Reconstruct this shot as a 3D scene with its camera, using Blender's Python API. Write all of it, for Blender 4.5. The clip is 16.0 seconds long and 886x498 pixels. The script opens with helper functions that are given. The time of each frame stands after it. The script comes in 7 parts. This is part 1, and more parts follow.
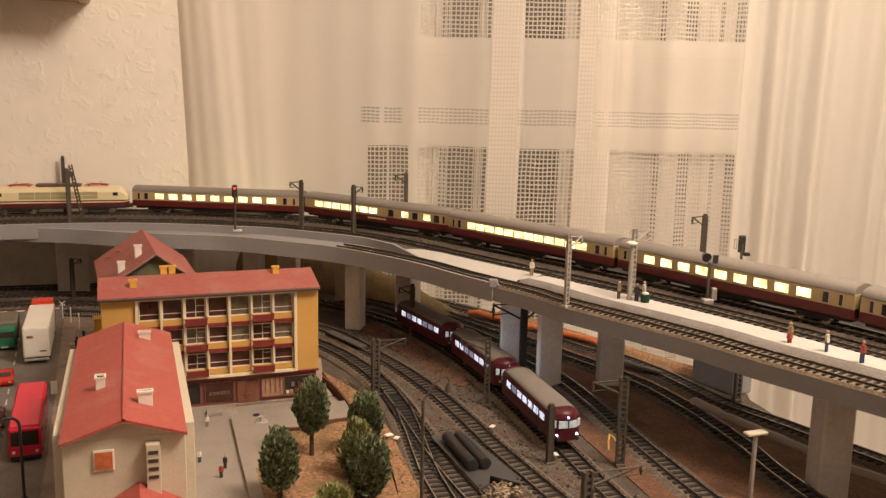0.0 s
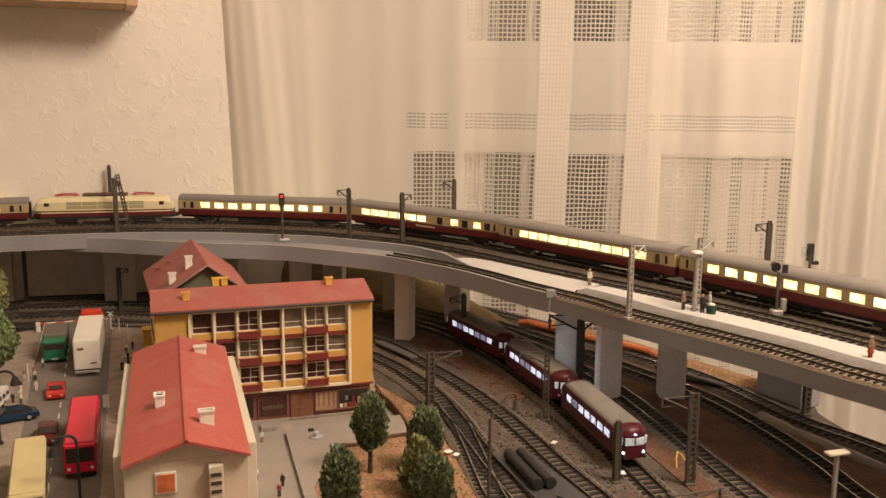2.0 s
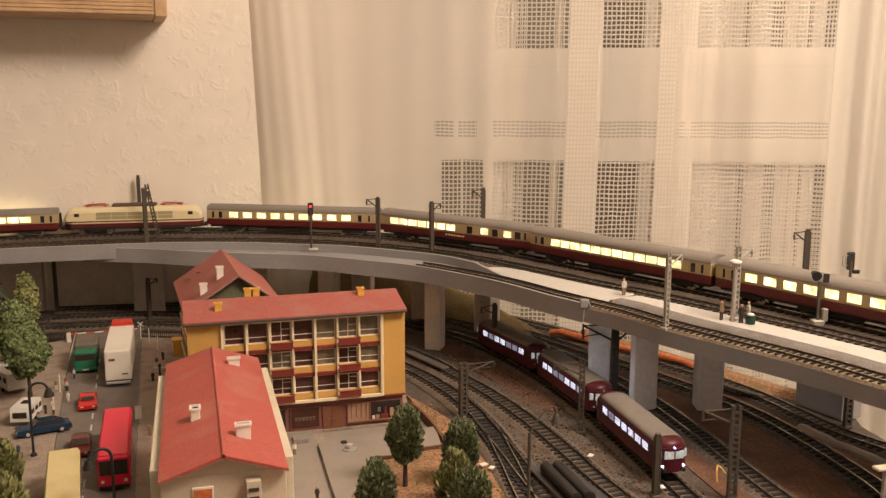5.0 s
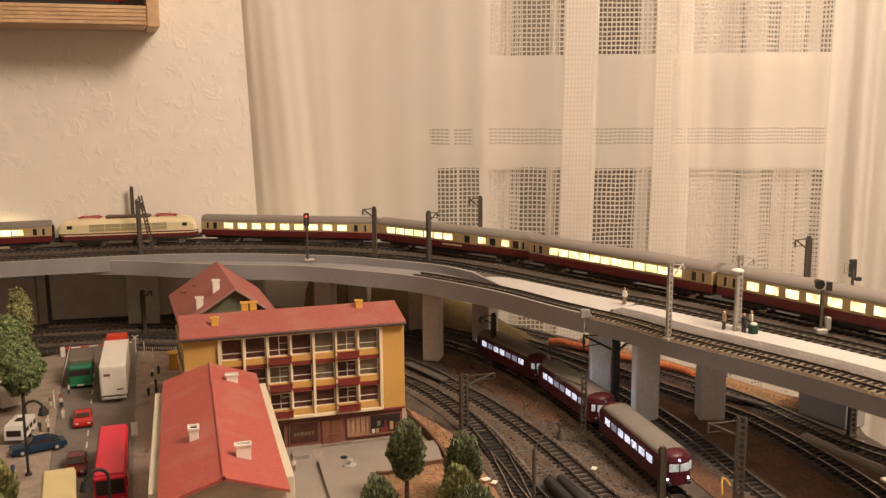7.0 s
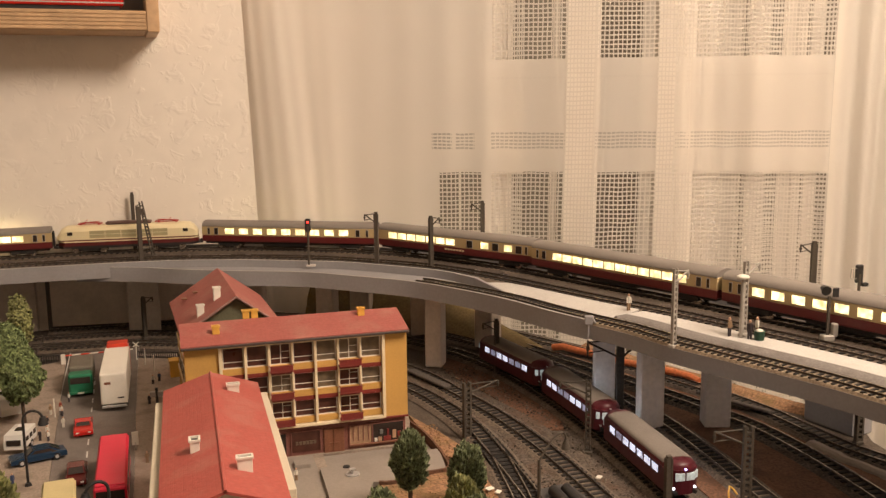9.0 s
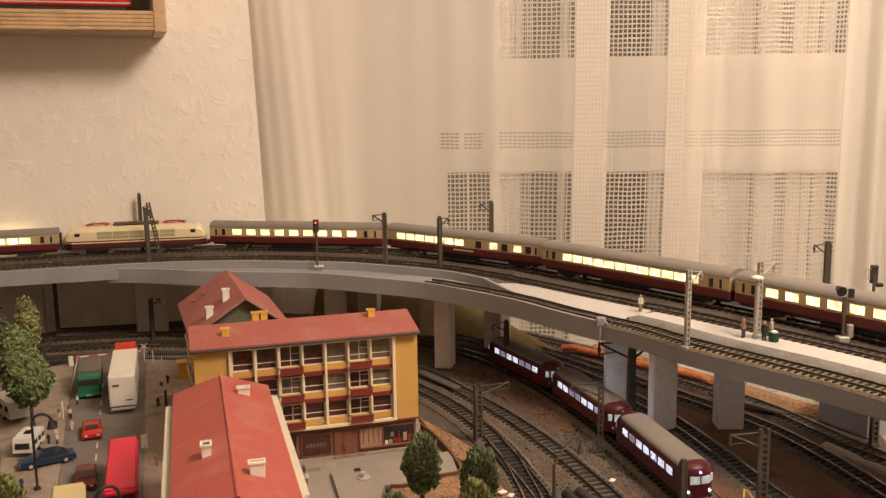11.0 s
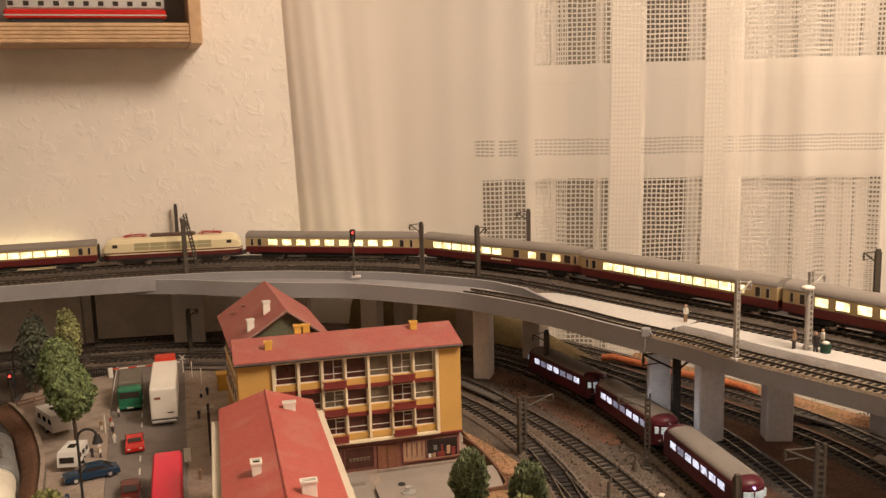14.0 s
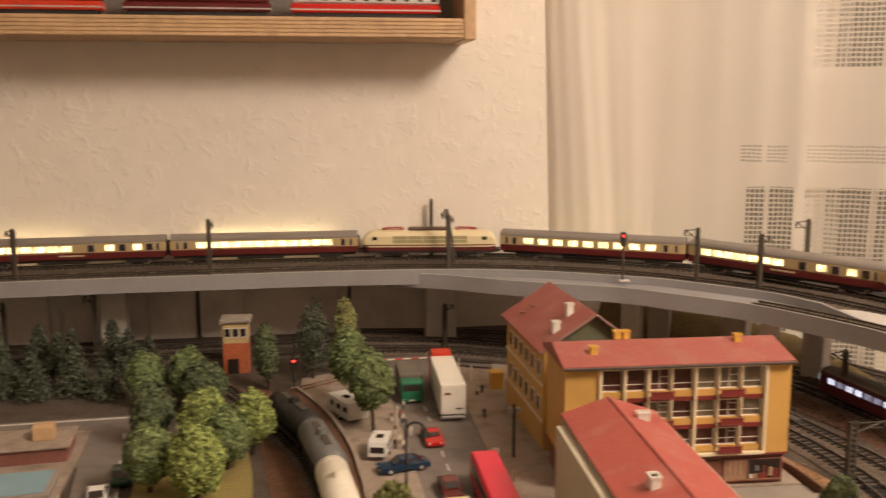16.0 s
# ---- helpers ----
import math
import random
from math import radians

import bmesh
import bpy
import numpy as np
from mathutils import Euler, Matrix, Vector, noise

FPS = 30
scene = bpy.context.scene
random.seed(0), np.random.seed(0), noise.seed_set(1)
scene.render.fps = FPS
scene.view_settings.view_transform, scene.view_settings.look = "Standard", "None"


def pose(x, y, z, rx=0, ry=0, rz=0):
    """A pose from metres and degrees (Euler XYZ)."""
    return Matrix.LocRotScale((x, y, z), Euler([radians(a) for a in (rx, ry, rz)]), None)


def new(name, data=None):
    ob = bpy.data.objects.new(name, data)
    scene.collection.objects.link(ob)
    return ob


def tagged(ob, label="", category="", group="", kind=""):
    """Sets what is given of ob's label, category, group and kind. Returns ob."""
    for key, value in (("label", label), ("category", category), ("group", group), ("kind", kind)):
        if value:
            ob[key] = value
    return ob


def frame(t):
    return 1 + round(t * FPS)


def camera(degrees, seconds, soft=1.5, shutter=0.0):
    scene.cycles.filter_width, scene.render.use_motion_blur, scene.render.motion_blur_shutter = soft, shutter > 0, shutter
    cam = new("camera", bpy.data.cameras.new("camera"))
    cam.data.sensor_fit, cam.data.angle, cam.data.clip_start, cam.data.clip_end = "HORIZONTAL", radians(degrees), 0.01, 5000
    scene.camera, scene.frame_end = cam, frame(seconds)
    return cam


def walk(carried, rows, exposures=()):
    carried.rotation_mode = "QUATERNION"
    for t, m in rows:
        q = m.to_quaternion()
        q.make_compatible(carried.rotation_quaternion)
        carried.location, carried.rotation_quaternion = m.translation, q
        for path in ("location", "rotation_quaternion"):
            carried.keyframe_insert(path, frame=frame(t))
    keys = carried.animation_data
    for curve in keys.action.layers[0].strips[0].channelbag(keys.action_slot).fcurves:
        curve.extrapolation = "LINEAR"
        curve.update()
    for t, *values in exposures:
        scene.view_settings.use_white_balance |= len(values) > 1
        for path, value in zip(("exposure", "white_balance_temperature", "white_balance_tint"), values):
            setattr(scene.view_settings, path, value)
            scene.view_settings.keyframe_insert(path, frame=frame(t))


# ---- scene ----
cam = camera(52.1, 16.0, soft=1.4, shutter=0.5)
METRES, EYE, TILT, LEAN, TURN = 0.345, 0.362, 0.0, 0.0, -19.1
ROWS = [
    (0.0, 0.0, 0.0, 0.0, 0.2, -10.43, -1.09),
    (0.5, -0.0181, 0.0268, -0.0019, 0.57, -10.36, -1.05),
    (1.0, -0.0318, 0.0484, -0.0006, 1.01, -10.28, -0.86),
    (1.5, -0.0691, 0.0662, -0.0042, 1.61, -10.39, -0.66),
    (2.0, -0.0806, 0.0782, 0.0061, 2.13, -10.24, -0.47),
    (2.5, -0.1221, 0.0884, 0.0078, 3.09, -10.1, -0.18),
    (3.0, -0.1333, 0.0944, 0.0083, 3.65, -10.03, -0.19),
    (3.5, -0.1234, 0.0924, 0.0075, 3.43, -10.01, -0.27),
    (4.0, -0.1247, 0.106, 0.0073, 3.32, -9.85, -0.27),
    (4.5, -0.1172, 0.1051, 0.0062, 3.44, -9.83, -0.08),
    (7.0, -0.1388, 0.1402, 0.0234, 2.9, -9.48, 0.43),
    (7.5, -0.1395, 0.1489, 0.0177, 2.71, -9.54, 0.67),
    (8.0, -0.1357, 0.163, 0.0207, 2.72, -9.56, 0.74),
    (8.5, -0.1447, 0.1712, 0.0238, 2.87, -9.46, 0.69),
    (9.0, -0.1447, 0.1657, 0.0337, 2.94, -9.35, 0.63),
    (11.5, -0.1681, 0.1905, 0.0383, 3.33, -9.42, 0.92),
    (12.0, -0.169, 0.1904, 0.044, 3.55, -9.34, 1.07),
    (12.5, -0.1835, 0.1879, 0.0476, 3.89, -9.17, 1.25),
    (13.0, -0.1806, 0.1877, 0.0473, 4.14, -9.15, 1.44),
    (13.5, -0.1989, 0.2044, 0.0517, 4.42, -9.15, 1.56),
    (14.0, -0.2212, 0.2134, 0.0556, 4.66, -9.12, 1.48),
    (14.5, -0.28, 0.2217, 0.0534, 5.65, -9.05, 1.25),
    (15.0, -0.4293, 0.2318, 0.0557, 7.77, -9.03, 1.0),
    (15.5, -0.6191, 0.2333, 0.0601, 10.49, -9.03, 0.43),
    (16.0, -0.7814, 0.2026, 0.0617, 13.73, -9.06, 0.18),
]
walk(cam, [(t, pose(0, 0, EYE, TILT, LEAN, TURN) @ pose(METRES * x, METRES * y, METRES * z, 90 + pitch, roll, yaw)) for t, x, y, z, yaw, pitch, roll in ROWS], exposures=((0.0, 0.0), (14.5, 0.0), (15.5, 0.03), (16.0, 0.12)))

# ---- light: one warm ceiling lamp in a closed room, night outside ----
world = bpy.data.worlds.new("night")
scene.world = world
world.use_nodes = True
world.node_tree.nodes["Background"].inputs[0].default_value = (0.02, 0.025, 0.04, 1)
world.node_tree.nodes["Background"].inputs[1].default_value = 0.3
lamp_data = bpy.data.lights.new("pendant_lamp_light", "POINT")
lamp_data.shadow_soft_size, lamp_data.energy = 0.25, 87.0
lamp_data.color = (1.0, 0.80, 0.63)
lamp_light = new("pendant_lamp_light", lamp_data)
lamp_light.matrix_world = pose(0.83, 0.12, 1.32)
tagged(lamp_light, "light of the warm pendant lamp", "lamp", kind="structure")
scene.view_settings.exposure = 0.0

# ---- materials ----
MATS = {}


def mat(name, colour, rough=0.6, metal=0.0, vary=0.15, grain=60.0, bump=0.15, stain=0.12, stain_scale=9.0, per_object=0.0, per_piece=0.0, spec=0.4, dirt=(0.10, 0.07, 0.05)):
    """A painted or natural surface: fine grain, broader stains, a little relief."""
    m = bpy.data.materials.new(name)
    m.use_nodes = True
    n, l = m.node_tree.nodes, m.node_tree.links
    b = n["Principled BSDF"]
    tc = n.new("ShaderNodeTexCoord")
    geo = n.new("ShaderNodeNewGeometry")
    fine = n.new("ShaderNodeTexNoise")
    fine.inputs["Scale"].default_value, fine.inputs["Detail"].default_value = grain * 10, 4
    broad = n.new("ShaderNodeTexNoise")
    broad.inputs["Scale"].default_value, broad.inputs["Detail"].default_value = stain_scale * 3, 5
    for t in (fine, broad):
        l.new(geo.outputs["Position"], t.inputs["Vector"])
    hsv = n.new("ShaderNodeHueSaturation")
    hsv.inputs["Color"].default_value = (*colour, 1)
    r = n.new("ShaderNodeMapRange")
    r.inputs["From Min"].default_value, r.inputs["From Max"].default_value = 0.3, 0.7
    r.inputs["To Min"].default_value, r.inputs["To Max"].default_value = 1 - vary, 1 + vary
    l.new(fine.outputs["Fac"], r.inputs["Value"])
    value = r.outputs["Result"]
    if per_object:
        info = n.new("ShaderNodeObjectInfo")
        r3 = n.new("ShaderNodeMapRange")
        r3.inputs["To Min"].default_value, r3.inputs["To Max"].default_value = 1 - per_object, 1 + per_object
        l.new(info.outputs["Random"], r3.inputs["Value"])
        mul = n.new("ShaderNodeMath")
        mul.operation = "MULTIPLY"
        l.new(value, mul.inputs[0])
        l.new(r3.outputs["Result"], mul.inputs[1])
        value = mul.outputs[0]
    if per_piece:
        r4 = n.new("ShaderNodeMapRange")
        r4.inputs["To Min"].default_value, r4.inputs["To Max"].default_value = 1 - per_piece, 1 + per_piece
        l.new(geo.outputs["Random Per Island"], r4.inputs["Value"])
        mul2 = n.new("ShaderNodeMath")
        mul2.operation = "MULTIPLY"
        l.new(value, mul2.inputs[0])
        l.new(r4.outputs["Result"], mul2.inputs[1])
        value = mul2.outputs[0]
    l.new(value, hsv.inputs["Value"])
    mix = n.new("ShaderNodeMix")
    mix.data_type = "RGBA"
    r2 = n.new("ShaderNodeMapRange")
    r2.inputs["From Min"].default_value, r2.inputs["From Max"].default_value = 0.48, 0.75
    r2.inputs["To Min"].default_value, r2.inputs["To Max"].default_value = 0.0, stain * 2
    l.new(broad.outputs["Fac"], r2.inputs["Value"])
    l.new(r2.outputs["Result"], mix.inputs["Factor"])
    l.new(hsv.outputs["Color"], mix.inputs["A"])
    mix.inputs["B"].default_value = (*[0.35 * c + 0.4 * d for c, d in zip(colour, dirt)], 1)
    l.new(mix.outputs["Result"], b.inputs["Base Color"])
    rr = n.new("ShaderNodeMapRange")
    rr.inputs["To Min"].default_value, rr.inputs["To Max"].default_value = max(0.02, rough - 0.12), min(1, rough + 0.12)
    l.new(broad.outputs["Fac"], rr.inputs["Value"])
    l.new(rr.outputs["Result"], b.inputs["Roughness"])
    b.inputs["Metallic"].default_value = metal
    b.inputs["Specular IOR Level"].default_value = spec
    if bump:
        bp = n.new("ShaderNodeBump")
        bp.inputs["Strength"].default_value, bp.inputs["Distance"].default_value = bump, 0.001
        l.new(fine.outputs["Fac"], bp.inputs["Height"])
        l.new(bp.outputs["Normal"], b.inputs["Normal"])
    MATS[name] = m
    return m


def glow(name, colour, strength, uneven=0.35, scale=90.0):
    """A pane lit from behind: what gives off light."""
    m = bpy.data.materials.new(name)
    m.use_nodes = True
    n, l = m.node_tree.nodes, m.node_tree.links
    b = n["Principled BSDF"]
    b.inputs["Base Color"].default_value = (*[0.5 * c for c in colour], 1)
    b.inputs["Emission Color"].default_value = (*colour, 1)
    geo = n.new("ShaderNodeNewGeometry")
    noise_t = n.new("ShaderNodeTexNoise")
    noise_t.inputs["Scale"].default_value = scale
    l.new(geo.outputs["Position"], noise_t.inputs["Vector"])
    r = n.new("ShaderNodeMapRange")
    r.inputs["From Min"].default_value, r.inputs["From Max"].default_value = 0.3, 0.7
    r.inputs["To Min"].default_value, r.inputs["To Max"].default_value = strength * (1 - uneven), strength * (1 + uneven)
    l.new(noise_t.outputs["Fac"], r.inputs["Value"])
    l.new(r.outputs["Result"], b.inputs["Emission Strength"])
    MATS[name] = m
    return m


mat("plaster", (0.80, 0.74, 0.66), 0.9, vary=0.03, grain=3, bump=0.0, stain=0.03, stain_scale=1.2)
mat("backdrop_paint", (0.80, 0.71, 0.63), 0.9, vary=0.06, grain=15, stain=0.25, stain_scale=5)
mat("ceiling_white", (0.82, 0.80, 0.76), 0.9, vary=0.02, bump=0.0, stain=0.02)
mat("carpet", (0.44, 0.38, 0.32), 0.95)
mat("concrete", (0.295, 0.285, 0.292), 0.72, vary=0.05, grain=30, bump=0.12, stain=0.22, stain_scale=5, dirt=(0.30, 0.25, 0.22))
mat("pillar_grey", (0.64, 0.58, 0.53), 0.7, vary=0.08, grain=20, stain=0.12)
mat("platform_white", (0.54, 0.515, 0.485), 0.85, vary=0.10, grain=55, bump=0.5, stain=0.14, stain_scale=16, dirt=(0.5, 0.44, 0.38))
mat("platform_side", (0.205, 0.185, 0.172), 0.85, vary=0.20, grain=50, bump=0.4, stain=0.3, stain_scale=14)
mat("ballast_dark", (0.095, 0.074, 0.058), 0.95, vary=0.6, grain=45, bump=0.9, stain=0.4, stain_scale=12, dirt=(0.05, 0.03, 0.02))
mat("ballast_grey", (0.092, 0.072, 0.057), 0.95, per_piece=0.6, vary=0.65, grain=40, bump=0.9, stain=0.45, stain_scale=10, dirt=(0.20, 0.09, 0.045))
mat("ballast_sand", (0.30, 0.235, 0.165), 0.95, vary=0.4, grain=45, bump=0.8, stain=0.3, stain_scale=14)
mat("stone_mix", (0.100, 0.078, 0.060), 0.9, per_piece=0.85, vary=0.3, grain=40, stain=0.3)
mat("soil_brown", (0.140, 0.068, 0.038), 0.95, vary=0.40, grain=40, bump=0.8, stain=0.45, stain_scale=10, dirt=(0.08, 0.05, 0.035))
mat("track_bed", (0.135, 0.105, 0.081), 0.95, vary=0.55, grain=45, bump=0.9, stain=0.45, stain_scale=14, dirt=(0.10, 0.05, 0.03))
mat("soil_orange", (0.29, 0.162, 0.088), 0.95, vary=0.5, grain=35, bump=0.9, stain=0.5, stain_scale=14, dirt=(0.22, 0.19, 0.07))
mat("sleeper_brown", (0.021, 0.017, 0.015), 0.7, per_object=0.35, vary=0.3)
mat("rail_steel", (0.52, 0.46, 0.40), 0.25, metal=0.85, vary=0.25, grain=12, bump=0.05, stain=0.4)
mat("rail_rust", (0.055, 0.040, 0.031), 0.65, metal=0.2, vary=0.3, grain=12, bump=0.05)
mat("asphalt", (0.200, 0.170, 0.150), 0.9, vary=0.14, grain=50, bump=0.3, stain=0.25, stain_scale=14)
mat("paving", (0.335, 0.268, 0.216), 0.9, vary=0.18, grain=45, bump=0.3, stain=0.35, stain_scale=14)
mat("plaza_grey", (0.285, 0.245, 0.212), 0.85, vary=0.06, grain=40, stain=0.12)
mat("line_white", (0.65, 0.63, 0.58), 0.8, stain=0.3, stain_scale=30)
mat("grass_ochre", (0.28, 0.22, 0.075), 0.95, vary=0.4, grain=50, bump=0.8, stain=0.3)
mat("yellow_wall", (0.60, 0.35, 0.10), 0.55, vary=0.05, stain=0.10, bump=0.06)
mat("cream_frame", (0.78, 0.66, 0.46), 0.5, vary=0.04, stain=0.08, bump=0.04)
mat("roof_red", (0.33, 0.092, 0.076), 0.62, vary=0.12, grain=30, bump=0.25, stain=0.36, stain_scale=11, dirt=(0.62, 0.36, 0.28))
mat("roof_orange_red", (0.38, 0.082, 0.064), 0.58, vary=0.10, grain=30, bump=0.25, stain=0.40, stain_scale=8, dirt=(0.72, 0.42, 0.34))
mat("verge_grey", (0.27, 0.155, 0.135), 0.7, vary=0.12, stain=0.2)
mat("balcony_red", (0.20, 0.030, 0.024), 0.5, vary=0.1, bump=0.05)
mat("cream_wall", (0.57, 0.505, 0.39), 0.7, vary=0.05, stain=0.14)
mat("white_plastic", (0.78, 0.74, 0.66), 0.45, vary=0.03, stain=0.08, bump=0.03)
mat("shop_brown", (0.25, 0.10, 0.080), 0.6, vary=0.25, stain=0.3)
mat("shop_panel", (0.42, 0.26, 0.16), 0.7, vary=0.15, stain=0.3)
mat("door_brown", (0.22, 0.09, 0.05), 0.5, vary=0.2)
mat("green_gable", (0.13, 0.135, 0.085), 0.8, vary=0.15)
mat("gutter_dark", (0.06, 0.045, 0.04), 0.5)
mat("pane_dark", (0.035, 0.025, 0.022), 0.15, vary=0.1, bump=0.0, spec=0.6)
mat("night_pane", (0.265, 0.240, 0.195), 0.35, vary=0.05, bump=0.0)
mat("curtain_pane", (0.15, 0.11, 0.07), 0.5, vary=0.3, grain=14, bump=0.0, spec=0.6)
mat("pane_red", (0.080, 0.028, 0.020), 0.3, vary=0.3, grain=10, bump=0.0)
mat("orange_shutter", (0.50, 0.14, 0.045), 0.65, vary=0.25, grain=30, bump=0.2)
mat("chimney_yellow", (0.72, 0.42, 0.08), 0.5, vary=0.05)
mat("mast_black", (0.034, 0.026, 0.020), 0.85, vary=0.3, grain=40, bump=0.2)
mat("black_metal", (0.030, 0.028, 0.028), 0.5, metal=0.2, vary=0.2)
mat("plate_dark", (0.060, 0.057, 0.057), 0.55, vary=0.2, stain=0.3, dirt=(0.16, 0.13, 0.11))
mat("mast_grey", (0.42, 0.39, 0.35), 0.55, metal=0.3, vary=0.1)
mat("mast_dark", (0.085, 0.07, 0.055), 0.6, metal=0.2, vary=0.2)
mat("coach_maroon", (0.115, 0.015, 0.015), 0.35, vary=0.06, bump=0.02, stain=0.05)
mat("coach_cream", (0.50, 0.375, 0.195), 0.38, vary=0.04, bump=0.02, stain=0.05)
mat("coach_roof", (0.24, 0.21, 0.185), 0.6, vary=0.06, bump=0.05, stain=0.08)
mat("loco_cream", (0.80, 0.69, 0.44), 0.35, vary=0.03, bump=0.02, stain=0.04)
mat("hood_brown", (0.13, 0.075, 0.060), 0.55, vary=0.1)
mat("loco_grille", (0.44, 0.38, 0.22), 0.45, vary=0.08)
mat("pantograph_red", (0.42, 0.04, 0.03), 0.45)
mat("bogie_black", (0.022, 0.020, 0.020), 0.6)
mat("railbus_red", (0.078, 0.008, 0.015), 0.4, vary=0.06, bump=0.02, stain=0.08)
mat("railbus_roof", (0.21, 0.185, 0.165), 0.6, vary=0.1)
mat("bark", (0.07, 0.045, 0.03), 0.9, vary=0.4, grain=40, bump=0.6)
mat("leaf_dark", (0.130, 0.160, 0.080), 0.8, per_piece=0.65, vary=0.3, grain=25, bump=0.3, stain=0.2, stain_scale=20)
mat("leaf_garden", (0.190, 0.222, 0.118), 0.8, per_piece=0.7, vary=0.35, grain=25, bump=0.3, stain=0.2, stain_scale=20)
mat("leaf_green", (0.20, 0.255, 0.105), 0.8, per_piece=0.6, vary=0.3, grain=25, bump=0.3, stain=0.2, stain_scale=20)
mat("leaf_light", (0.29, 0.345, 0.105), 0.8, per_piece=0.55, vary=0.3, grain=25, bump=0.3, stain=0.15, stain_scale=20)
mat("leaf_yellow", (0.28, 0.285, 0.115), 0.8, per_piece=0.5, vary=0.3, grain=25, bump=0.3)
mat("leaf_pine", (0.105, 0.120, 0.080), 0.85, per_piece=0.6, vary=0.3, grain=25, bump=0.3)
mat("bus_red", (0.66, 0.018, 0.055), 0.32, vary=0.04, bump=0.02, stain=0.03)
mat("bus_beige", (0.62, 0.52, 0.27), 0.35, vary=0.04, bump=0.02)
mat("bin_green", (0.008, 0.05, 0.028), 0.5)
mat("truck_green", (0.02, 0.17, 0.085), 0.4, vary=0.06, bump=0.02)
mat("truck_red", (0.62, 0.05, 0.02), 0.35, vary=0.04, bump=0.02)
mat("tarpaulin_grey", (0.16, 0.14, 0.11), 0.8)
mat("car_red", (0.55, 0.02, 0.015), 0.2, vary=0.02, bump=0.0)
mat("car_blue", (0.012, 0.035, 0.075), 0.25, vary=0.05, bump=0.0)
mat("car_maroon", (0.12, 0.016, 0.014), 0.25, vary=0.05, bump=0.0)
mat("car_white", (0.74, 0.72, 0.68), 0.3, vary=0.02, bump=0.0)
mat("car_green", (0.01, 0.06, 0.035), 0.25, bump=0.0)
mat("tyre_black", (0.018, 0.017, 0.017), 0.8)
mat("tank_grey", (0.15, 0.15, 0.145), 0.45, vary=0.12)
mat("tank_white", (0.74, 0.69, 0.58), 0.45, vary=0.05)
mat("wood_pine", (0.56, 0.365, 0.205), 0.5, vary=0.10, grain=6, stain=0.18)
mat("case_back", (0.20, 0.17, 0.15), 0.8)
mat("silver", (0.55, 0.54, 0.53), 0.35, metal=0.4)
mat("brick_orange", (0.47, 0.13, 0.05), 0.75, vary=0.22, grain=35, stain=0.2)
mat("tin_roof", (0.34, 0.30, 0.255), 0.7, vary=0.12, stain=0.2)
mat("shop_front_cream", (0.58, 0.44, 0.22), 0.65, vary=0.08, stain=0.2)
mat("water_blue", (0.20, 0.36, 0.44), 0.12, vary=0.05, bump=0.05, spec=0.6)
mat("skin", (0.55, 0.33, 0.22), 0.7, bump=0)
mat("cloth_dark", (0.05, 0.04, 0.045), 0.8, bump=0)
mat("cloth_red", (0.33, 0.075, 0.05), 0.8, bump=0)
mat("cloth_white", (0.68, 0.64, 0.56), 0.8, bump=0)
mat("cloth_blue", (0.05, 0.07, 0.14), 0.8, bump=0)
mat("cloth_tan", (0.30, 0.20, 0.12), 0.8, bump=0)
mat("hill_olive", (0.165, 0.118, 0.050), 0.95, vary=0.25, grain=30, bump=0.6, stain=0.3)
mat("planks_grey", (0.10, 0.085, 0.075), 0.85, vary=0.25)
glow("coach_window_glow", (1.0, 0.77, 0.35), 2.1, uneven=0.60, scale=110)
# unseen wall-side panes, boosted above the near ones to brighten the wall
glow("coach_far_glow", (1.0, 0.77, 0.38), 6.5)
glow("railbus_glow", (0.80, 0.82, 1.0), 0.85, uneven=0.95, scale=330)
# panes on the unseen side, far stronger than the near ones to light the pillars
glow("railbus_far_glow", (0.80, 0.88, 1.0), 7.0)
glow("railbus_dim_glow", (0.70, 0.72, 1.0), 0.22, uneven=0.9, scale=300)
glow("headlight_glow", (0.85, 0.88, 1.0), 5.0)
glow("railbus_end_glow", (0.72, 0.80, 0.80), 0.28, uneven=0.6, scale=320)
glow("signal_red_glow", (1.0, 0.03, 0.02), 6.0)
glow("top_light_glow", (0.45, 0.38, 1.0), 5.0)


def tile_relief(m, row=0.0030, wide=0.0042):
    """Fine courses of moulded roof tiles."""
    n, l = m.node_tree.nodes, m.node_tree.links
    geo = n.new("ShaderNodeNewGeometry")
    brick = n.new("ShaderNodeTexBrick")
    brick.inputs["Scale"].default_value = 1.0
    brick.inputs["Brick Width"].default_value, brick.inputs["Row Height"].default_value = wide, row
    brick.inputs["Mortar Size"].default_value, brick.inputs["Mortar Smooth"].default_value = 0.00035, 0.6
    brick.inputs["Color1"].default_value, brick.inputs["Color2"].default_value, brick.inputs["Mortar"].default_value = (1, 1, 1, 1), (0.8, 0.8, 0.8, 1), (0, 0, 0, 1)
    turn = n.new("ShaderNodeMapping")
    turn.inputs["Rotation"].default_value = (0, 0, radians(90))
    l.new(geo.outputs["Position"], turn.inputs["Vector"])
    l.new(turn.outputs["Vector"], brick.inputs["Vector"])
    old = n["Principled BSDF"].inputs["Normal"].links[0].from_socket
    bp = n.new("ShaderNodeBump")
    bp.inputs["Strength"].default_value, bp.inputs["Distance"].default_value = 0.16, 0.0005
    l.new(brick.outputs["Color"], bp.inputs["Height"])
    l.new(old, bp.inputs["Normal"])
    l.new(bp.outputs["Normal"], n["Principled BSDF"].inputs["Normal"])


tile_relief(MATS["roof_red"])
tile_relief(MATS["roof_orange_red"])


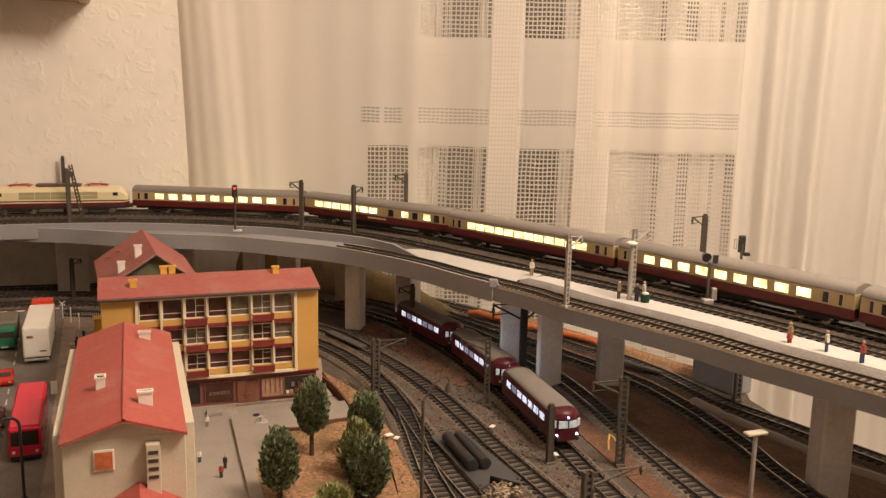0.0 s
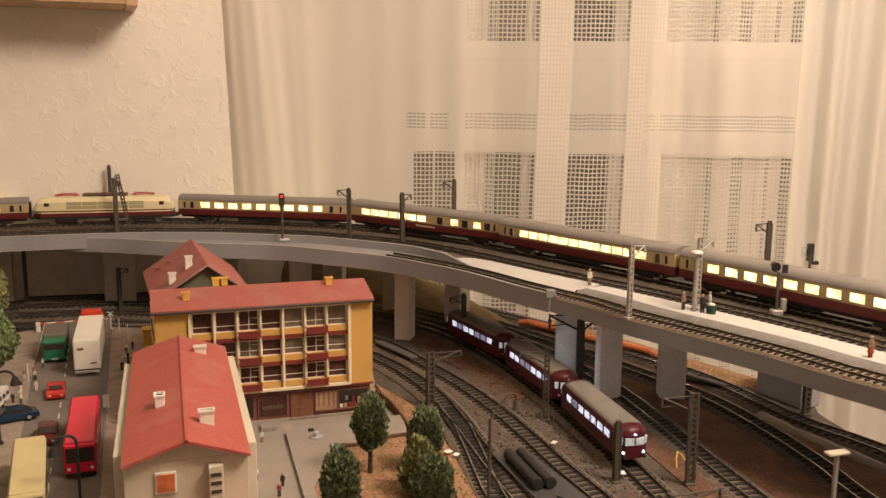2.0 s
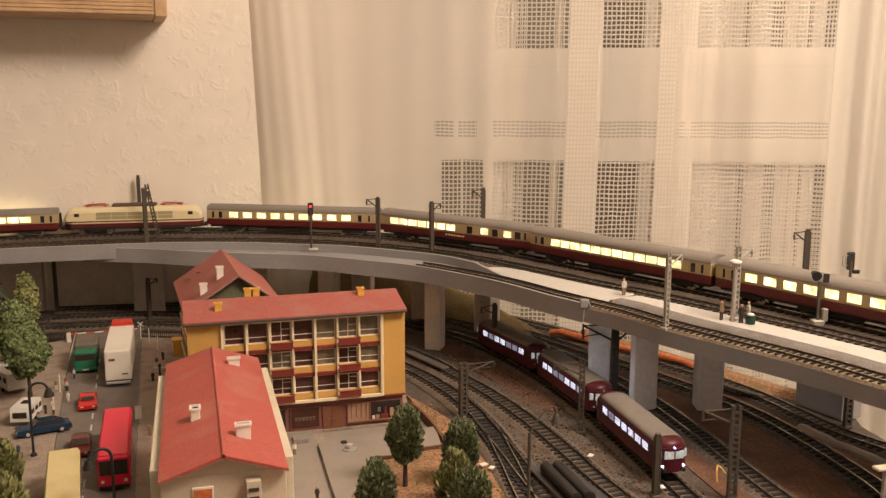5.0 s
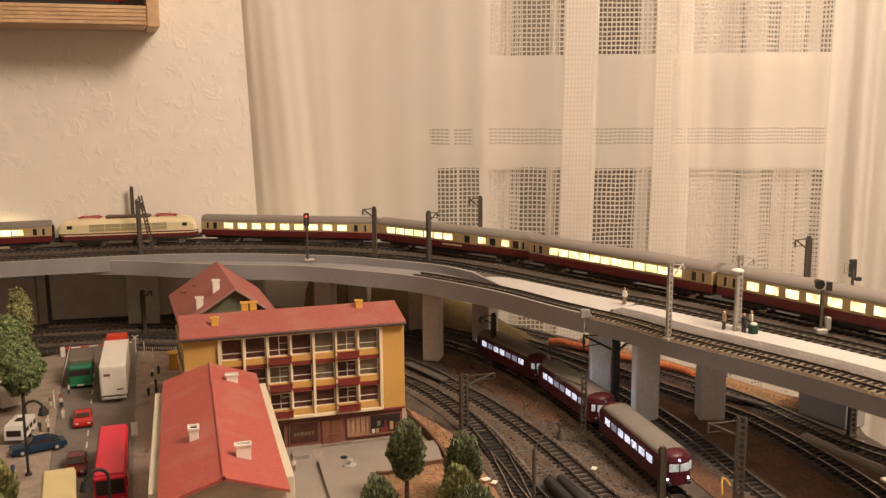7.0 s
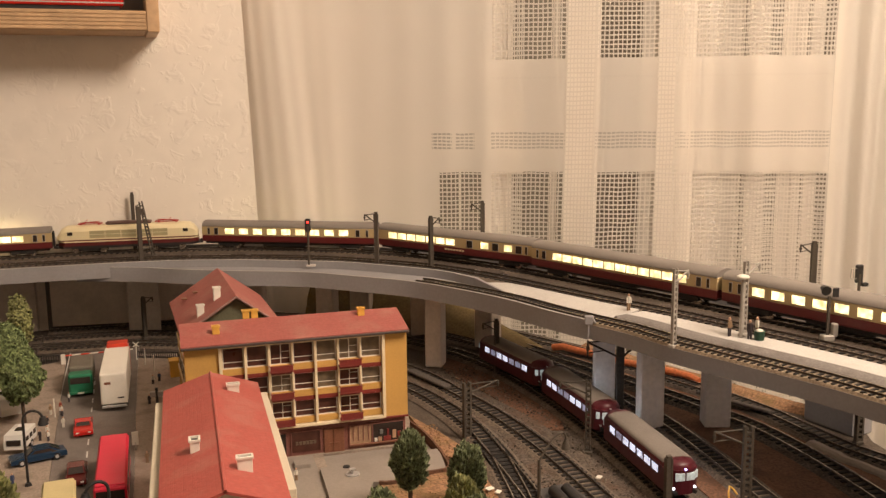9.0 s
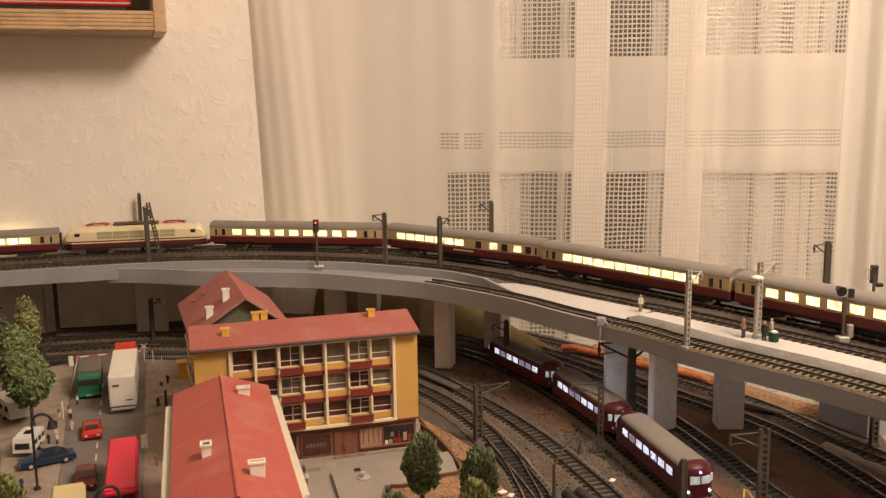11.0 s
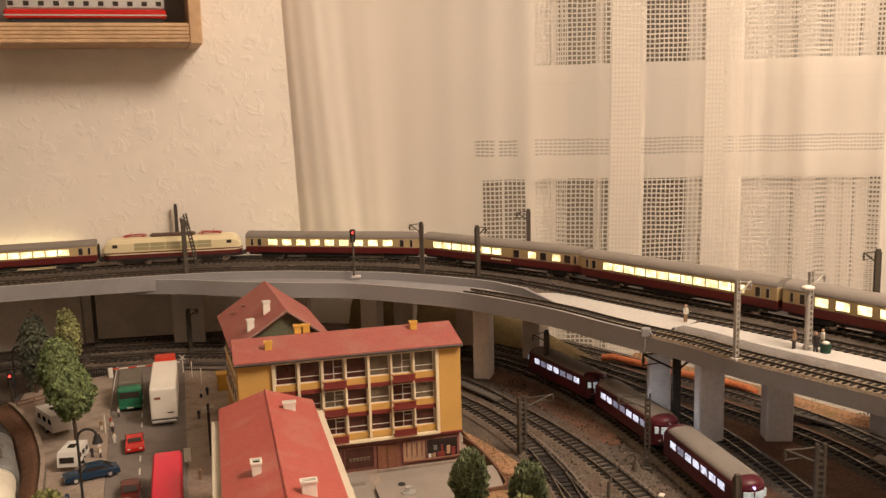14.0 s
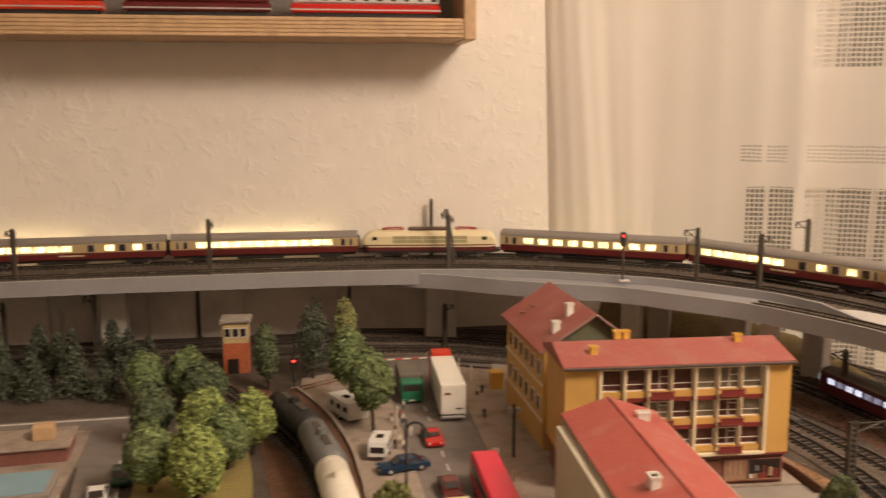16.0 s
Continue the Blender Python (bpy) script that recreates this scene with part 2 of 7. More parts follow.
# ---- mesh building ----
class Shape:
    """Vertices and faces of one part, with a material number a face."""

    def __init__(self):
        self.v, self.f, self.m, self.smooth = [], [], [], []

    def add(self, verts, faces, m=0, smooth=False):
        k = len(self.v)
        self.v += [tuple(p) for p in verts]
        self.f += [tuple(k + i for i in q) for q in faces]
        self.m += [m] * len(faces)
        self.smooth += [smooth] * len(faces)
        return self

    def box(self, x0, x1, y0, y1, z0, z1, c=0.0, m=0, at=None):
        """A block; c: chamfer of its edges."""
        if c <= 0:
            vs = [(x, y, z) for x in (x0, x1) for y in (y0, y1) for z in (z0, z1)]
            fs = [(0, 1, 3, 2), (4, 6, 7, 5), (0, 4, 5, 1), (2, 3, 7, 6), (0, 2, 6, 4), (1, 5, 7, 3)]
        else:
            c = min(c, 0.45 * min(abs(x1 - x0), abs(y1 - y0), abs(z1 - z0)))
            b = bmesh.new()
            bmesh.ops.create_cube(b, size=1)
            for p in b.verts:
                p.co = (x0 + (p.co.x + 0.5) * (x1 - x0), y0 + (p.co.y + 0.5) * (y1 - y0), z0 + (p.co.z + 0.5) * (z1 - z0))
            bmesh.ops.bevel(b, geom=b.edges[:], offset=c, segments=1, affect="EDGES")
            vs, fs = [p.co[:] for p in b.verts], [[q.index for q in g.verts] for g in b.faces]
            b.free()
        if at is not None:
            vs = [at @ Vector(p) for p in vs]
        return self.add(vs, fs, m)

    def tube(self, p, q, r, r2=None, n=10, m=0, smooth=True):
        p, q = Vector(p), Vector(q)
        r2 = r if r2 is None else r2
        z = (q - p).normalized()
        x = z.orthogonal().normalized()
        y = z.cross(x)
        vs = []
        for o, rad in ((p, r), (q, r2)):
            for i in range(n):
                a = 2 * math.pi * i / n
                vs.append(o + rad * (math.cos(a) * x + math.sin(a) * y))
        fs = [(i, (i + 1) % n, n + (i + 1) % n, n + i) for i in range(n)]
        self.add(vs, fs, m, smooth)
        self.add(vs[:n], [tuple(reversed(range(n)))], m)
        self.add(vs[n:], [tuple(range(n))], m)
        return self

    def wire(self, points, r, n=6, m=0):
        for a, b in zip(points, points[1:]):
            self.tube(a, b, r, n=n, m=m)
        return self

    def prism(self, poly, z0, z1, m=0):
        n = len(poly)
        vs = [(x, y, z0) for x, y in poly] + [(x, y, z1) for x, y in poly]
        fs = [(i, (i + 1) % n, n + (i + 1) % n, n + i) for i in range(n)] + [tuple(reversed(range(n))), tuple(range(n, 2 * n))]
        return self.add(vs, fs, m)

    def extrude_x(self, poly, x0, x1, m=0, smooth=False):
        """A profile of (y, z) drawn out along x."""
        n = len(poly)
        vs = [(x0, y, z) for y, z in poly] + [(x1, y, z) for y, z in poly]
        self.add(vs, [(i, (i + 1) % n, n + (i + 1) % n, n + i) for i in range(n)], m, smooth)
        return self.add(vs, [tuple(reversed(range(n))), tuple(range(n, 2 * n))], m)

    def sweep(self, path, profile, m=0, smooth=False, z=0.0):
        """A closed profile of (to the right, up) along a level path of (x, y)."""
        n, k = len(profile), len(path)
        vs = []
        for i, (x, y) in enumerate(path):
            ax, ay = path[max(0, i - 1)]
            bx, by = path[min(k - 1, i + 1)]
            d = math.hypot(bx - ax, by - ay) or 1
            rx, ry = (by - ay) / d, -(bx - ax) / d
            vs += [(x + rx * s, y + ry * s, z + u) for s, u in profile]
        fs = [(i * n + j, i * n + (j + 1) % n, (i + 1) * n + (j + 1) % n, (i + 1) * n + j) for i in range(k - 1) for j in range(n)]
        self.add(vs, fs, m, smooth)
        return self.add(vs[:n] + vs[-n:], [tuple(range(n)), tuple(reversed(range(n, 2 * n)))], m)

    def ribbon(self, near, far, z0, z1, m=0, z2=()):
        """A slab between two lines of as many points each, its far edge at the heights z2."""
        k = len(near)
        vs = []
        for (a, b), (c, d), z in zip(near, far, z2 or [z1] * k):
            vs += [(a, b, z0), (a, b, z1), (c, d, z), (c, d, z0)]
        fs = [(i * 4 + j, i * 4 + (j + 1) % 4, i * 4 + 4 + (j + 1) % 4, i * 4 + 4 + j) for i in range(k - 1) for j in range(4)]
        fs += [(0, 1, 2, 3), (4 * k - 1, 4 * k - 2, 4 * k - 3, 4 * k - 4)]
        return self.add(vs, fs, m)

    def ball(self, c, r, rz=None, n=8, k=6, m=0):
        rz = r if rz is None else rz
        vs = [(c[0], c[1], c[2] - rz)]
        for i in range(1, k):
            a = math.pi * i / k
            vs += [(c[0] + r * math.sin(a) * math.cos(2 * math.pi * j / n), c[1] + r * math.sin(a) * math.sin(2 * math.pi * j / n), c[2] - rz * math.cos(a)) for j in range(n)]
        vs.append((c[0], c[1], c[2] + rz))
        fs = [(0, 1 + (j + 1) % n, 1 + j) for j in range(n)]
        for i in range(k - 2):
            o = 1 + i * n
            fs += [(o + j, o + (j + 1) % n, o + n + (j + 1) % n, o + n + j) for j in range(n)]
        o, t = 1 + (k - 2) * n, len(vs) - 1
        fs += [(o + j, o + (j + 1) % n, t) for j in range(n)]
        return self.add(vs, fs, m, True)

    def mesh(self, name, mats):
        me = bpy.data.meshes.new(name)
        me.from_pydata(self.v, [], self.f)
        for x in mats if isinstance(mats, (list, tuple)) else [mats]:
            me.materials.append(MATS[x])
        me.polygons.foreach_set("material_index", self.m)
        me.polygons.foreach_set("use_smooth", self.smooth)
        b = bmesh.new()
        b.from_mesh(me)
        bmesh.ops.recalc_face_normals(b, faces=b.faces[:])
        b.to_mesh(me)
        b.free()
        return me


def part(name, shape, material, parent=None, label="", at=None):
    """One mesh object, under a thing or a part."""
    me = shape if isinstance(shape, bpy.types.Mesh) else shape.mesh(name, material)
    ob = new(name, me)
    if parent is not None:
        ob.parent = parent
    if at is not None:
        ob.matrix_basis = at
    return tagged(ob, label)


def thing(name, at, label, category, group="", kind=""):
    ob = new(name)
    ob.empty_display_size = 0.01
    ob.matrix_basis = at
    return tagged(ob, label, category, group, kind)


def solid(name, shape, material, label, category, group="", kind="", at=None):
    """A thing of one mesh."""
    return tagged(part(name, shape, material, None, "", at), label, category, group, kind)


def line(points, step=0.006):
    """A smooth line through points, in even steps."""
    p = [Vector(a) for a in points]
    p = [2 * p[0] - p[1]] + p + [2 * p[-1] - p[-2]]
    fine = []
    for a, b, c, d in zip(p, p[1:], p[2:], p[3:]):
        for i in range(24):
            t = i / 24
            fine.append(0.5 * (2 * b + (c - a) * t + (2 * a - 5 * b + 4 * c - d) * t * t + (3 * b - a - 3 * c + d) * t ** 3))
    fine.append(p[-2])
    out, rest = [fine[0]], 0.0
    for a, b in zip(fine, fine[1:]):
        d = (b - a).length
        while rest + d >= step:
            a = a + (b - a) * ((step - rest) / d)
            d = (b - a).length
            out.append(a)
            rest = 0.0
        rest += d
    return [tuple(q) for q in out]


def even(path, n):
    """The same line in n points."""
    s = [0.0]
    for a, b in zip(path, path[1:]):
        s.append(s[-1] + math.dist(a, b))
    return [along(path, s, s[-1] * i / (n - 1))[:2] for i in range(n)]


def along(path, s, d):
    """The place d metres down a line and its heading."""
    i = int(np.searchsorted(s, d, side="right")) - 1
    i = max(0, min(i, len(path) - 2))
    t = (d - s[i]) / max(1e-9, s[i + 1] - s[i])
    (ax, ay), (bx, by) = path[i], path[i + 1]
    return ax + t * (bx - ax), ay + t * (by - ay), math.degrees(math.atan2(by - ay, bx - ax))


def lengths(path):
    s = [0.0]
    for a, b in zip(path, path[1:]):
        s.append(s[-1] + math.dist(a, b))
    return s


def shifted(path, d):
    """The line moved d metres to its right."""
    out = []
    for i, (x, y) in enumerate(path):
        ax, ay = path[max(0, i - 1)]
        bx, by = path[min(len(path) - 1, i + 1)]
        k = math.hypot(bx - ax, by - ay)
        out.append((x + d * (by - ay) / k, y - d * (bx - ax) / k))
    return out

# ---- room ----
WALL = pose(-0.1, 1.69, 0, 0, 0, 3.5)
PANE_WALL = pose(0.42, 1.73, 0, 0, 0, -21.0)


def plaster_relief(m):
    """Coarse trowel marks of the wall's plaster."""
    n, l = m.node_tree.nodes, m.node_tree.links
    geo = n.new("ShaderNodeNewGeometry")
    a = n.new("ShaderNodeTexNoise")
    a.inputs["Scale"].default_value, a.inputs["Detail"].default_value, a.inputs["Roughness"].default_value = 40, 4, 0.5
    a.inputs["Distortion"].default_value = 0.8
    l.new(geo.outputs["Position"], a.inputs["Vector"])
    r = n.new("ShaderNodeMapRange")
    r.inputs["From Min"].default_value, r.inputs["From Max"].default_value = 0.54, 0.70
    l.new(a.outputs["Fac"], r.inputs["Value"])
    bp = n.new("ShaderNodeBump")
    bp.inputs["Strength"].default_value, bp.inputs["Distance"].default_value = 0.24, 0.004
    l.new(r.outputs["Result"], bp.inputs["Height"])
    l.new(bp.outputs["Normal"], n["Principled BSDF"].inputs["Normal"])


plaster_relief(MATS["plaster"])
solid("wall_north", Shape().box(-2.6, 0.45, 0, 0.2, -0.9, 1.6), "plaster", "cream white plastered wall with trowel marks", "wall", kind="structure", at=WALL)
backdrop = thing("backdrop_boards", WALL, "dull beige-grey backdrop boards along the wall behind the lower tracks", "boards", kind="structure")
for i in range(9):
    part("panel", Shape().box(-1.10 + 0.155 * i, -0.9475 + 0.155 * i, -0.007 - 0.0008 * (i % 2), -0.0015, -0.02, 0.118, 0.0008), "backdrop_paint", backdrop)
pane_wall = thing("wall_window", PANE_WALL, "white wall around the dark window behind the net curtain", "wall", kind="structure")
part("pier", Shape().box(-0.2, -0.07, 0, 0.2, -0.9, 1.6), "plaster", pane_wall)
part("pier", Shape().box(1.75, 2.7, 0, 0.2, -0.9, 1.6), "plaster", pane_wall)
part("lintel", Shape().box(-0.07, 1.75, 0, 0.2, 1.25, 1.6), "plaster", pane_wall)
part("sill_wall", Shape().box(-0.07, 1.75, 0, 0.2, -0.9, -0.75), "plaster", pane_wall)
win = thing("window_1", PANE_WALL, "tall window with white frame, dark at night", "window", kind="structure")
for x0, x1 in ((-0.07, -0.03), (0.90, 0.97), (1.69, 1.75)):
    part("window_frame", Shape().box(x0, x1, 0.05, 0.11, -0.75, 1.25, 0.004), "white_plastic", win)
for z0, z1 in ((-0.75, -0.69), (1.19, 1.25)):
    part("window_frame", Shape().box(-0.03, 0.90, 0.05, 0.11, z0, z1, 0.004), "white_plastic", win)
    part("window_frame", Shape().box(0.97, 1.69, 0.05, 0.11, z0, z1, 0.004), "white_plastic", win)
for x0, x1 in ((-0.03, 0.90), (0.97, 1.69)):
    part("pane", Shape().box(x0, x1, 0.078, 0.084, -0.69, 1.19), "night_pane", win)
solid("wall_east", Shape().box(2.85, 3.05, -2.8, 0.95, -0.9, 1.6), "plaster", "cream white plastered wall", "wall", kind="structure")
solid("wall_west", Shape().box(-2.9, -2.7, -2.8, 1.55, -0.9, 1.6), "plaster", "cream white plastered wall", "wall", kind="structure")
solid("wall_south", Shape().box(-2.7, 2.85, -2.8, -2.6, -0.9, 1.6), "plaster", "cream white plastered wall", "wall", kind="structure")
solid("ceiling", Shape().box(-2.9, 3.05, -2.8, 2.0, 1.6, 1.7), "ceiling_white", "white painted ceiling", "ceiling", kind="structure")
solid("floor", Shape().box(-2.9, 3.05, -2.8, 2.0, -1.0, -0.9), "carpet", "beige carpeted floor under the layout", "floor", kind="structure")
pendant = thing("pendant_lamp", pose(0.83, 0.12, 1.6), "white pendant lamp with warm light", "lamp")
part("canopy", Shape().tube((0, 0, 0), (0, 0, -0.03), 0.05, 0.045, n=20), "white_plastic", pendant)
part("cord", Shape().tube((0, 0, -0.03), (0, 0, -0.08), 0.003, n=8), "white_plastic", pendant)
part("cap", Shape().tube((0, 0, -0.08), (0, 0, -0.105), 0.025, 0.035, n=16), "white_plastic", pendant)


# ---- net curtain ----
def net_cloth():
    """Cream net: openwork squares in bands, close weave between."""
    m = bpy.data.materials.new("net_cloth")
    m.use_nodes = True
    n, l = m.node_tree.nodes, m.node_tree.links
    n.remove(n["Principled BSDF"])
    uv = n.new("ShaderNodeUVMap")
    uv.uv_map = "UVMap"
    where = n.new("ShaderNodeUVMap")
    where.uv_map = "Zone"
    sep_z = n.new("ShaderNodeSeparateXYZ")
    l.new(where.outputs["UV"], sep_z.inputs[0])
    sep = n.new("ShaderNodeSeparateXYZ")
    l.new(uv.outputs["UV"], sep.inputs[0])

    def op(kind, a, b=None):
        x = n.new("ShaderNodeMath")
        x.operation = kind
        for i, q in enumerate((a, b)):
            if q is None:
                continue
            if isinstance(q, (int, float)):
                x.inputs[i].default_value = q
            else:
                l.new(q, x.inputs[i])
        return x.outputs[0]

    # the threads wander a little
    wander = n.new("ShaderNodeTexNoise")
    wander.inputs["Scale"].default_value, wander.inputs["Detail"].default_value = 22, 2
    l.new(uv.outputs["UV"], wander.inputs["Vector"])
    sway = n.new("ShaderNodeSeparateXYZ")
    l.new(wander.outputs["Color"], sway.inputs[0])
    u = op("ADD", sep.outputs["X"], op("MULTIPLY", op("SUBTRACT", sway.outputs["X"], 0.5), 0.0032))
    v = op("ADD", sep.outputs["Y"], op("MULTIPLY", op("SUBTRACT", sway.outputs["Y"], 0.5), 0.0045))

    def hole(a, period, width):
        w = op("FRACT", op("DIVIDE", a, period))
        return op("LESS_THAN", op("ABSOLUTE", op("SUBTRACT", w, 0.5)), width)

    def band(a, lo, hi):
        return op("MULTIPLY", op("GREATER_THAN", a, lo), op("LESS_THAN", a, hi))

    holes = op("MULTIPLY", hole(u, 0.0077, 0.36), hole(v, 0.0077, 0.34))
    slits = op("MULTIPLY", hole(u, 0.0077, 0.40), hole(v, 0.0060, 0.26))
    upper, lower, strip = band(v, 0.438, 3.0), band(v, -3.0, 0.249), band(v, 0.288, 0.318)
    d = sep_z.outputs["X"]
    first, later = band(d, 0.383, 0.456), band(d, 0.472, 1.040)
    short = op("MAXIMUM", band(d, 0.370, 0.405), band(d, 0.411, 0.444))
    row = band(v, 0.4075, 0.4110)
    open_work = op("MAXIMUM", op("MULTIPLY", op("MAXIMUM", upper, lower), later), op("MULTIPLY", lower, first))
    lattice = band(d, 5.2, 6.045)
    through_hole = op("MULTIPLY", op("MAXIMUM", open_work, lattice), holes)
    through_slit = op("MULTIPLY", op("MULTIPLY", strip, op("MAXIMUM", short, later)), slits)
    through_row = op("MULTIPLY", op("MULTIPLY", row, later), hole(u, 0.0077, 0.40))
    gap = op("MAXIMUM", through_hole, op("MAXIMUM", op("MULTIPLY", through_slit, 0.46), op("MULTIPLY", through_row, 0.20)))
    # the plain stretch is a little sheer
    sheer = op("MINIMUM", 0.15, op("MAXIMUM", 0.0, op("MULTIPLY", 1.4, op("SUBTRACT", d, 0.34))))
    sheer = op("MULTIPLY", sheer, op("LESS_THAN", d, 14.0))
    gap = op("MAXIMUM", gap, op("ADD", 0.03, op("ADD", sheer, op("MULTIPLY", 0.10, band(d, 8.0, 14.0)))))
    fine = n.new("ShaderNodeTexNoise")
    fine.inputs["Scale"].default_value = 700
    l.new(uv.outputs["UV"], fine.inputs["Vector"])
    tint = n.new("ShaderNodeMix")
    tint.data_type = "RGBA"
    tint.inputs["A"].default_value, tint.inputs["B"].default_value = (0.945, 0.885, 0.81, 1), (0.985, 0.945, 0.88, 1)
    l.new(fine.outputs["Fac"], tint.inputs["Factor"])
    dif, tra = n.new("ShaderNodeBsdfDiffuse"), n.new("ShaderNodeBsdfTranslucent")
    l.new(tint.outputs["Result"], dif.inputs["Color"])
    l.new(tint.outputs["Result"], tra.inputs["Color"])
    cloth = n.new("ShaderNodeMixShader")
    cloth.inputs[0].default_value = 0.42
    l.new(dif.outputs[0], cloth.inputs[1])
    l.new(tra.outputs[0], cloth.inputs[2])
    clear = n.new("ShaderNodeBsdfTransparent")
    out = n.new("ShaderNodeMixShader")
    l.new(gap, out.inputs[0])
    l.new(cloth.outputs[0], out.inputs[1])
    l.new(clear.outputs[0], out.inputs[2])
    l.new(out.outputs[0], n["Material Output"].inputs["Surface"])
    MATS["net_cloth"] = m


net_cloth()


CURTAIN_LINE = line([(0.042, 1.7085), (0.25, 1.650), (0.43, 1.577), (0.8, 1.43), (1.3, 1.24), (2.3, 0.86)], 0.01)


def gathered(end, gathers):
    """The cloth's way in plan as (along, out): soft waves, and gathers where it doubles back on itself."""
    way, d = [], 0.040
    rest = list(gathers)

    def ease(d, a, b):
        f = min(1.0, max(0.0, (d - a) / (b - a)))
        return f * f * (3 - 2 * f)

    def wave(d):
        edge = 1 - ease(d, 0.13, 0.24)
        w = edge * (0.0026 * math.sin((d - 0.092) * 76) + 0.0006 * math.sin(d * 230)) + 0.011 * ease(d, 0.030, 0.105) * (1 - ease(d, 0.10, 0.34)) - 0.012 * (1 - ease(d, 0.036, 0.070))
        w += 0.0035 * math.sin(d * 21 + 0.6) * (1 - edge) + 0.0009 * math.sin(d * 97 + 1)
        mid = ease(d, 0.56, 0.66) * (1 - ease(d, 1.02, 1.08))
        w += mid * (0.0042 * math.cos((d - 0.783) * 50) + 0.0012 * math.sin(d * 131 + 2 * math.sin(d * 23)))
        heavy = ease(d, 1.02, 1.10)
        return w + heavy * (0.0150 * math.cos((d - 1.085) * 66 + 1.1 * math.sin(d * 17)) + 0.0052 * math.cos((d - 1.092) * 132 + 2.2 * math.sin(d * 17)) + 0.0022 * math.sin(d * 210 + 2 * math.sin(d * 29)))

    while d < end:
        if rest and d >= rest[0][1]:
            a, b, out = rest.pop(0)
            m = 0.5 * (a + b)
            # from back to front: banded net, close plain cloth, net all the way up
            x, y, z = 0, 3, 1
            way += [(q, wave(q) + f * out, net) for q, f, net in ((b, 0.05, x), (b + 0.001, 0.3, y), (b, 0.5, y), (m, 0.53, y), (a, 0.6, y), (a - 0.001, 0.8, z), (a, 1.0, z), (a + 0.004, 1.3, z), (m, 1.6, z), (b - 0.006, 1.3, z), (b - 0.004, 1.2, x), (b + 0.003, 0.8, x), (b + 0.009, 0.3, x))]
            d = b + 0.010
            continue
        way.append((d, wave(d), 3 if d > 1.04 else 0))
        d += 0.004
    for _ in range(2):
        soft = [way[0]]
        for (ax, ay, an), (bx, by, bn) in zip(way, way[1:]):
            soft += [(0.75 * ax + 0.25 * bx, 0.75 * ay + 0.25 * by, an), (0.25 * ax + 0.75 * bx, 0.25 * ay + 0.75 * by, bn)]
        way = soft + [way[-1]]
    return [q for k, q in enumerate(way) if k % 2 == 0]


def curtain(name, base, way, top, bottom, label, whole=None):
    """Hanging cloth along a line; the folds at its edge lean inwards towards the hem."""
    s = lengths(base)
    levels = [bottom + (top - bottom) * i / 16 for i in range(17)]
    verts, us, u, k = [], [], 0.0, len(levels)
    for n, (d, out, net) in enumerate(way):
        if n:
            u += math.dist(way[n - 1][:2], way[n][:2]) * (1.35 if net == 1 or d > 0.79 else 1.0)
        us.append(u)
        for z in levels:
            lean = -0.085 * (z - 0.34) * max(0.0, 1 - abs(d - 0.13) / 0.11) - 0.022 * (z - 0.34) * max(0.0, 1 - abs(d - 0.04) / 0.07)
            lean += 0.008 * (z - 0.34) * min(1.0, max(0.0, (d - 0.45) / 0.3)) + 0.003 * math.sin(4.1 * z + 9 * d) * min(1.0, max(0.0, (d - 0.3) / 0.3))
            x, y, h = along(base, s, max(0.0, min(s[-1], d + lean)))
            more = out * (1.0 + 0.30 * math.sin(2.6 * z + 14 * d))
            verts.append((x + math.sin(radians(h)) * more, y - math.cos(radians(h)) * more, z))
    faces = []
    for i in range(len(way) - 1):
        faces += [(i * k + j, i * k + k + j, i * k + k + j + 1, i * k + j + 1) for j in range(k - 1)]
    me = bpy.data.meshes.new(name)
    me.from_pydata(verts, [], faces)
    me.polygons.foreach_set("use_smooth", [True] * len(faces))
    layer, zone = me.uv_layers.new(name="UVMap"), me.uv_layers.new(name="Zone")
    for poly in me.polygons:
        for li, vi in zip(poly.loop_indices, poly.vertices):
            layer.data[li].uv = (us[vi // k], verts[vi][2])
            zone.data[li].uv = (way[vi // k][0] + 5.0 * way[vi // k][2], verts[vi][2])
    me.materials.append(MATS["net_cloth"])
    ob = new(name, me)
    if whole is not None:
        ob.parent = whole
        return tagged(ob, label)
    return tagged(ob, label, "curtain")


GATHERS = [(0.597, 0.651, 0.0014), (0.748, 0.810, 0.0015)]
net = curtain("net_curtain", CURTAIN_LINE, gathered(2.28, GATHERS), 1.5, -0.85, "cream net curtain with openwork squares hanging in folds")
# further back the cloth lies double
for lo, hi, weave in ((0.414, 0.4185, 3), (0.574, 0.5855, 3), (0.576, 0.584, 2), (0.960, 1.001, 3), (0.964, 0.996, 2), (0.462, 0.508, 3), (0.500, 0.5265, 0), (0.722, 0.765, 2), (0.785, 0.845, 0), (0.806, 0.868, 3), (0.862, 0.893, 2), (0.880, 0.968, 0), (0.905, 0.940, 3), (0.985, 1.060, 0), (1.008, 1.026, 3)):
    count = max(3, int((hi - lo) / 0.004))
    behind = [(lo + (hi - lo) * i / count, -0.012 - 0.004 * weave + 0.0018 * math.sin(170 * (lo + (hi - lo) * i / count) + weave), weave) for i in range(count + 1)]
    curtain("back_fold", CURTAIN_LINE, behind, 1.5, -0.85, "cream net cloth hanging double behind the folds", net)


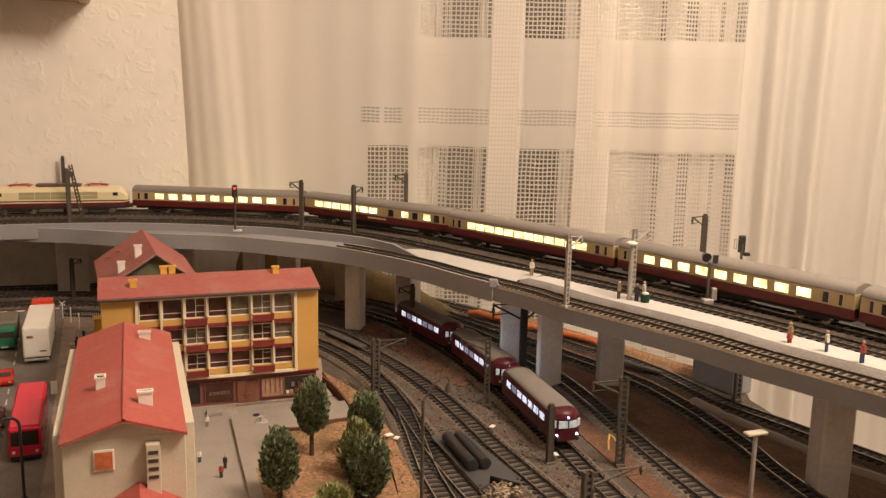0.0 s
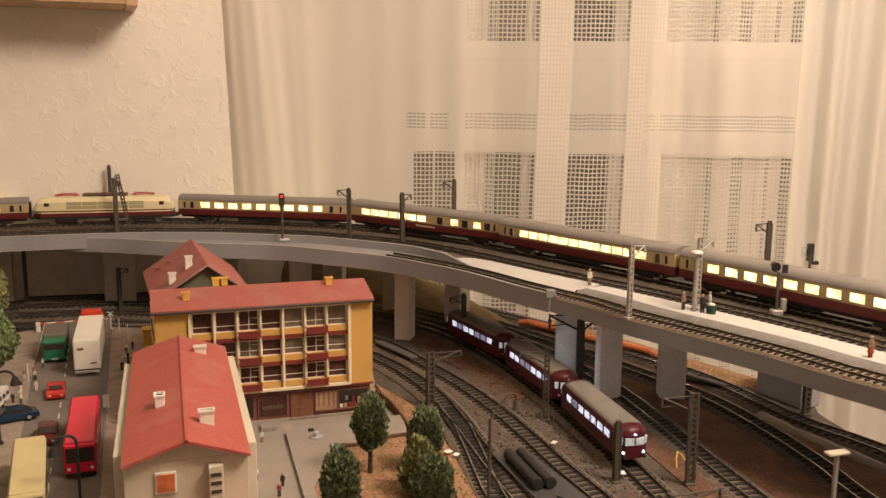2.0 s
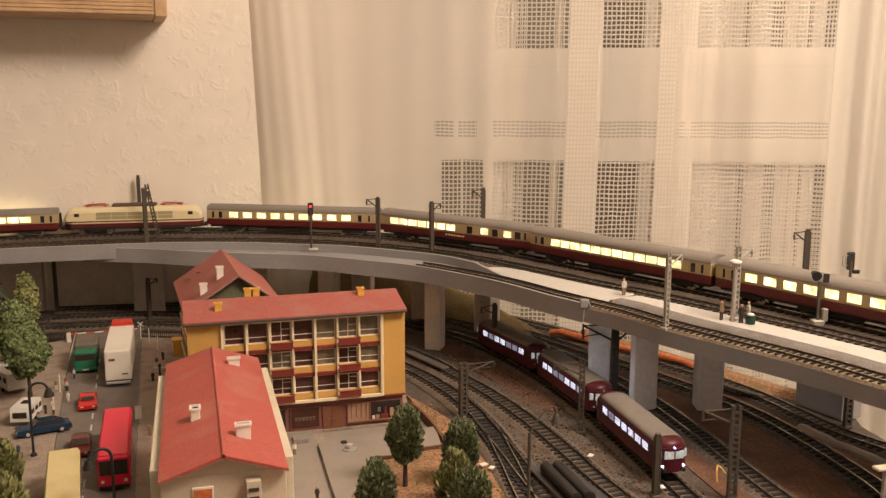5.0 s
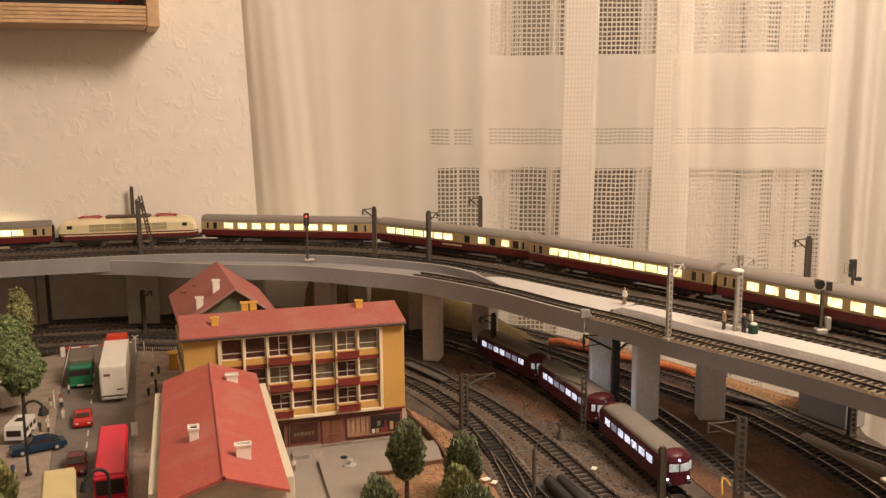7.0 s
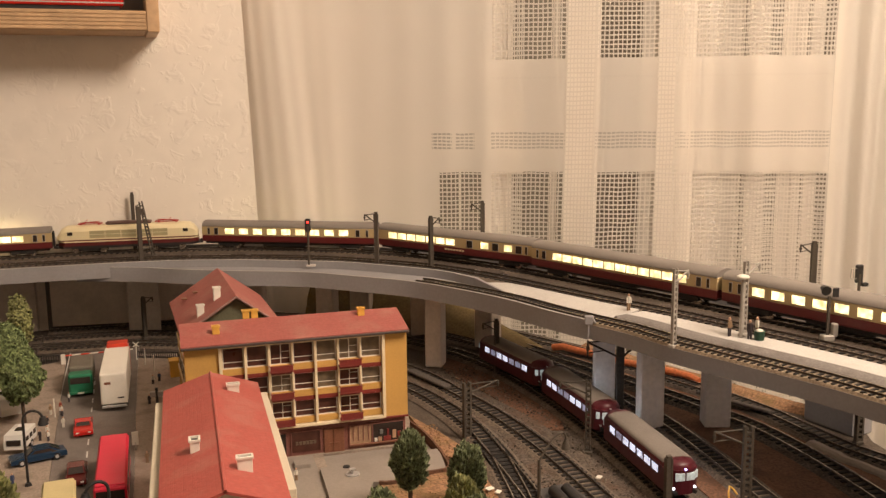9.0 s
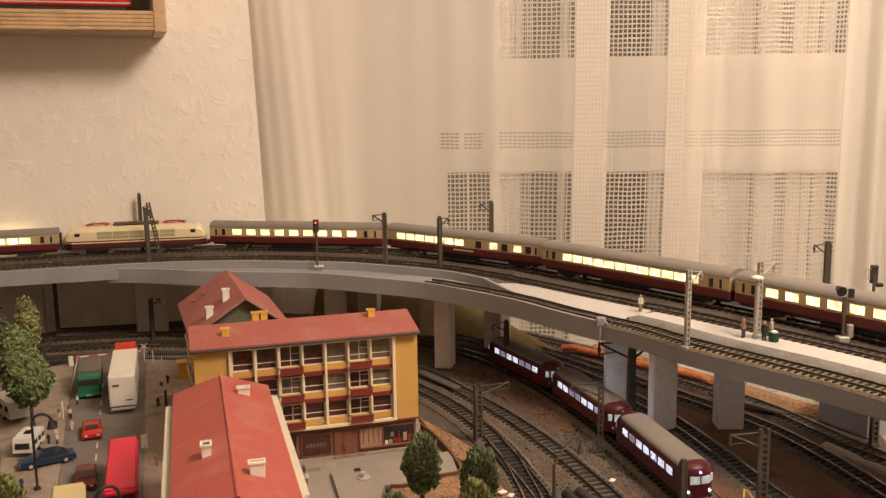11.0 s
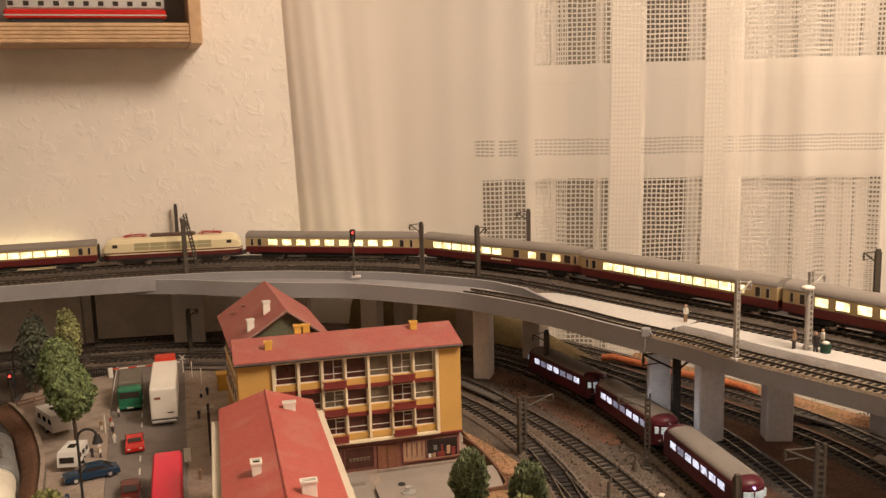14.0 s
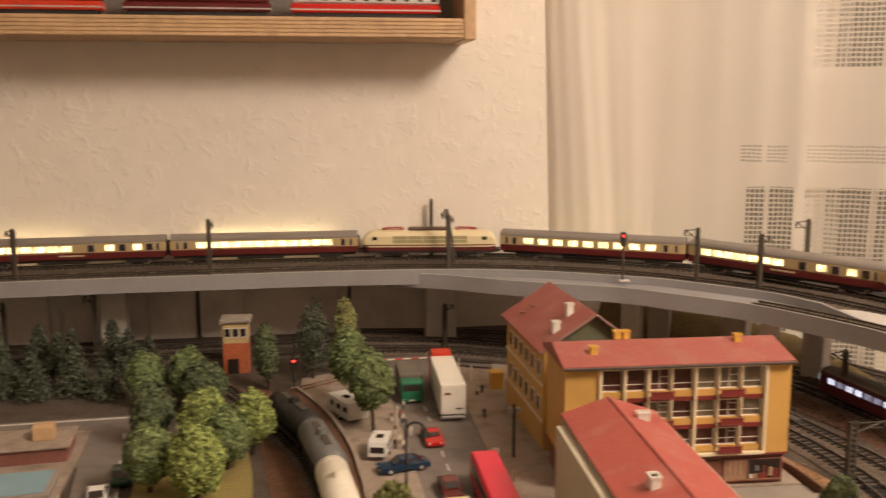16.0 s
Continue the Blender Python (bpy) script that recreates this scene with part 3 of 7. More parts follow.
# ---- wall case with model trains ----
def display_case():
    case = thing("display_case", WALL @ pose(0.045, -0.125, 0.483), "pine wall display case with model locomotives inside", "display case")
    w, h, d = 1.15, 0.30, 0.125
    bottom = Shape().box(-w, -0.019, 0, d, 0, 0.030, 0.0015)
    part("bottom_board", bottom, "wood_pine", case)
    lip = Shape()
    for k in range(5):
        lip.box(-w, -0.0195, -0.0022, 0.001, 0.001 + 0.0058 * k, 0.0063 + 0.0058 * k, 0.0007)
    part("front_moulding", lip, "wood_pine", case)
    part("side_board", Shape().box(-0.019, 0, -0.002, d, -0.002, h, 0.0015), "wood_pine", case)
    part("side_board", Shape().box(-w - 0.019, -w, -0.002, d, -0.002, h, 0.0015), "wood_pine", case)
    part("top_board", Shape().box(-w, -0.019, 0, d, h - 0.03, h, 0.0015), "wood_pine", case)
    part("back_panel", Shape().box(-w, -0.019, d - 0.012, d - 0.004, 0.03, h - 0.03), "case_back", case)


display_case()


def shelf_model(x0, x1, lower, upper, label):
    """A model engine on the case's board."""
    t = thing("model_locomotive", WALL @ pose(0, -0.075, 0.5135), label, "model train", "model engines in the wall case")
    part("wheels_frame", Shape().box(x0 + 0.006, x1 - 0.006, -0.012, 0.012, 0, 0.010, 0.001), "bogie_black", t)
    part("skirt", Shape().box(x0, x1, -0.016, 0.016, 0.009, 0.022, 0.002), lower, t)
    part("body", Shape().box(x0 + 0.002, x1 - 0.002, -0.015, 0.015, 0.022, 0.040, 0.003), upper, t)
    part("stripe", Shape().box(x0 - 0.0005, x1 + 0.0005, -0.0166, 0.0166, 0.0125, 0.0145), "silver", t)
    part("roof", Shape().box(x0 + 0.004, x1 - 0.004, -0.013, 0.013, 0.040, 0.046, 0.003), "coach_roof", t)
    n = int((x1 - x0) / 0.02)
    for i in range(n):
        a = x0 + (x1 - x0) * (i + 0.3) / n
        part("window", Shape().box(a, a + 0.008, -0.0158, -0.0148, 0.027, 0.034, 0.001), "pane_dark", t)


shelf_model(-0.235, -0.005, "car_red", "silver", "red and silver model railcar on the pine board")
shelf_model(-0.48, -0.265, "coach_maroon", "coach_maroon", "maroon model locomotive on the pine board")
shelf_model(-0.73, -0.51, "truck_red", "coach_maroon", "red model locomotive on the pine board")
shelf_model(-1.0, -0.76, "coach_maroon", "railbus_red", "dark red model locomotive on the pine board")

# ---- layout: baseboard, viaduct, tracks ----
ground = thing("ground", pose(0, 0, 0), "model railway baseboard covered with dark ballast and soil", "ground", kind="structure")
EDGE = [(0.775, 0.43), (0.722, 0.56), (0.695, 0.695), (0.674, 0.79), (0.680, 0.845), (0.700, 0.885), (0.690, 0.935), (0.668, 0.99), (0.640, 1.07), (0.610, 1.145), (0.562, 1.275), (0.49, 1.42), (0.40, 1.52)]
board = [(-2.0, -0.05), (0.90, -0.05), (0.86, 0.2)] + EDGE + [(0.33, 1.60), (0.30, 1.70), (-0.1, 1.688), (-2.0, 1.572)]
part("board", Shape().prism(board, -0.03, 0.0), "ballast_dark", ground)
for x0, x1, y0, y1 in ((-1.9, -1.86, 0.25, 0.29), (0.80, 0.84, 0.25, 0.29), (-1.9, -1.86, 1.5, 1.54), (0.3, 0.34, 1.45, 1.49)):
    part("table_leg", Shape().box(x0, x1, y0, y1, -0.9, -0.03, 0.003), "wood_pine", ground)
rim = [p for p in line(EDGE, 0.012) if 0.93 < p[1] < 1.30]
rim = [(x + 0.004 * noise.noise((x * 40, y * 40, 0)), y) for x, y in rim]
part("edge_strip", Shape().sweep(rim, [(0.004, -0.035), (0.003, 0.004), (-0.006, 0.008), (-0.016, 0.006), (-0.026, 0.0)]), "soil_orange", ground, "rough orange-brown edge of the board")


def patch(name, points, z, material, label, smooth=True, parent=ground):
    """A thin sheet laid on the board, with an uneven rim."""
    p = line(points + points[:1], 0.02)[:-1] if smooth else points
    return part(name, Shape().prism(p, 0.0001, z), material, parent, label)


patch("soil", [(0.415, 0.45), (0.43, 0.72), (0.44, 0.95), (0.425, 1.15), (0.45, 1.28), (0.53, 1.30), (0.60, 1.12), (0.63, 0.95), (0.66, 0.8), (0.72, 0.6), (0.74, 0.42)], 0.0012, "soil_brown", "brown soil between the tracks")
patch("soil", [(0.345, 1.0), (0.335, 1.12), (0.31, 1.24), (0.34, 1.33), (0.375, 1.22), (0.388, 1.08), (0.375, 0.98)], 0.0014, "soil_brown", "brown soil between the tracks")
patch("gravel", [(0.25, 0.55), (0.275, 0.75), (0.29, 0.95), (0.275, 1.10), (0.23, 1.22), (0.27, 1.27), (0.33, 1.12), (0.36, 0.98), (0.375, 0.82), (0.40, 0.62), (0.40, 0.5)], 0.0016, "ballast_grey", "grey gravel between the station tracks")

# rock slope at the corner behind the tracks
hill = Shape()
HN, HM = 25, 10
hv = []
for i in range(HN):
    t = i / (HN - 1)
    hx, hy = 0.20 + 0.29 * t, 1.66 - 0.36 * t + 0.05 * math.sin(math.pi * t)
    tall = 0.105 * (1 - t) ** 0.85 + 0.002
    for j in range(HM):
        s = j / (HM - 1)
        bump = 0.005 * noise.noise((hx * 30, s * 5, 1.7)) + 0.002 * noise.noise((hx * 110, s * 17, 0.3))
        hv.append((hx - 0.035 * (1 - s) + bump, hy - 0.035 * (1 - s) + bump, tall * s ** 0.8 + bump * min(1.0, 3 * s)))
    hv.append((hx + 0.012, hy + 0.012, -0.02))
HM += 1
hill.add(hv, [(i * HM + j, (i + 1) * HM + j, (i + 1) * HM + j + 1, i * HM + j + 1) for i in range(HN - 1) for j in range(HM - 1)], 0, True)
part("slope", hill, "hill_olive", ground, "olive-yellow embankment slope in the corner")

FAR = line([(-1.5, 1.530), (-1.1, 1.570), (-0.79, 1.604), (-0.511, 1.630), (-0.21, 1.642), (-0.07, 1.636), (0.078, 1.600), (0.219, 1.525), (0.333, 1.425), (0.425, 1.282), (0.510, 1.094),
            (0.556, 0.983), (0.600, 0.864), (0.635, 0.758), (0.670, 0.637), (0.708, 0.465), (0.730, 0.32), (0.745, 0.17), (0.752, 0.02)])
NEAR = line([(-1.5, 1.465), (-1.1, 1.498), (-0.758, 1.528), (-0.45, 1.552), (-0.25, 1.564), (-0.095, 1.556), (0.052, 1.523), (0.168, 1.470), (0.270, 1.390), (0.335, 1.318), (0.387, 1.224), (0.427, 1.131),
             (0.463, 1.048), (0.497, 0.978), (0.525, 0.910), (0.550, 0.848), (0.573, 0.787), (0.602, 0.70), (0.630, 0.605), (0.667, 0.45), (0.690, 0.32), (0.703, 0.17), (0.710, 0.02)])
RIM = line([(-1.5, 1.42), (-1.1, 1.452), (-0.747, 1.486), (-0.593, 1.502), (-0.431, 1.513), (-0.298, 1.522), (-0.092, 1.520), (0.036, 1.492), (0.135, 1.446), (0.200, 1.412), (0.277, 1.342), (0.322, 1.290),
            (0.351, 1.228), (0.394, 1.150), (0.432, 1.070), (0.460, 1.008), (0.482, 0.952), (0.510, 0.882), (0.538, 0.812), (0.561, 0.750), (0.588, 0.67), (0.612, 0.590), (0.648, 0.45), (0.672, 0.32), (0.684, 0.17), (0.690, 0.02)])
FRONT = line([(-0.190, 1.541), (-0.100, 1.507), (-0.03, 1.464), (0.048, 1.424), (0.136, 1.384), (0.2065, 1.324), (0.2635, 1.270), (0.3045, 1.211), (0.351, 1.123), (0.382, 1.036), (0.404, 0.982), (0.425, 0.932), (0.441, 0.871),
              (0.462, 0.817), (0.486, 0.758), (0.506, 0.703), (0.520, 0.651), (0.545, 0.58), (0.592, 0.44), (0.625, 0.31), (0.648, 0.17), (0.655, 0.02)])
LOW = [p for p in shifted(FRONT, -0.0140) if p[1] < 1.27]

viaduct = thing("viaduct", pose(0, 0, 0), "grey concrete viaduct carrying two tracks and a lower third track", "viaduct", kind="structure")
OUT = shifted(FAR, -0.034)
# beside the platform the upper deck ends at the track's bed
part("upper_deck", Shape().ribbon(even([p for p in RIM if p[0] < 0.352], 170), even([p for p in OUT if p[0] < 0.452], 170), 0.111, 0.1265), "concrete", viaduct)
part("upper_deck", Shape().ribbon(even([p for p in shifted(NEAR, 0.0155) if p[1] < 1.226], 130), even([p for p in OUT if p[0] >= 0.449], 130), 0.111, 0.12655), "concrete", viaduct)
BED_FAR = shifted(FAR, -0.027)
part("ballast_bed", Shape().ribbon(even([p for p in shifted(RIM, -0.006) if p[0] < 0.350], 160), even([p for p in BED_FAR if p[0] < 0.452], 160), 0.1267, 0.1290), "ballast_dark", viaduct, "dark gravel under the tracks")
part("ballast_bed", Shape().ribbon(even([p for p in shifted(NEAR, 0.0155) if p[1] < 1.226], 120), even([p for p in BED_FAR if p[0] >= 0.452], 120), 0.1267, 0.1290), "ballast_dark", viaduct, "dark gravel under the tracks")
LEFT_RIM = [p for p in RIM if p[0] < 0.352]
part("parapet", Shape().sweep(shifted(LEFT_RIM, -0.003), [(-0.003, 0.126), (-0.003, 0.1325), (0.004, 0.1325), (0.005, 0.110)]), "concrete", viaduct, "low grey parapet with a pale worn edge")
ex, ey = LEFT_RIM[-1]
END = [(ex - 0.002, ey + 0.001, ex + 0.004, ey + 0.002, 0.1325), (0.3560, 1.200, 0.3600, 1.201, 0.1300), (0.3735, 1.137, 0.3750, 1.138, 0.1232)]
part("parapet_end", Shape().add([p for a, b, c, d, z in END for p in ((a, b, 0.110), (a, b, z), (c, d, z), (c, d, 0.110))],
                                [(i * 4 + j, i * 4 + (j + 1) % 4, i * 4 + 4 + (j + 1) % 4, i * 4 + 4 + j) for i in range(2) for j in range(4)] + [(0, 1, 2, 3), (11, 10, 9, 8)]), "concrete", viaduct, "tapered end of the parapet")
part("parapet_edge", Shape().sweep(shifted(LEFT_RIM, 0.0004), [(-0.0006, 0.1326), (-0.0006, 0.1331), (0.0008, 0.1331), (0.0008, 0.1326)]), "platform_white", viaduct, "pale worn edge line")
part("outer_parapet", Shape().sweep([p for p in OUT if p[0] > -0.036], [(-0.002, 0.110), (-0.002, 0.134), (0.002, 0.134), (0.002, 0.110)]), "concrete", viaduct)
FR = even(FRONT, 220)
part("lower_deck", Shape().ribbon(FR, even(shifted([p for p in RIM if p[0] > -0.190], -0.024), 220), 0.1050, 0.1215), "concrete", viaduct)
CURB = [p for p in FRONT if p[1] > 0.978]
part("lower_parapet", Shape().sweep(CURB, [(-0.004, 0.1210), (-0.003, 0.1265), (0.0020, 0.1265), (0.0030, 0.1045)]), "concrete", viaduct)
part("lower_parapet_edge", Shape().sweep(shifted(CURB, 0.0014), [(-0.0006, 0.1266), (-0.0006, 0.1271), (0.0007, 0.1271), (0.0007, 0.1266)]), "platform_white", viaduct, "pale worn edge line")


def pillar(x, y, top, w=0.026, d=0.032, turn=0.0):
    t = tagged(part("pillar", Shape().box(-w / 2, w / 2, -d / 2, d / 2, 0, top, 0.0015), "pillar_grey", None, "", pose(x, y, 0, 0, 0, turn)), "square light grey concrete pillar under the viaduct", "pillar", "viaduct pillars")
    return t


pillar(0.306, 1.276, 0.1062, 0.024, 0.028, -30)
pillar(0.4725, 0.962, 0.1062, 0.027, 0.026, -16)
pillar(0.4635, 1.062, 0.1112, 0.025, 0.028, -20)
pillar(0.5475, 0.945, 0.1112, 0.029, 0.026, -18)
pillar(0.5880, 0.617, 0.1062, 0.028, 0.030, -18)
pillar(-0.100, 1.622, 0.1112, 0.050, 0.03, 3)
pillar(0.255, 1.560, 0.1112, 0.034, 0.03, -25)
pillar(0.185, 1.485, 0.1112, 0.028, 0.03, -30)
pillar(0.335, 1.445, 0.1112, 0.036, 0.03, -40)
pillar(0.405, 1.335, 0.1112, 0.030, 0.03, -50)
pillar(-0.62, 1.60, 0.1112, 0.04, 0.03, 3)
pillar(0.075, 1.60, 0.1112, 0.045, 0.03, -15)
solid("concrete_block", Shape().box(-0.034, 0.034, -0.016, 0.016, 0.0, 0.062, 0.002), "concrete", "grey concrete abutment block beside the lower tracks", "block", at=pose(0.676, 0.897, 0, 0, 0, -78))
solid("orange_tube", Shape().wire([(0.488, 1.280, 0.009), (0.499, 1.268, 0.012), (0.513, 1.250, 0.010), (0.531, 1.212, 0.011), (0.550, 1.172, 0.010), (0.571, 1.140, 0.011), (0.590, 1.110, 0.010), (0.601, 1.083, 0.010), (0.605, 1.072, 0.0075)], 0.0050, n=10), "orange_shutter", "orange-red plastic tube lying on the board's edge", "tube")

# platform between the tracks
platform = thing("platform", pose(0, 0, 0), "pale white station platform on the viaduct", "platform", kind="structure")
BACK_EDGE = [p for p in shifted(NEAR, 0.0150) if p[1] < 1.238]
FRONT_EDGE = [(0.3535, 1.238), (0.3560, 1.226)] + [p for p in shifted(LOW, -0.0142) if p[1] < 1.139]
part("ramp", Shape().ribbon(even([p for p in FRONT_EDGE if p[1] > 0.978], 60), even([p for p in BACK_EDGE if p[1] > 0.991], 60), 0.1216, 0.1240, z2=[0.1285 + 0.0029 * min(1.0, i / 18) for i in range(60)]), "platform_white", platform)
slab_b, slab_f = [p for p in BACK_EDGE if p[1] <= 0.991], [p for p in FRONT_EDGE if p[1] <= 0.978]
slab_i = shifted(slab_f, -0.0147)
part("slab", Shape().ribbon(even(slab_i, 90), even(slab_b, 90), 0.1216, 0.1304), "platform_white", platform)
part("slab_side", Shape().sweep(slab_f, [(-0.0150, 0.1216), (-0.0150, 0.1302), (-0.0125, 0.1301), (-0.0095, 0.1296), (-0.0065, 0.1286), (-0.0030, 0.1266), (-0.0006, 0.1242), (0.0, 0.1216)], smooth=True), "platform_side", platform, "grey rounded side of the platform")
(fx, fy), (bx, by) = slab_f[0], slab_b[0]
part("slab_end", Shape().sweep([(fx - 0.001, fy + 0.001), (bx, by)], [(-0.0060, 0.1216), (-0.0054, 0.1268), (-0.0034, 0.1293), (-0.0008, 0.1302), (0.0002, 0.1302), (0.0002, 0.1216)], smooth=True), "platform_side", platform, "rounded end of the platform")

SLEEPER = {}


def track(path, z, label, bed="ballast_dark", wood="sleeper_brown", gap=0.0096, wide=0.027, with_bed=True, shoulder=0.021):
    """Model track: two rails on separate sleepers in a gravel bed."""
    t = thing("track", pose(0, 0, z), label, "railway track", "model tracks")
    if with_bed:
        part("gravel_bed", Shape().sweep(path, [(-shoulder, 0.0), (-min(0.0155, shoulder - 0.0012), 0.0030), (min(0.0155, shoulder - 0.0012), 0.0030), (shoulder, 0.0)]), bed, t)
    for side in (-1, 1):
        c = side * 0.00825
        part("rail", Shape().sweep(path, [(c - 0.0009, 0.0044), (c - 0.0003, 0.0050), (c - 0.00045, 0.0066), (c + 0.00045, 0.0066), (c + 0.0003, 0.0050), (c + 0.0009, 0.0044)]), "rail_rust", t)
        part("rail_head", Shape().sweep(path, [(c - 0.00052, 0.0065), (c - 0.00052, 0.0069), (c + 0.00052, 0.0069), (c + 0.00052, 0.0065)]), "rail_steel", t, "worn bright rail head")
    key, broad = (wood, gap), 0.0019 if gap > 0.009 else 0.0013
    if key not in SLEEPER:
        SLEEPER[key] = Shape().box(-broad, broad, -wide / 2, wide / 2, 0.0020, 0.0044, 0.0003).mesh("sleeper", wood)
    s = lengths(path)
    d = 0.004
    while d < s[-1]:
        x, y, h = along(path, s, d)
        part("sleeper", SLEEPER[key], None, t, "", pose(x, y, 0, 0, 0, h + random.uniform(-1, 1)))
        d += gap * random.uniform(0.97, 1.03)
    return t


def clip(path, lo=-9.0, hi=9.0, ylo=-9.0):
    return [p for p in path if lo < p[0] < hi and p[1] > ylo]


track(clip(FAR, -0.95), 0.1269, "brown model track on the viaduct under the express train", bed="track_bed")
track(clip(NEAR, -0.95), 0.1269, "empty brown model track on the viaduct", bed="track_bed")
track(LOW, 0.1216, "weathered model track on the lower deck along the platform", bed="ballast_sand", gap=0.0074, wide=0.0245, shoulder=0.0138)

TRACK_A = line([(-0.25, 1.535), (-0.10, 1.515), (0.05, 1.44), (0.16, 1.33), (0.235, 1.19), (0.268, 1.07), (0.276, 0.95), (0.266, 0.855), (0.256, 0.79), (0.248, 0.72), (0.24, 0.55)])
TRACK_A2 = line([(0.275, 0.97), (0.273, 0.87), (0.270, 0.80), (0.270, 0.72), (0.276, 0.62), (0.285, 0.5)])
TRACK_B = line([(-0.25, 1.60), (-0.08, 1.575), (0.08, 1.49), (0.20, 1.36), (0.268, 1.235), (0.295, 1.13), (0.316, 1.03), (0.327, 0.935), (0.331, 0.85), (0.332, 0.79), (0.337, 0.715), (0.345, 0.60), (0.35, 0.5)])
TRACK_C = line([(-0.25, 1.655), (-0.05, 1.63), (0.12, 1.56), (0.25, 1.46), (0.338, 1.33), (0.378, 1.22), (0.398, 1.10), (0.404, 0.98), (0.402, 0.86), (0.396, 0.76), (0.391, 0.68), (0.388, 0.55), (0.388, 0.45)])
TRACK_D = line([(0.33, 1.46), (0.43, 1.28), (0.475, 1.12), (0.490, 0.98), (0.487, 0.87), (0.480, 0.79), (0.474, 0.71), (0.470, 0.62), (0.468, 0.45)])
TRACK_E = line([(0.43, 1.37), (0.495, 1.20), (0.540, 1.06), (0.567, 0.97), (0.582, 0.90), (0.584, 0.81), (0.577, 0.716), (0.564, 0.638), (0.545, 0.42)])
TRACK_F = line([(0.455, 1.40), (0.530, 1.25), (0.578, 1.11), (0.608, 1.02), (0.624, 0.95), (0.630, 0.88), (0.633, 0.84), (0.640, 0.81), (0.655, 0.765), (0.668, 0.715), (0.70, 0.60), (0.74, 0.45)])
for p, label in ((TRACK_A, "curved dark model track past the yellow building"), (TRACK_A2, "diverging model track of a junction"), (TRACK_B, "curved dark model track through the yard"),
                 (TRACK_C, "dark model track under the railbus"), (TRACK_D, "dark model track beside the pillars"),
                 (TRACK_E, "dark model track on brown soil"), (TRACK_F, "dark model track along the board's edge")):
    track(p, 0.0012, label, bed="ballast_dark" if p in (TRACK_E, TRACK_F) else "track_bed")
LEFT_1 = line([(-0.95, 1.49), (-0.6, 1.515), (-0.25, 1.535)])
LEFT_2 = line([(-0.95, 1.555), (-0.6, 1.58), (-0.25, 1.60)])
track(LEFT_1, 0.0012, "dark model track behind the street crossing")
track(LEFT_2, 0.0012, "dark model track along the back wall")


# ---- masts ----
def overhead_mast(x, y, z, h, arm=0.028, turn=0.0, lattice=False, grey=False, lean=0.0, sign=1, wide=1.0, aside=0.0):
    """Catenary mast with bracket arm, strut and hanging insulator."""
    t = thing("catenary_mast", pose(x, y, z, lean, aside, turn), "grey lattice catenary mast with bracket arm" if lattice and grey else "dark catenary mast with bracket arm", "catenary mast", "overhead line masts")
    m = "mast_grey" if grey else "mast_dark"
    part("foot", Shape().box(-0.005, 0.005, -0.004, 0.004, 0, 0.0035, 0.0008), m, t)
    pole = Shape()
    if lattice:
        for dx in (-0.0022 * wide, 0.0022 * wide):
            pole.box(dx - 0.0008 * wide, dx + 0.0008 * wide, -0.0016 * wide, 0.0016 * wide, 0.003, h)
        n = int(h / 0.006)
        for i in range(n):
            z0 = 0.004 + i * (h - 0.006) / n
            pole.box(-0.0016 * wide, 0.0016 * wide, -0.0013 * wide, 0.0013 * wide, z0, z0 + 0.0022)
    else:
        pole.box(-0.0023, 0.0023, -0.0020, 0.0020, 0.003, h, 0.0004).box(-0.0030, -0.0018, -0.0026, 0.0026, 0.003, h * 0.96).box(0.0018, 0.0030, -0.0026, 0.0026, 0.003, h * 0.96)
    part("pole", pole, m, t)
    a = sign * arm
    if arm:
        part("arm", Shape().tube((0, 0, h * 0.80), (a, 0, h * 0.95), 0.0010, n=6).tube((0, 0, h * 0.97), (a * 0.95, 0, h * 0.94), 0.0007, n=6).tube((a * 0.45, 0, h * 0.868), (a * 0.95, 0, h * 0.85), 0.0005, n=6), m, t)
        part("insulator", Shape().tube((a, 0, h * 0.95), (a, 0, h * 0.84), 0.0009, n=6).tube((a, 0, h * 0.91), (a, 0, h * 0.88), 0.0016, n=8), m, t)
    return t


overhead_mast(0.2475, 1.390, 0.1265, 0.083, 0.018, 150)
overhead_mast(0.318, 1.338, 0.1265, 0.080, 0.016, 20)
overhead_mast(-0.095, 1.528, 0.1265, 0.091, 0.008, 20)
overhead_mast(-0.110, 1.672, 0.1265, 0.100, 0.0, 0)
overhead_mast(-0.078, 1.590, 0.1265, 0.094, 0.009, 200, lattice=True, aside=10)
overhead_mast(0.424, 1.415, 0.1265, 0.090, 0.018, 175)
overhead_mast(0.668, 0.942, 0.1265, 0.082, 0.016, 165)
overhead_mast(0.4445, 0.8675, 0.1215, 0.082, 0.020, 20, lattice=True, grey=True)
overhead_mast(0.518, 0.855, 0.1304, 0.078, 0.020, 15, lattice=True, grey=True)
overhead_mast(-0.664, 1.662, 0.1265, 0.098, 0.006, 180, aside=-4)
overhead_mast(-0.455, 1.518, 0.1265, 0.090, 0.006, 0)
overhead_mast(-0.735, 1.515, 0.1265, 0.080, 0.012, 160)
overhead_mast(0.2610, 0.987, 0.0, 0.066, 0.040, 12, lattice=True, wide=1.6)
overhead_mast(0.371, 0.91, 0.0, 0.082, 0.03, 150, lattice=True)
overhead_mast(0.435, 0.722, 0.0, 0.090, 0.030, 165, lattice=True, wide=1.45)
overhead_mast(0.371, 0.745, 0.0, 0.062, 0.0, 0)
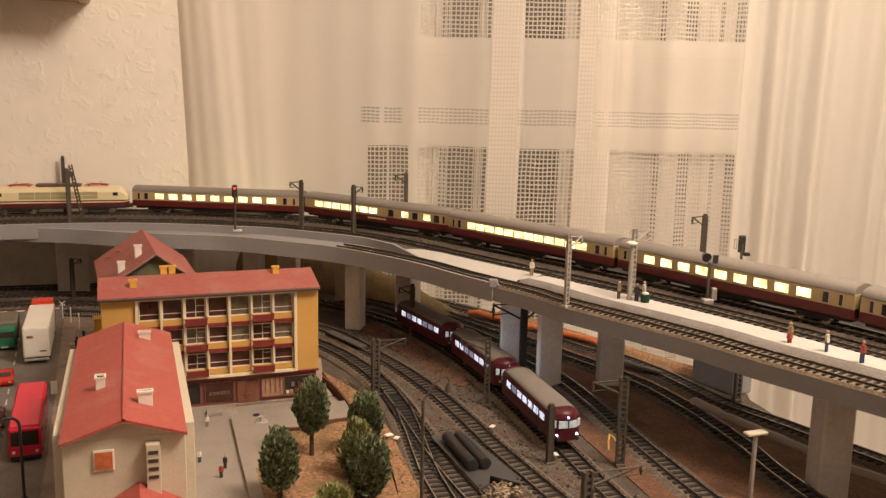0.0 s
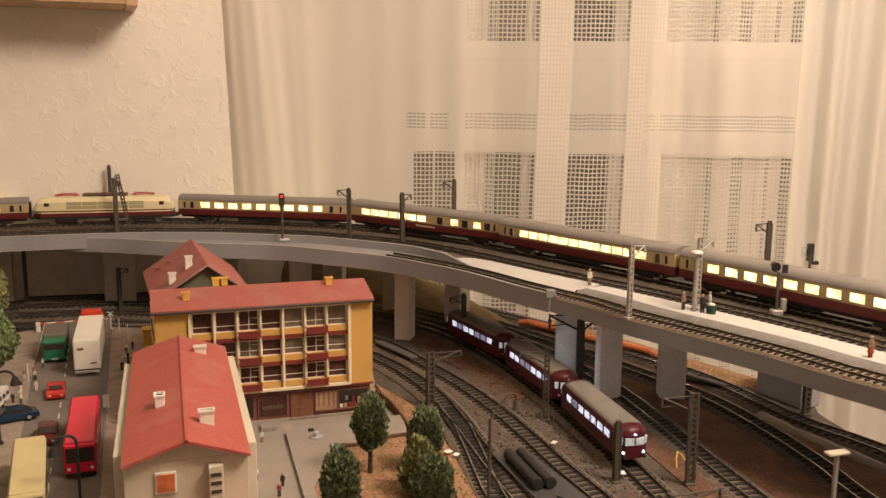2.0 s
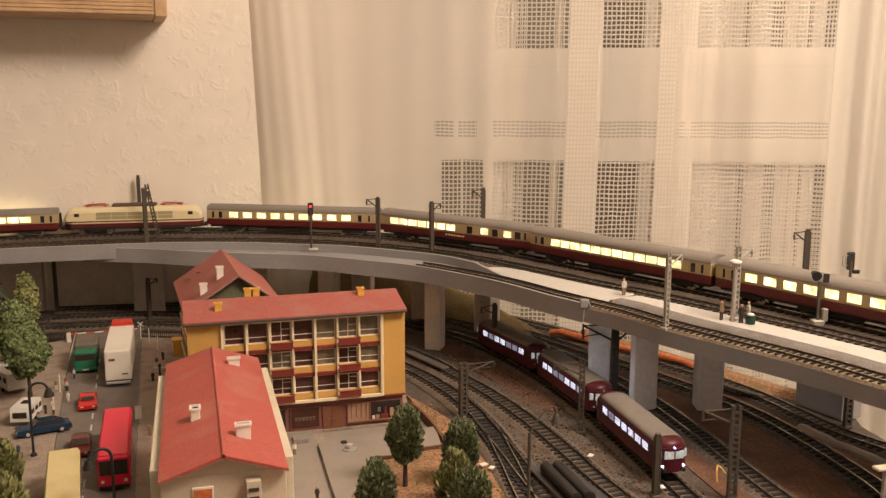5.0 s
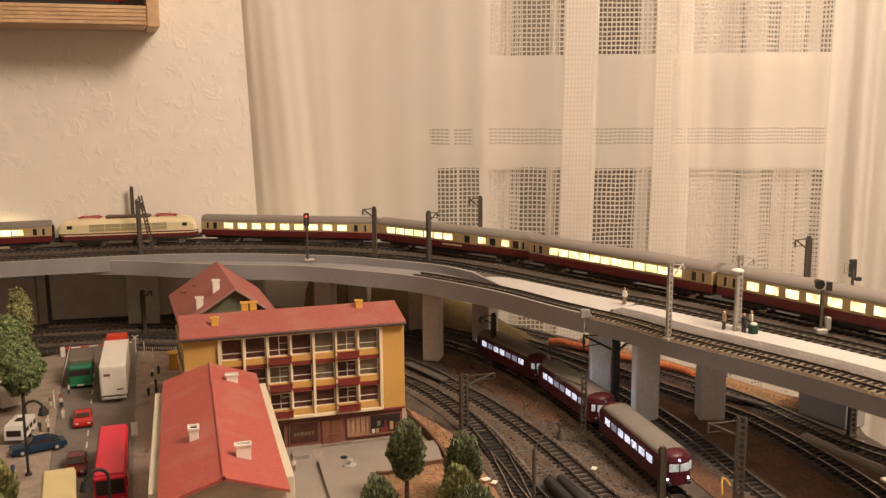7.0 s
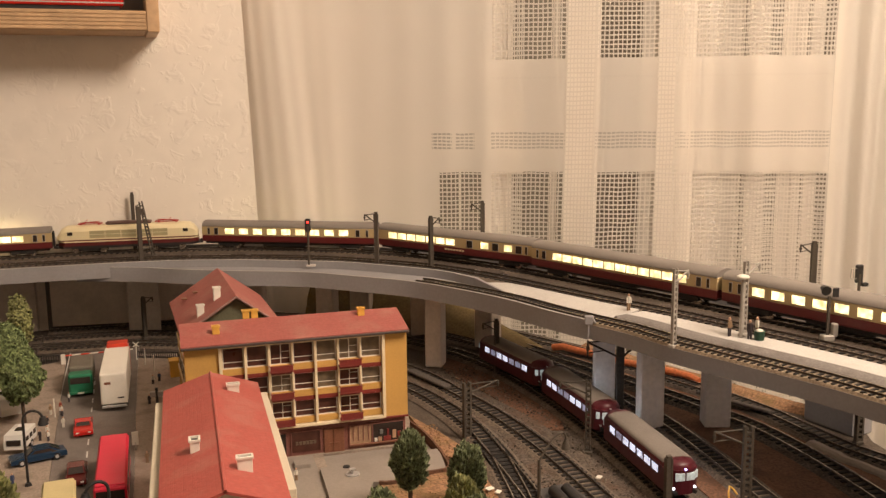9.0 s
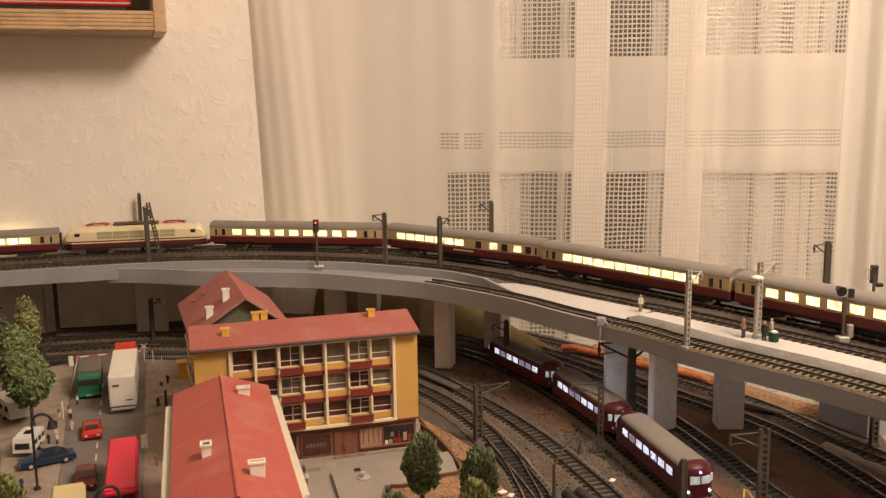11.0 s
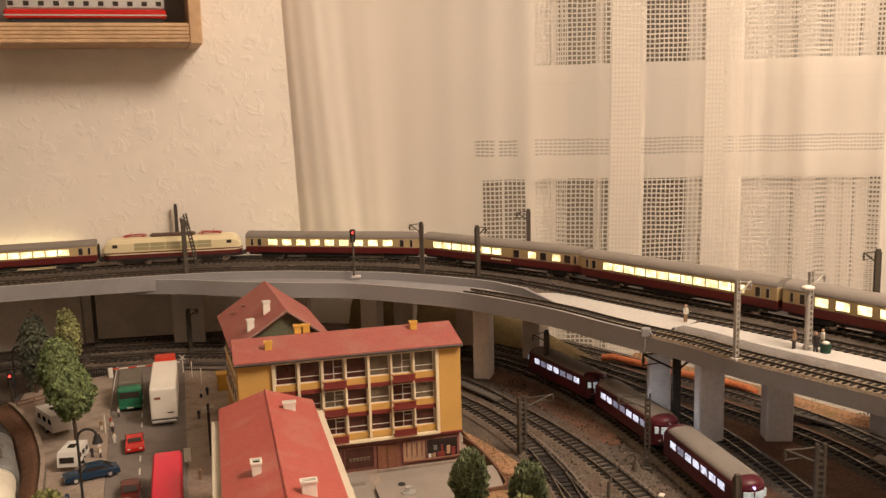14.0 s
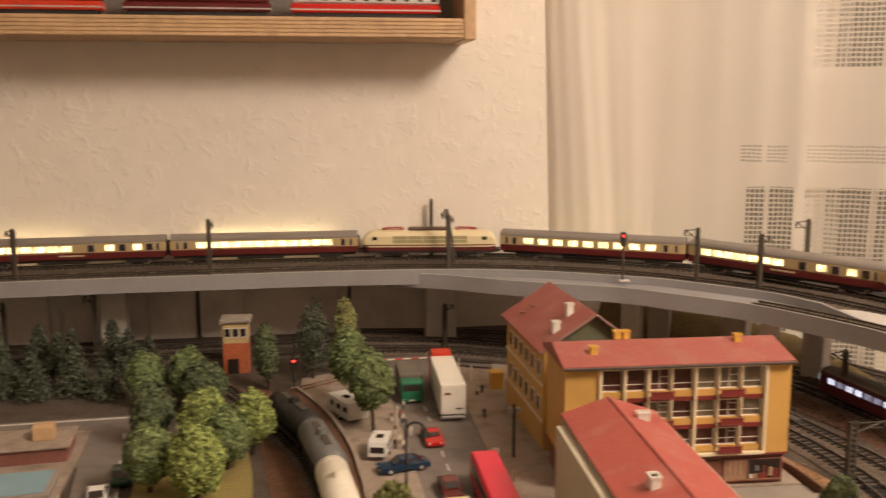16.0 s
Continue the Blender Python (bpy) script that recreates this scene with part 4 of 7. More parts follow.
portal = thing("catenary_mast", pose(0.462, 1.016, 0, 0, 0, -12), "thick dark catenary mast with brackets on both sides", "catenary mast", "overhead line masts")
part("pole", Shape().box(-0.0045, 0.0045, -0.0030, 0.0030, 0, 0.094, 0.0006), "mast_black", portal)
for side, long in ((-1, 0.040), (1, 0.026)):
    part("arm", Shape().tube((0, -0.002, 0.068), (side * long * 0.96, -0.002, 0.088), 0.0014, n=6).tube((0, -0.002, 0.0895), (side * long, -0.002, 0.0890), 0.0010, n=6).tube((side * long * 0.5, -0.002, 0.078), (side * long, -0.002, 0.0755), 0.0008, n=6), "mast_black", portal)
    part("insulator", Shape().tube((side * long, -0.002, 0.0910), (side * long, -0.002, 0.072), 0.0012, n=8).tube((side * long, -0.002, 0.084), (side * long, -0.002, 0.079), 0.0021, n=8), "mast_dark", portal)
overhead_mast(0.371, 1.20, 0.0, 0.080, 0.020, 185)
overhead_mast(-0.098, 1.56, 0.0, 0.070, 0.016, 30)
overhead_mast(0.325, 0.585, 0.0, 0.068, 0.05, 5, lattice=True, wide=1.5)
overhead_mast(0.19, 1.52, 0.0, 0.09, 0.03, 200)
overhead_mast(-0.77, 1.55, 0.0, 0.09, 0.012, 180)
overhead_mast(-0.64, 1.56, 0.0, 0.10, 0.014, 180)
overhead_mast(-0.675, 1.52, 0.0, 0.085, 0.0, 180)
overhead_mast(-0.25, 1.655, 0.0, 0.105, 0.0, 0)
overhead_mast(-0.50, 1.655, 0.0, 0.105, 0.0, 0)
overhead_mast(0.6615, 0.846, 0.0, 0.07, 0.0, 0, lattice=True, wide=1.5)


def colour_signal(x, y, z, h, lit, label):
    t = thing("railway_signal", pose(x, y, z, 0, 0, -10), label, "railway signal", "colour light signals")
    part("pole", Shape().tube((0, 0, 0), (0, 0, h - 0.01), 0.0017, n=8), "mast_dark", t)
    head = part("signal_head", Shape().box(-0.0042, 0.0042, -0.001, 0.0035, h - 0.020, h, 0.0012), "black_metal", t)
    if lit:
        part("lamp", Shape().tube((0, -0.001, h - 0.005), (0, -0.0022, h - 0.005), 0.0016, n=10), "signal_red_glow", head, "lit red lamp")
    if not lit:
        part("side_ladder", Shape().wire([(-0.0035, 0, h - 0.004), (-0.010, 0, h - 0.004), (-0.010, 0, h - 0.015), (-0.0035, 0, h - 0.015)], 0.0005).wire([(-0.007, 0, h - 0.004), (-0.007, 0, h - 0.015)], 0.0004), "mast_grey", t)
        part("lower_box", Shape().box(0.003, 0.010, -0.002, 0.003, h - 0.024, h - 0.020, 0.0006), "black_metal", t)
    part("base_box", Shape().box(-0.004, 0.010, -0.003, 0.005, 0, 0.003, 0.0008), "pillar_grey", t)
    return t


colour_signal(0.150, 1.425, 0.1265, 0.073, True, "black light signal showing red on a mast")
colour_signal(0.672, 0.872, 0.1265, 0.066, False, "black unlit signal on a mast")
colour_signal(-0.323, 1.36, 0.0, 0.045, True, "small black signal showing red beside the fence")
lamp_mast = thing("line_signal", pose(0.590, 0.818, 0.1290, 0, 0, -15), "grey-green relay mast between the tracks with round dark head", "railway signal")
part("foot_box", Shape().box(-0.006, 0.006, -0.005, 0.005, 0, 0.006, 0.001).box(0.004, 0.010, -0.003, 0.003, 0.004, 0.018, 0.001), "mast_grey", lamp_mast)
part("pole", Shape().box(-0.0013, 0.0013, -0.0013, 0.0013, 0.005, 0.046), "mast_dark", lamp_mast)
part("round_head", Shape().tube((-0.005, -0.004, 0.052), (-0.005, 0.004, 0.054), 0.0052, 0.0030, n=12).box(0.003, 0.009, -0.001, 0.0, 0.045, 0.054), "black_metal", lamp_mast)
platform_lamp = thing("platform_lamp", pose(0.512, 0.851, 0.1304), "grey platform lamp with flat oval white head", "lamp")
part("pole", Shape().tube((0, 0, 0), (0, 0, 0.062), 0.0022, 0.0018, n=10), "mast_grey", platform_lamp)
part("head", Shape().ball((0, 0, 0.063), 0.0066, 0.0026, n=14), "white_plastic", platform_lamp)

# ---- trains ----
FAR_S = lengths(FAR)


def down_line(path, s, x_at):
    """How far down a line it first passes x."""
    for p, d in zip(path, s):
        if p[0] >= x_at:
            return d
    return s[-1]


def coach_profile(half, sill, eave, top):
    pts = [(-half, sill), (-half, eave)]
    for i in range(1, 8):
        a = math.pi * i / 8
        pts.append((-half * math.cos(a), eave + (top - eave) * math.sin(a) ** 0.8))
    return pts + [(half, eave), (half, sill)]


def bogie(parent, x, wheel_r=0.0054, base=0.0145, deep=0.013):
    b = part("bogie", Shape().box(-0.017, 0.017, -deep, -deep + 0.002, 0.004, 0.010, 0.0006).box(-0.017, 0.017, deep - 0.002, deep, 0.004, 0.010, 0.0006).box(-0.004, 0.004, -deep, deep, 0.006, 0.010), "bogie_black", parent, "black bogie frame", pose(x, 0, 0))
    for dx in (-base, base):
        for y in (-0.0085, 0.0085):
            part("wheel", Shape().tube((dx, y - 0.0014, wheel_r), (dx, y + 0.0014, wheel_r), wheel_r, n=14), "rail_steel", b)
    return b


def put_on(path, s, d, length):
    """The pose of a vehicle whose bogies stand on the line."""
    ax, ay, _ = along(path, s, d + 0.18 * length)
    bx, by, _ = along(path, s, d + 0.82 * length)
    h = math.degrees(math.atan2(by - ay, bx - ax))
    cx, cy, _ = along(path, s, d + 0.5 * length)
    return pose((ax + bx) / 2 * 0.6 + cx * 0.4, (ay + by) / 2 * 0.6 + cy * 0.4, 0, 0, 0, h)


def coach(at, kind):
    names = {"compartment": "cream and maroon express coach with lit compartment windows", "saloon": "cream and maroon saloon coach with a row of lit windows", "dining": "cream and maroon dining car with half its windows lit"}
    t = thing("express_coach", at, names[kind], "railway coach", "coaches of the express train")
    L, half = 0.299, 0.0165
    a, b = -L / 2, L / 2
    part("underframe", Shape().box(a + 0.004, b - 0.004, -0.012, 0.012, 0.0075, 0.0125, 0.001).box(-0.045, 0.03, -0.013, 0.013, 0.004, 0.009, 0.002), "bogie_black", t)
    part("lower_side", Shape().box(a, b, -half, half, 0.0115, 0.0215, 0.0008), "coach_maroon", t, "maroon lower body")
    part("upper_side", Shape().box(a, b, -half + 0.0002, half - 0.0002, 0.0215, 0.0362, 0.0006), "coach_cream", t, "cream window band")
    roof = coach_profile(half - 0.0001, 0.0362, 0.0368, 0.0455)
    part("roof", Shape().extrude_x(roof, a + 0.0005, b - 0.0005, 0, True), "coach_roof", t, "grey rounded roof")
    for x in (a - 0.003, b):
        part("gangway", Shape().box(x, x + 0.003, -0.007, 0.007, 0.012, 0.037, 0.001), "tyre_black", t)
    for x in (-0.105, 0.105):
        bogie(t, x)
    lit, dark = [], []
    if kind == "compartment":
        lit = [(-0.108 + i * 0.0246, 0.0152) for i in range(9)]
        dark = [(-0.127, 0.006), (0.117, 0.006), (-0.139, 0.0035), (0.134, 0.0035)]
    elif kind == "saloon":
        lit = [(-0.108 + i * 0.01815, 0.0160) for i in range(12)]
        dark = [(-0.128, 0.006), (0.122, 0.006), (0.136, 0.0035), (-0.139, 0.0035)]
    else:
        lit = [(-0.125 + i * 0.0195, 0.0165) for i in range(7)] + [(0.058, 0.013), (0.100, 0.013)]
        dark = [(0.032, 0.010), (0.079, 0.010), (0.120, 0.010), (0.136, 0.0035)]
    for side in (-1, 1):
        y0 = side * (half - 0.0002)
        for group, m, z0, z1 in ((lit, "coach_window_glow", 0.0245, 0.0335), (dark, "pane_dark", 0.0235, 0.034)):
            for x, w in group:
                frame_ring = Shape().box(x - 0.0006, x + w + 0.0006, min(y0, y0 + side * 0.0003), max(y0, y0 + side * 0.0003), z0 - 0.0006, z1 + 0.0006)
                ring = part("window_frame", frame_ring, "silver", t)
                part("pane", Shape().box(x, x + w, min(y0, y0 + side * 0.0006), max(y0, y0 + side * 0.0006), z0, z1), "coach_far_glow" if side > 0 and m == "coach_window_glow" else m, ring)
        if kind == "dining":
            bar = Shape()
            for i in range(7):
                bar.box(-0.01 + i * 0.0055, -0.0065 + i * 0.0055, min(y0, y0 + side * 0.0006), max(y0, y0 + side * 0.0006), 0.0165, 0.0188)
            part("lettering", bar, "loco_cream", t, "cream bars of lettering")
    return t


def electric_loco(at):
    t = thing("electric_locomotive", at, "cream and maroon electric locomotive with red pantographs and grey grilles", "locomotive")
    L, half = 0.222, 0.0168
    a = L / 2

    def hull(z0, z1, ends, wide, m, name, label=""):
        """A block whose ends round off in plan."""
        pts = []
        for sx in (1, -1):
            for i in range(-4, 5):
                f = i / 4
                pts.append((sx * (a - ends * abs(f) ** 2.2), sx * wide * f))
        return part(name, Shape().prism(pts, z0, z1), m, t, label)

    hull(0.0085, 0.0125, 0.010, half, "bogie_black", "frame")
    hull(0.0125, 0.0185, 0.012, half, "coach_maroon", "lower_body", "maroon lower body")
    hull(0.0185, 0.0205, 0.012, half + 0.0001, "loco_cream", "waist_stripe", "thin cream stripe")
    hull(0.0205, 0.0225, 0.012, half, "coach_maroon", "waist_band", "maroon band")
    body = Shape()
    prof = [(-half, 0.0225), (-half, 0.036), (-half + 0.003, 0.0415), (-0.008, 0.0445), (0.008, 0.0445), (half - 0.003, 0.0415), (half, 0.036), (half, 0.0225)]
    rows = []
    for f, shrink, drop in ((1.0, 0.80, 0.35), (0.975, 0.92, 0.55), (0.94, 0.98, 0.80), (0.88, 1.0, 0.97), (0.80, 1.0, 1.0)):
        rows.append((f * (a - 0.001), shrink, drop))
    rows = rows + [(-x, s, d) for x, s, d in reversed(rows)]
    vs = []
    for x, s, d in rows:
        vs += [(x, y * s, 0.0225 + (z - 0.0225) * d) for y, z in prof]
    n = len(prof)
    body.add(vs, [(i * n + j, i * n + (j + 1) % n, (i + 1) * n + (j + 1) % n, (i + 1) * n + j) for i in range(len(rows) - 1) for j in range(n)], 0, False)
    body.add(vs[:n] + vs[-n:], [tuple(range(n)), tuple(reversed(range(n, 2 * n)))])
    part("body", body, "loco_cream", t, "cream rounded body")
    for side in (-1, 1):
        y = side * half
        for i in range(5):
            x = -0.060 + i * 0.0245
            g = Shape()
            for k in range(2):
                g.box(x, x + 0.0235, min(y, y + side * 0.0004), max(y, y + side * 0.0004), 0.0250 + k * 0.0062, 0.0305 + k * 0.0062)
            part("side_grille", g, "loco_grille", t, "grey-olive side grille")
        for sx in (-1, 1):
            part("cab_window", Shape().box(sx * 0.090 - 0.004, sx * 0.090 + 0.004, min(y * 1.0, y + side * 0.0004), max(y, y + side * 0.0004), 0.030, 0.0355, 0.0002), "pane_dark", t)
    for sx in (-1, 1):
        part("windscreen", Shape().box(sx * 0.1015 - 0.001, sx * 0.1015 + 0.001, -0.011, 0.011, 0.0315, 0.0355, 0.0005), "pane_dark", t)
        part("buffer_beam", Shape().box(sx * a - 0.002, sx * a + 0.002, -0.014, 0.014, 0.009, 0.0125, 0.001), "bogie_black", t)
        for y in (-0.010, 0.010):
            part("buffer", Shape().tube((sx * (a + 0.001), y, 0.0115), (sx * (a + 0.006), y, 0.0115), 0.0022, n=10), "bogie_black", t)
        pan = part("pantograph", Shape().wire([(sx * 0.075, -0.007, 0.0475), (sx * 0.045, 0, 0.0500), (sx * 0.075, 0.007, 0.0475)], 0.0006)
                   .wire([(sx * 0.078, -0.008, 0.047), (sx * 0.042, -0.008, 0.047), (sx * 0.042, 0.008, 0.047), (sx * 0.078, 0.008, 0.047), (sx * 0.078, -0.008, 0.047)], 0.0007)
                   .wire([(sx * 0.066, -0.012, 0.0515), (sx * 0.066, 0.012, 0.0515)], 0.0006), "pantograph_red", t, "folded red pantograph")
        part("insulator", Shape().tube((sx * 0.075, 0, 0.0445), (sx * 0.075, 0, 0.0475), 0.0016, n=8).tube((sx * 0.047, 0, 0.0445), (sx * 0.047, 0, 0.0475), 0.0016, n=8), "pantograph_red", pan)
        bogie(t, sx * 0.062, 0.0065, 0.021, 0.0145)
    part("roof_hood", Shape().box(-0.036, 0.036, -0.0085, 0.0085, 0.0443, 0.0495, 0.002), "hood_brown", t, "dark brown roof hood")
    return t


RAIL_TOP = 0.1269 + 0.0066
GAP = 0.007
LOCO = 0.224
start = down_line(FAR, FAR_S, -0.232)
lift = pose(0, 0, RAIL_TOP)
electric_loco(lift @ put_on(FAR, FAR_S, start, LOCO))
d = start + LOCO + GAP
for kind in ("compartment", "dining", "saloon", "compartment", "compartment"):
    if d + 0.3 < FAR_S[-1]:
        coach(lift @ put_on(FAR, FAR_S, d, 0.299), kind)
    d += 0.299 + GAP
d = start - GAP - 0.299
for kind in ("saloon", "dining", "compartment"):
    if d > 0.02:
        coach(lift @ put_on(FAR, FAR_S, d, 0.299), kind)
    d -= 0.299 + GAP


def railbus(at, lights, dim=()):
    t = thing("railbus", at, "dark red railbus with grey roof and cold-white lit windows" + (", headlights on" if lights else ""), "railbus", "three-car railbus train")
    L, half = 0.158, 0.0160
    a = L / 2
    pts = []
    for sx in (1, -1):
        for i in range(-4, 5):
            f = i / 4
            pts.append((sx * (a - 0.009 * abs(f) ** 2.5), sx * half * f))
    part("body", Shape().prism(pts, 0.0085, 0.0315), "railbus_red", t, "dark red body")
    part("underframe", Shape().box(-0.06, 0.06, -0.011, 0.011, 0.004, 0.0085, 0.001), "bogie_black", t)
    rp = [(x * 0.985, y * 0.97) for x, y in pts]
    n = len(rp)
    roof = Shape()
    rings = ((1.0, 1.0, 0.0315), (0.992, 0.95, 0.0345), (0.97, 0.78, 0.0370), (0.90, 0.40, 0.0385))
    vs = [(x * fx, y * fy, z) for fx, fy, z in rings for x, y in rp]
    roof.add(vs, [(r * n + j, r * n + (j + 1) % n, (r + 1) * n + (j + 1) % n, (r + 1) * n + j) for r in range(3) for j in range(n)], 0, True)
    roof.add(vs[-n:], [tuple(range(n))], 0, True)
    part("roof_end", roof, "railbus_red", t, "dark red roof rim")
    part("roof", Shape().extrude_x(coach_profile(0.0148, 0.0335, 0.0345, 0.0392), -a * 0.80, a * 0.80, 0, True), "railbus_roof", t, "grey roof")
    for side in (-1, 1):
        y = side * half
        for i in range(7):
            x = -0.056 + i * 0.0162
            ring = part("window_frame", Shape().box(x - 0.0006, x + 0.0126, min(y, y + side * 0.0003), max(y, y + side * 0.0003), 0.0214, 0.0296), "railbus_red", t)
            part("pane", Shape().box(x, x + 0.012, min(y, y + side * 0.0006), max(y, y + side * 0.0006), 0.0220, 0.0290), ("railbus_dim_glow" if i in dim else "railbus_glow") if side > 0 else "railbus_far_glow", ring)
    for sx in (-1, 1):
        for y0, y1 in ((-0.0150, -0.0108), (-0.0096, -0.0006), (0.0006, 0.0096), (0.0108, 0.0150)):
            mid = (y0 + y1) / 2
            x = sx * (a - 0.009 * abs(mid / half) ** 2.5)
            turn = -sx * mid / half * 22
            part("end_window", Shape().box(-0.0006, 0.0009, -(y1 - y0) / 2, (y1 - y0) / 2, 0.0215, 0.0290, 0.0003, 0, pose(x - sx * (0.0003 if abs(mid) < 0.01 else -0.0002), mid, 0, 0, 0, -turn if abs(mid) < 0.01 else -turn * 1.6)), "railbus_end_glow", t)
        for y in (-0.0105, 0.0105):
            x = sx * (a - 0.009 * abs(y / half) ** 2.5)
            part("headlight", Shape().tube((x - sx * 0.001, y, 0.0140), (x + sx * 0.0010, y, 0.0140), 0.0011, n=10), "headlight_glow" if lights and sx < 0 else "silver", t)
            part("buffer", Shape().tube((x, y * 0.9, 0.0105), (x + sx * 0.004, y * 0.9, 0.0105), 0.0019, n=10), "bogie_black", t)
        part("top_light", Shape().tube((sx * (a - 0.002), 0, 0.0325), (sx * (a + 0.0004), 0, 0.0322), 0.0009, n=10), "top_light_glow" if lights and sx < 0 else "silver", t)
        for y in (-0.0085, 0.0085):
            part("wheel", Shape().tube((sx * 0.035, y - 0.0014, 0.0052), (sx * 0.035, y + 0.0014, 0.0052), 0.0052, n=14), "rail_steel", t)
    return t


C_DOWN = list(reversed(TRACK_C))
C_S = lengths(C_DOWN)
nose = next(d for p, d in zip(C_DOWN, C_S) if p[1] >= 0.753)
for i in range(3):
    railbus(pose(0, 0, 0.0012 + 0.0066) @ put_on(C_DOWN, C_S, nose + i * 0.168, 0.158), i == 0, ((5,), (0, 3, 4), (1, 2, 5))[i])


def tank_wagon(x, y, turn, material, label, walkway=True):
    t = thing("tank_wagon", pose(x, y, 0.0078, 0, 0, turn), label, "railway wagon", "tank wagons")
    part("underframe", Shape().box(-0.05, 0.05, -0.012, 0.012, 0.008, 0.012, 0.001), "bogie_black", t)
    rings = ((-0.0540, 0.0060), (-0.0525, 0.0120), (-0.0490, 0.0160), (0.0490, 0.0160), (0.0525, 0.0120), (0.0540, 0.0060))
    round_n = 28
    vs = [(x0, r0 * math.cos(6.28319 * i / round_n), 0.029 + r0 * math.sin(6.28319 * i / round_n)) for x0, r0 in rings for i in range(round_n)]
    tank = Shape().add(vs, [(k * round_n + i, k * round_n + (i + 1) % round_n, (k + 1) * round_n + (i + 1) % round_n, (k + 1) * round_n + i) for k in range(len(rings) - 1) for i in range(round_n)]
                       + [tuple(range(round_n)), tuple(range((len(rings) - 1) * round_n, len(rings) * round_n))], 0, True)
    part("tank", tank, material, t, "rounded tank")
    for x0 in (-0.040, -0.014, 0.014, 0.040):
        part("band", Shape().tube((x0 - 0.0007, 0, 0.029), (x0 + 0.0007, 0, 0.029), 0.0163, n=28), material, t)
    part("dome", Shape().tube((0, 0, 0.0438), (0, 0, 0.0490), 0.0060, 0.0054, n=16), material, t)
    part("dome_lid", Shape().tube((0, 0, 0.0490), (0, 0, 0.0500), 0.0042, n=14), material, t)
    if walkway:
        part("walkway", Shape().box(-0.034, -0.008, -0.0035, 0.0035, 0.0451, 0.0459).box(0.008, 0.034, -0.0035, 0.0035, 0.0451, 0.0459), "mast_dark", t)
    for x0 in (-0.034, 0.034):
        for y0 in (-0.0085, 0.0085):
            part("wheel", Shape().tube((x0, y0 - 0.0014, 0.0052), (x0, y0 + 0.0014, 0.0052), 0.0052, n=14), "rail_steel", t)


TRACK_G = line([(-0.19, 0.55), (-0.23, 0.75), (-0.2565, 0.95), (-0.2735, 1.045), (-0.292, 1.11), (-0.324, 1.185), (-0.378, 1.29), (-0.44, 1.39), (-0.53, 1.47), (-0.70, 1.50)])
track(TRACK_G, 0.0012, "dark model track in the cutting beside the car park")
tank_wagon(-0.2545, 0.937, 99, "tank_white", "cream white tank wagon in the cutting", False)
tank_wagon(-0.2735, 1.046, 104, "tank_grey", "grey tank wagon in the cutting")
tank_wagon(-0.3080, 1.150, 114, "bogie_black", "black tank wagon in the cutting")

# ---- buildings ----
def chimney(parent, x, y, z, h, material, w=0.008, d=0.006, label=""):
    c = part("chimney", Shape().box(x - w / 2, x + w / 2, y - d / 2, y + d / 2, z, z + h, 0.0004), material, parent, label)
    part("chimney_cap", Shape().box(x - w / 2 - 0.0008, x + w / 2 + 0.0008, y - d / 2 - 0.0008, y - d / 2 + 0.0006, z + h, z + h + 0.0016).box(x - w / 2 - 0.0008, x + w / 2 + 0.0008, y + d / 2 - 0.0006, y + d / 2 + 0.0008, z + h, z + h + 0.0016)
         .box(x - w / 2 - 0.0008, x - w / 2 + 0.0006, y - d / 2, y + d / 2, z + h, z + h + 0.0016).box(x + w / 2 - 0.0006, x + w / 2 + 0.0008, y - d / 2, y + d / 2, z + h, z + h + 0.0016), material, c)
    part("flue", Shape().box(x - w / 2 + 0.0012, x + w / 2 - 0.0012, y - d / 2 + 0.0012, y + d / 2 - 0.0012, z + h, z + h + 0.0003), "tyre_black", c)
    return c


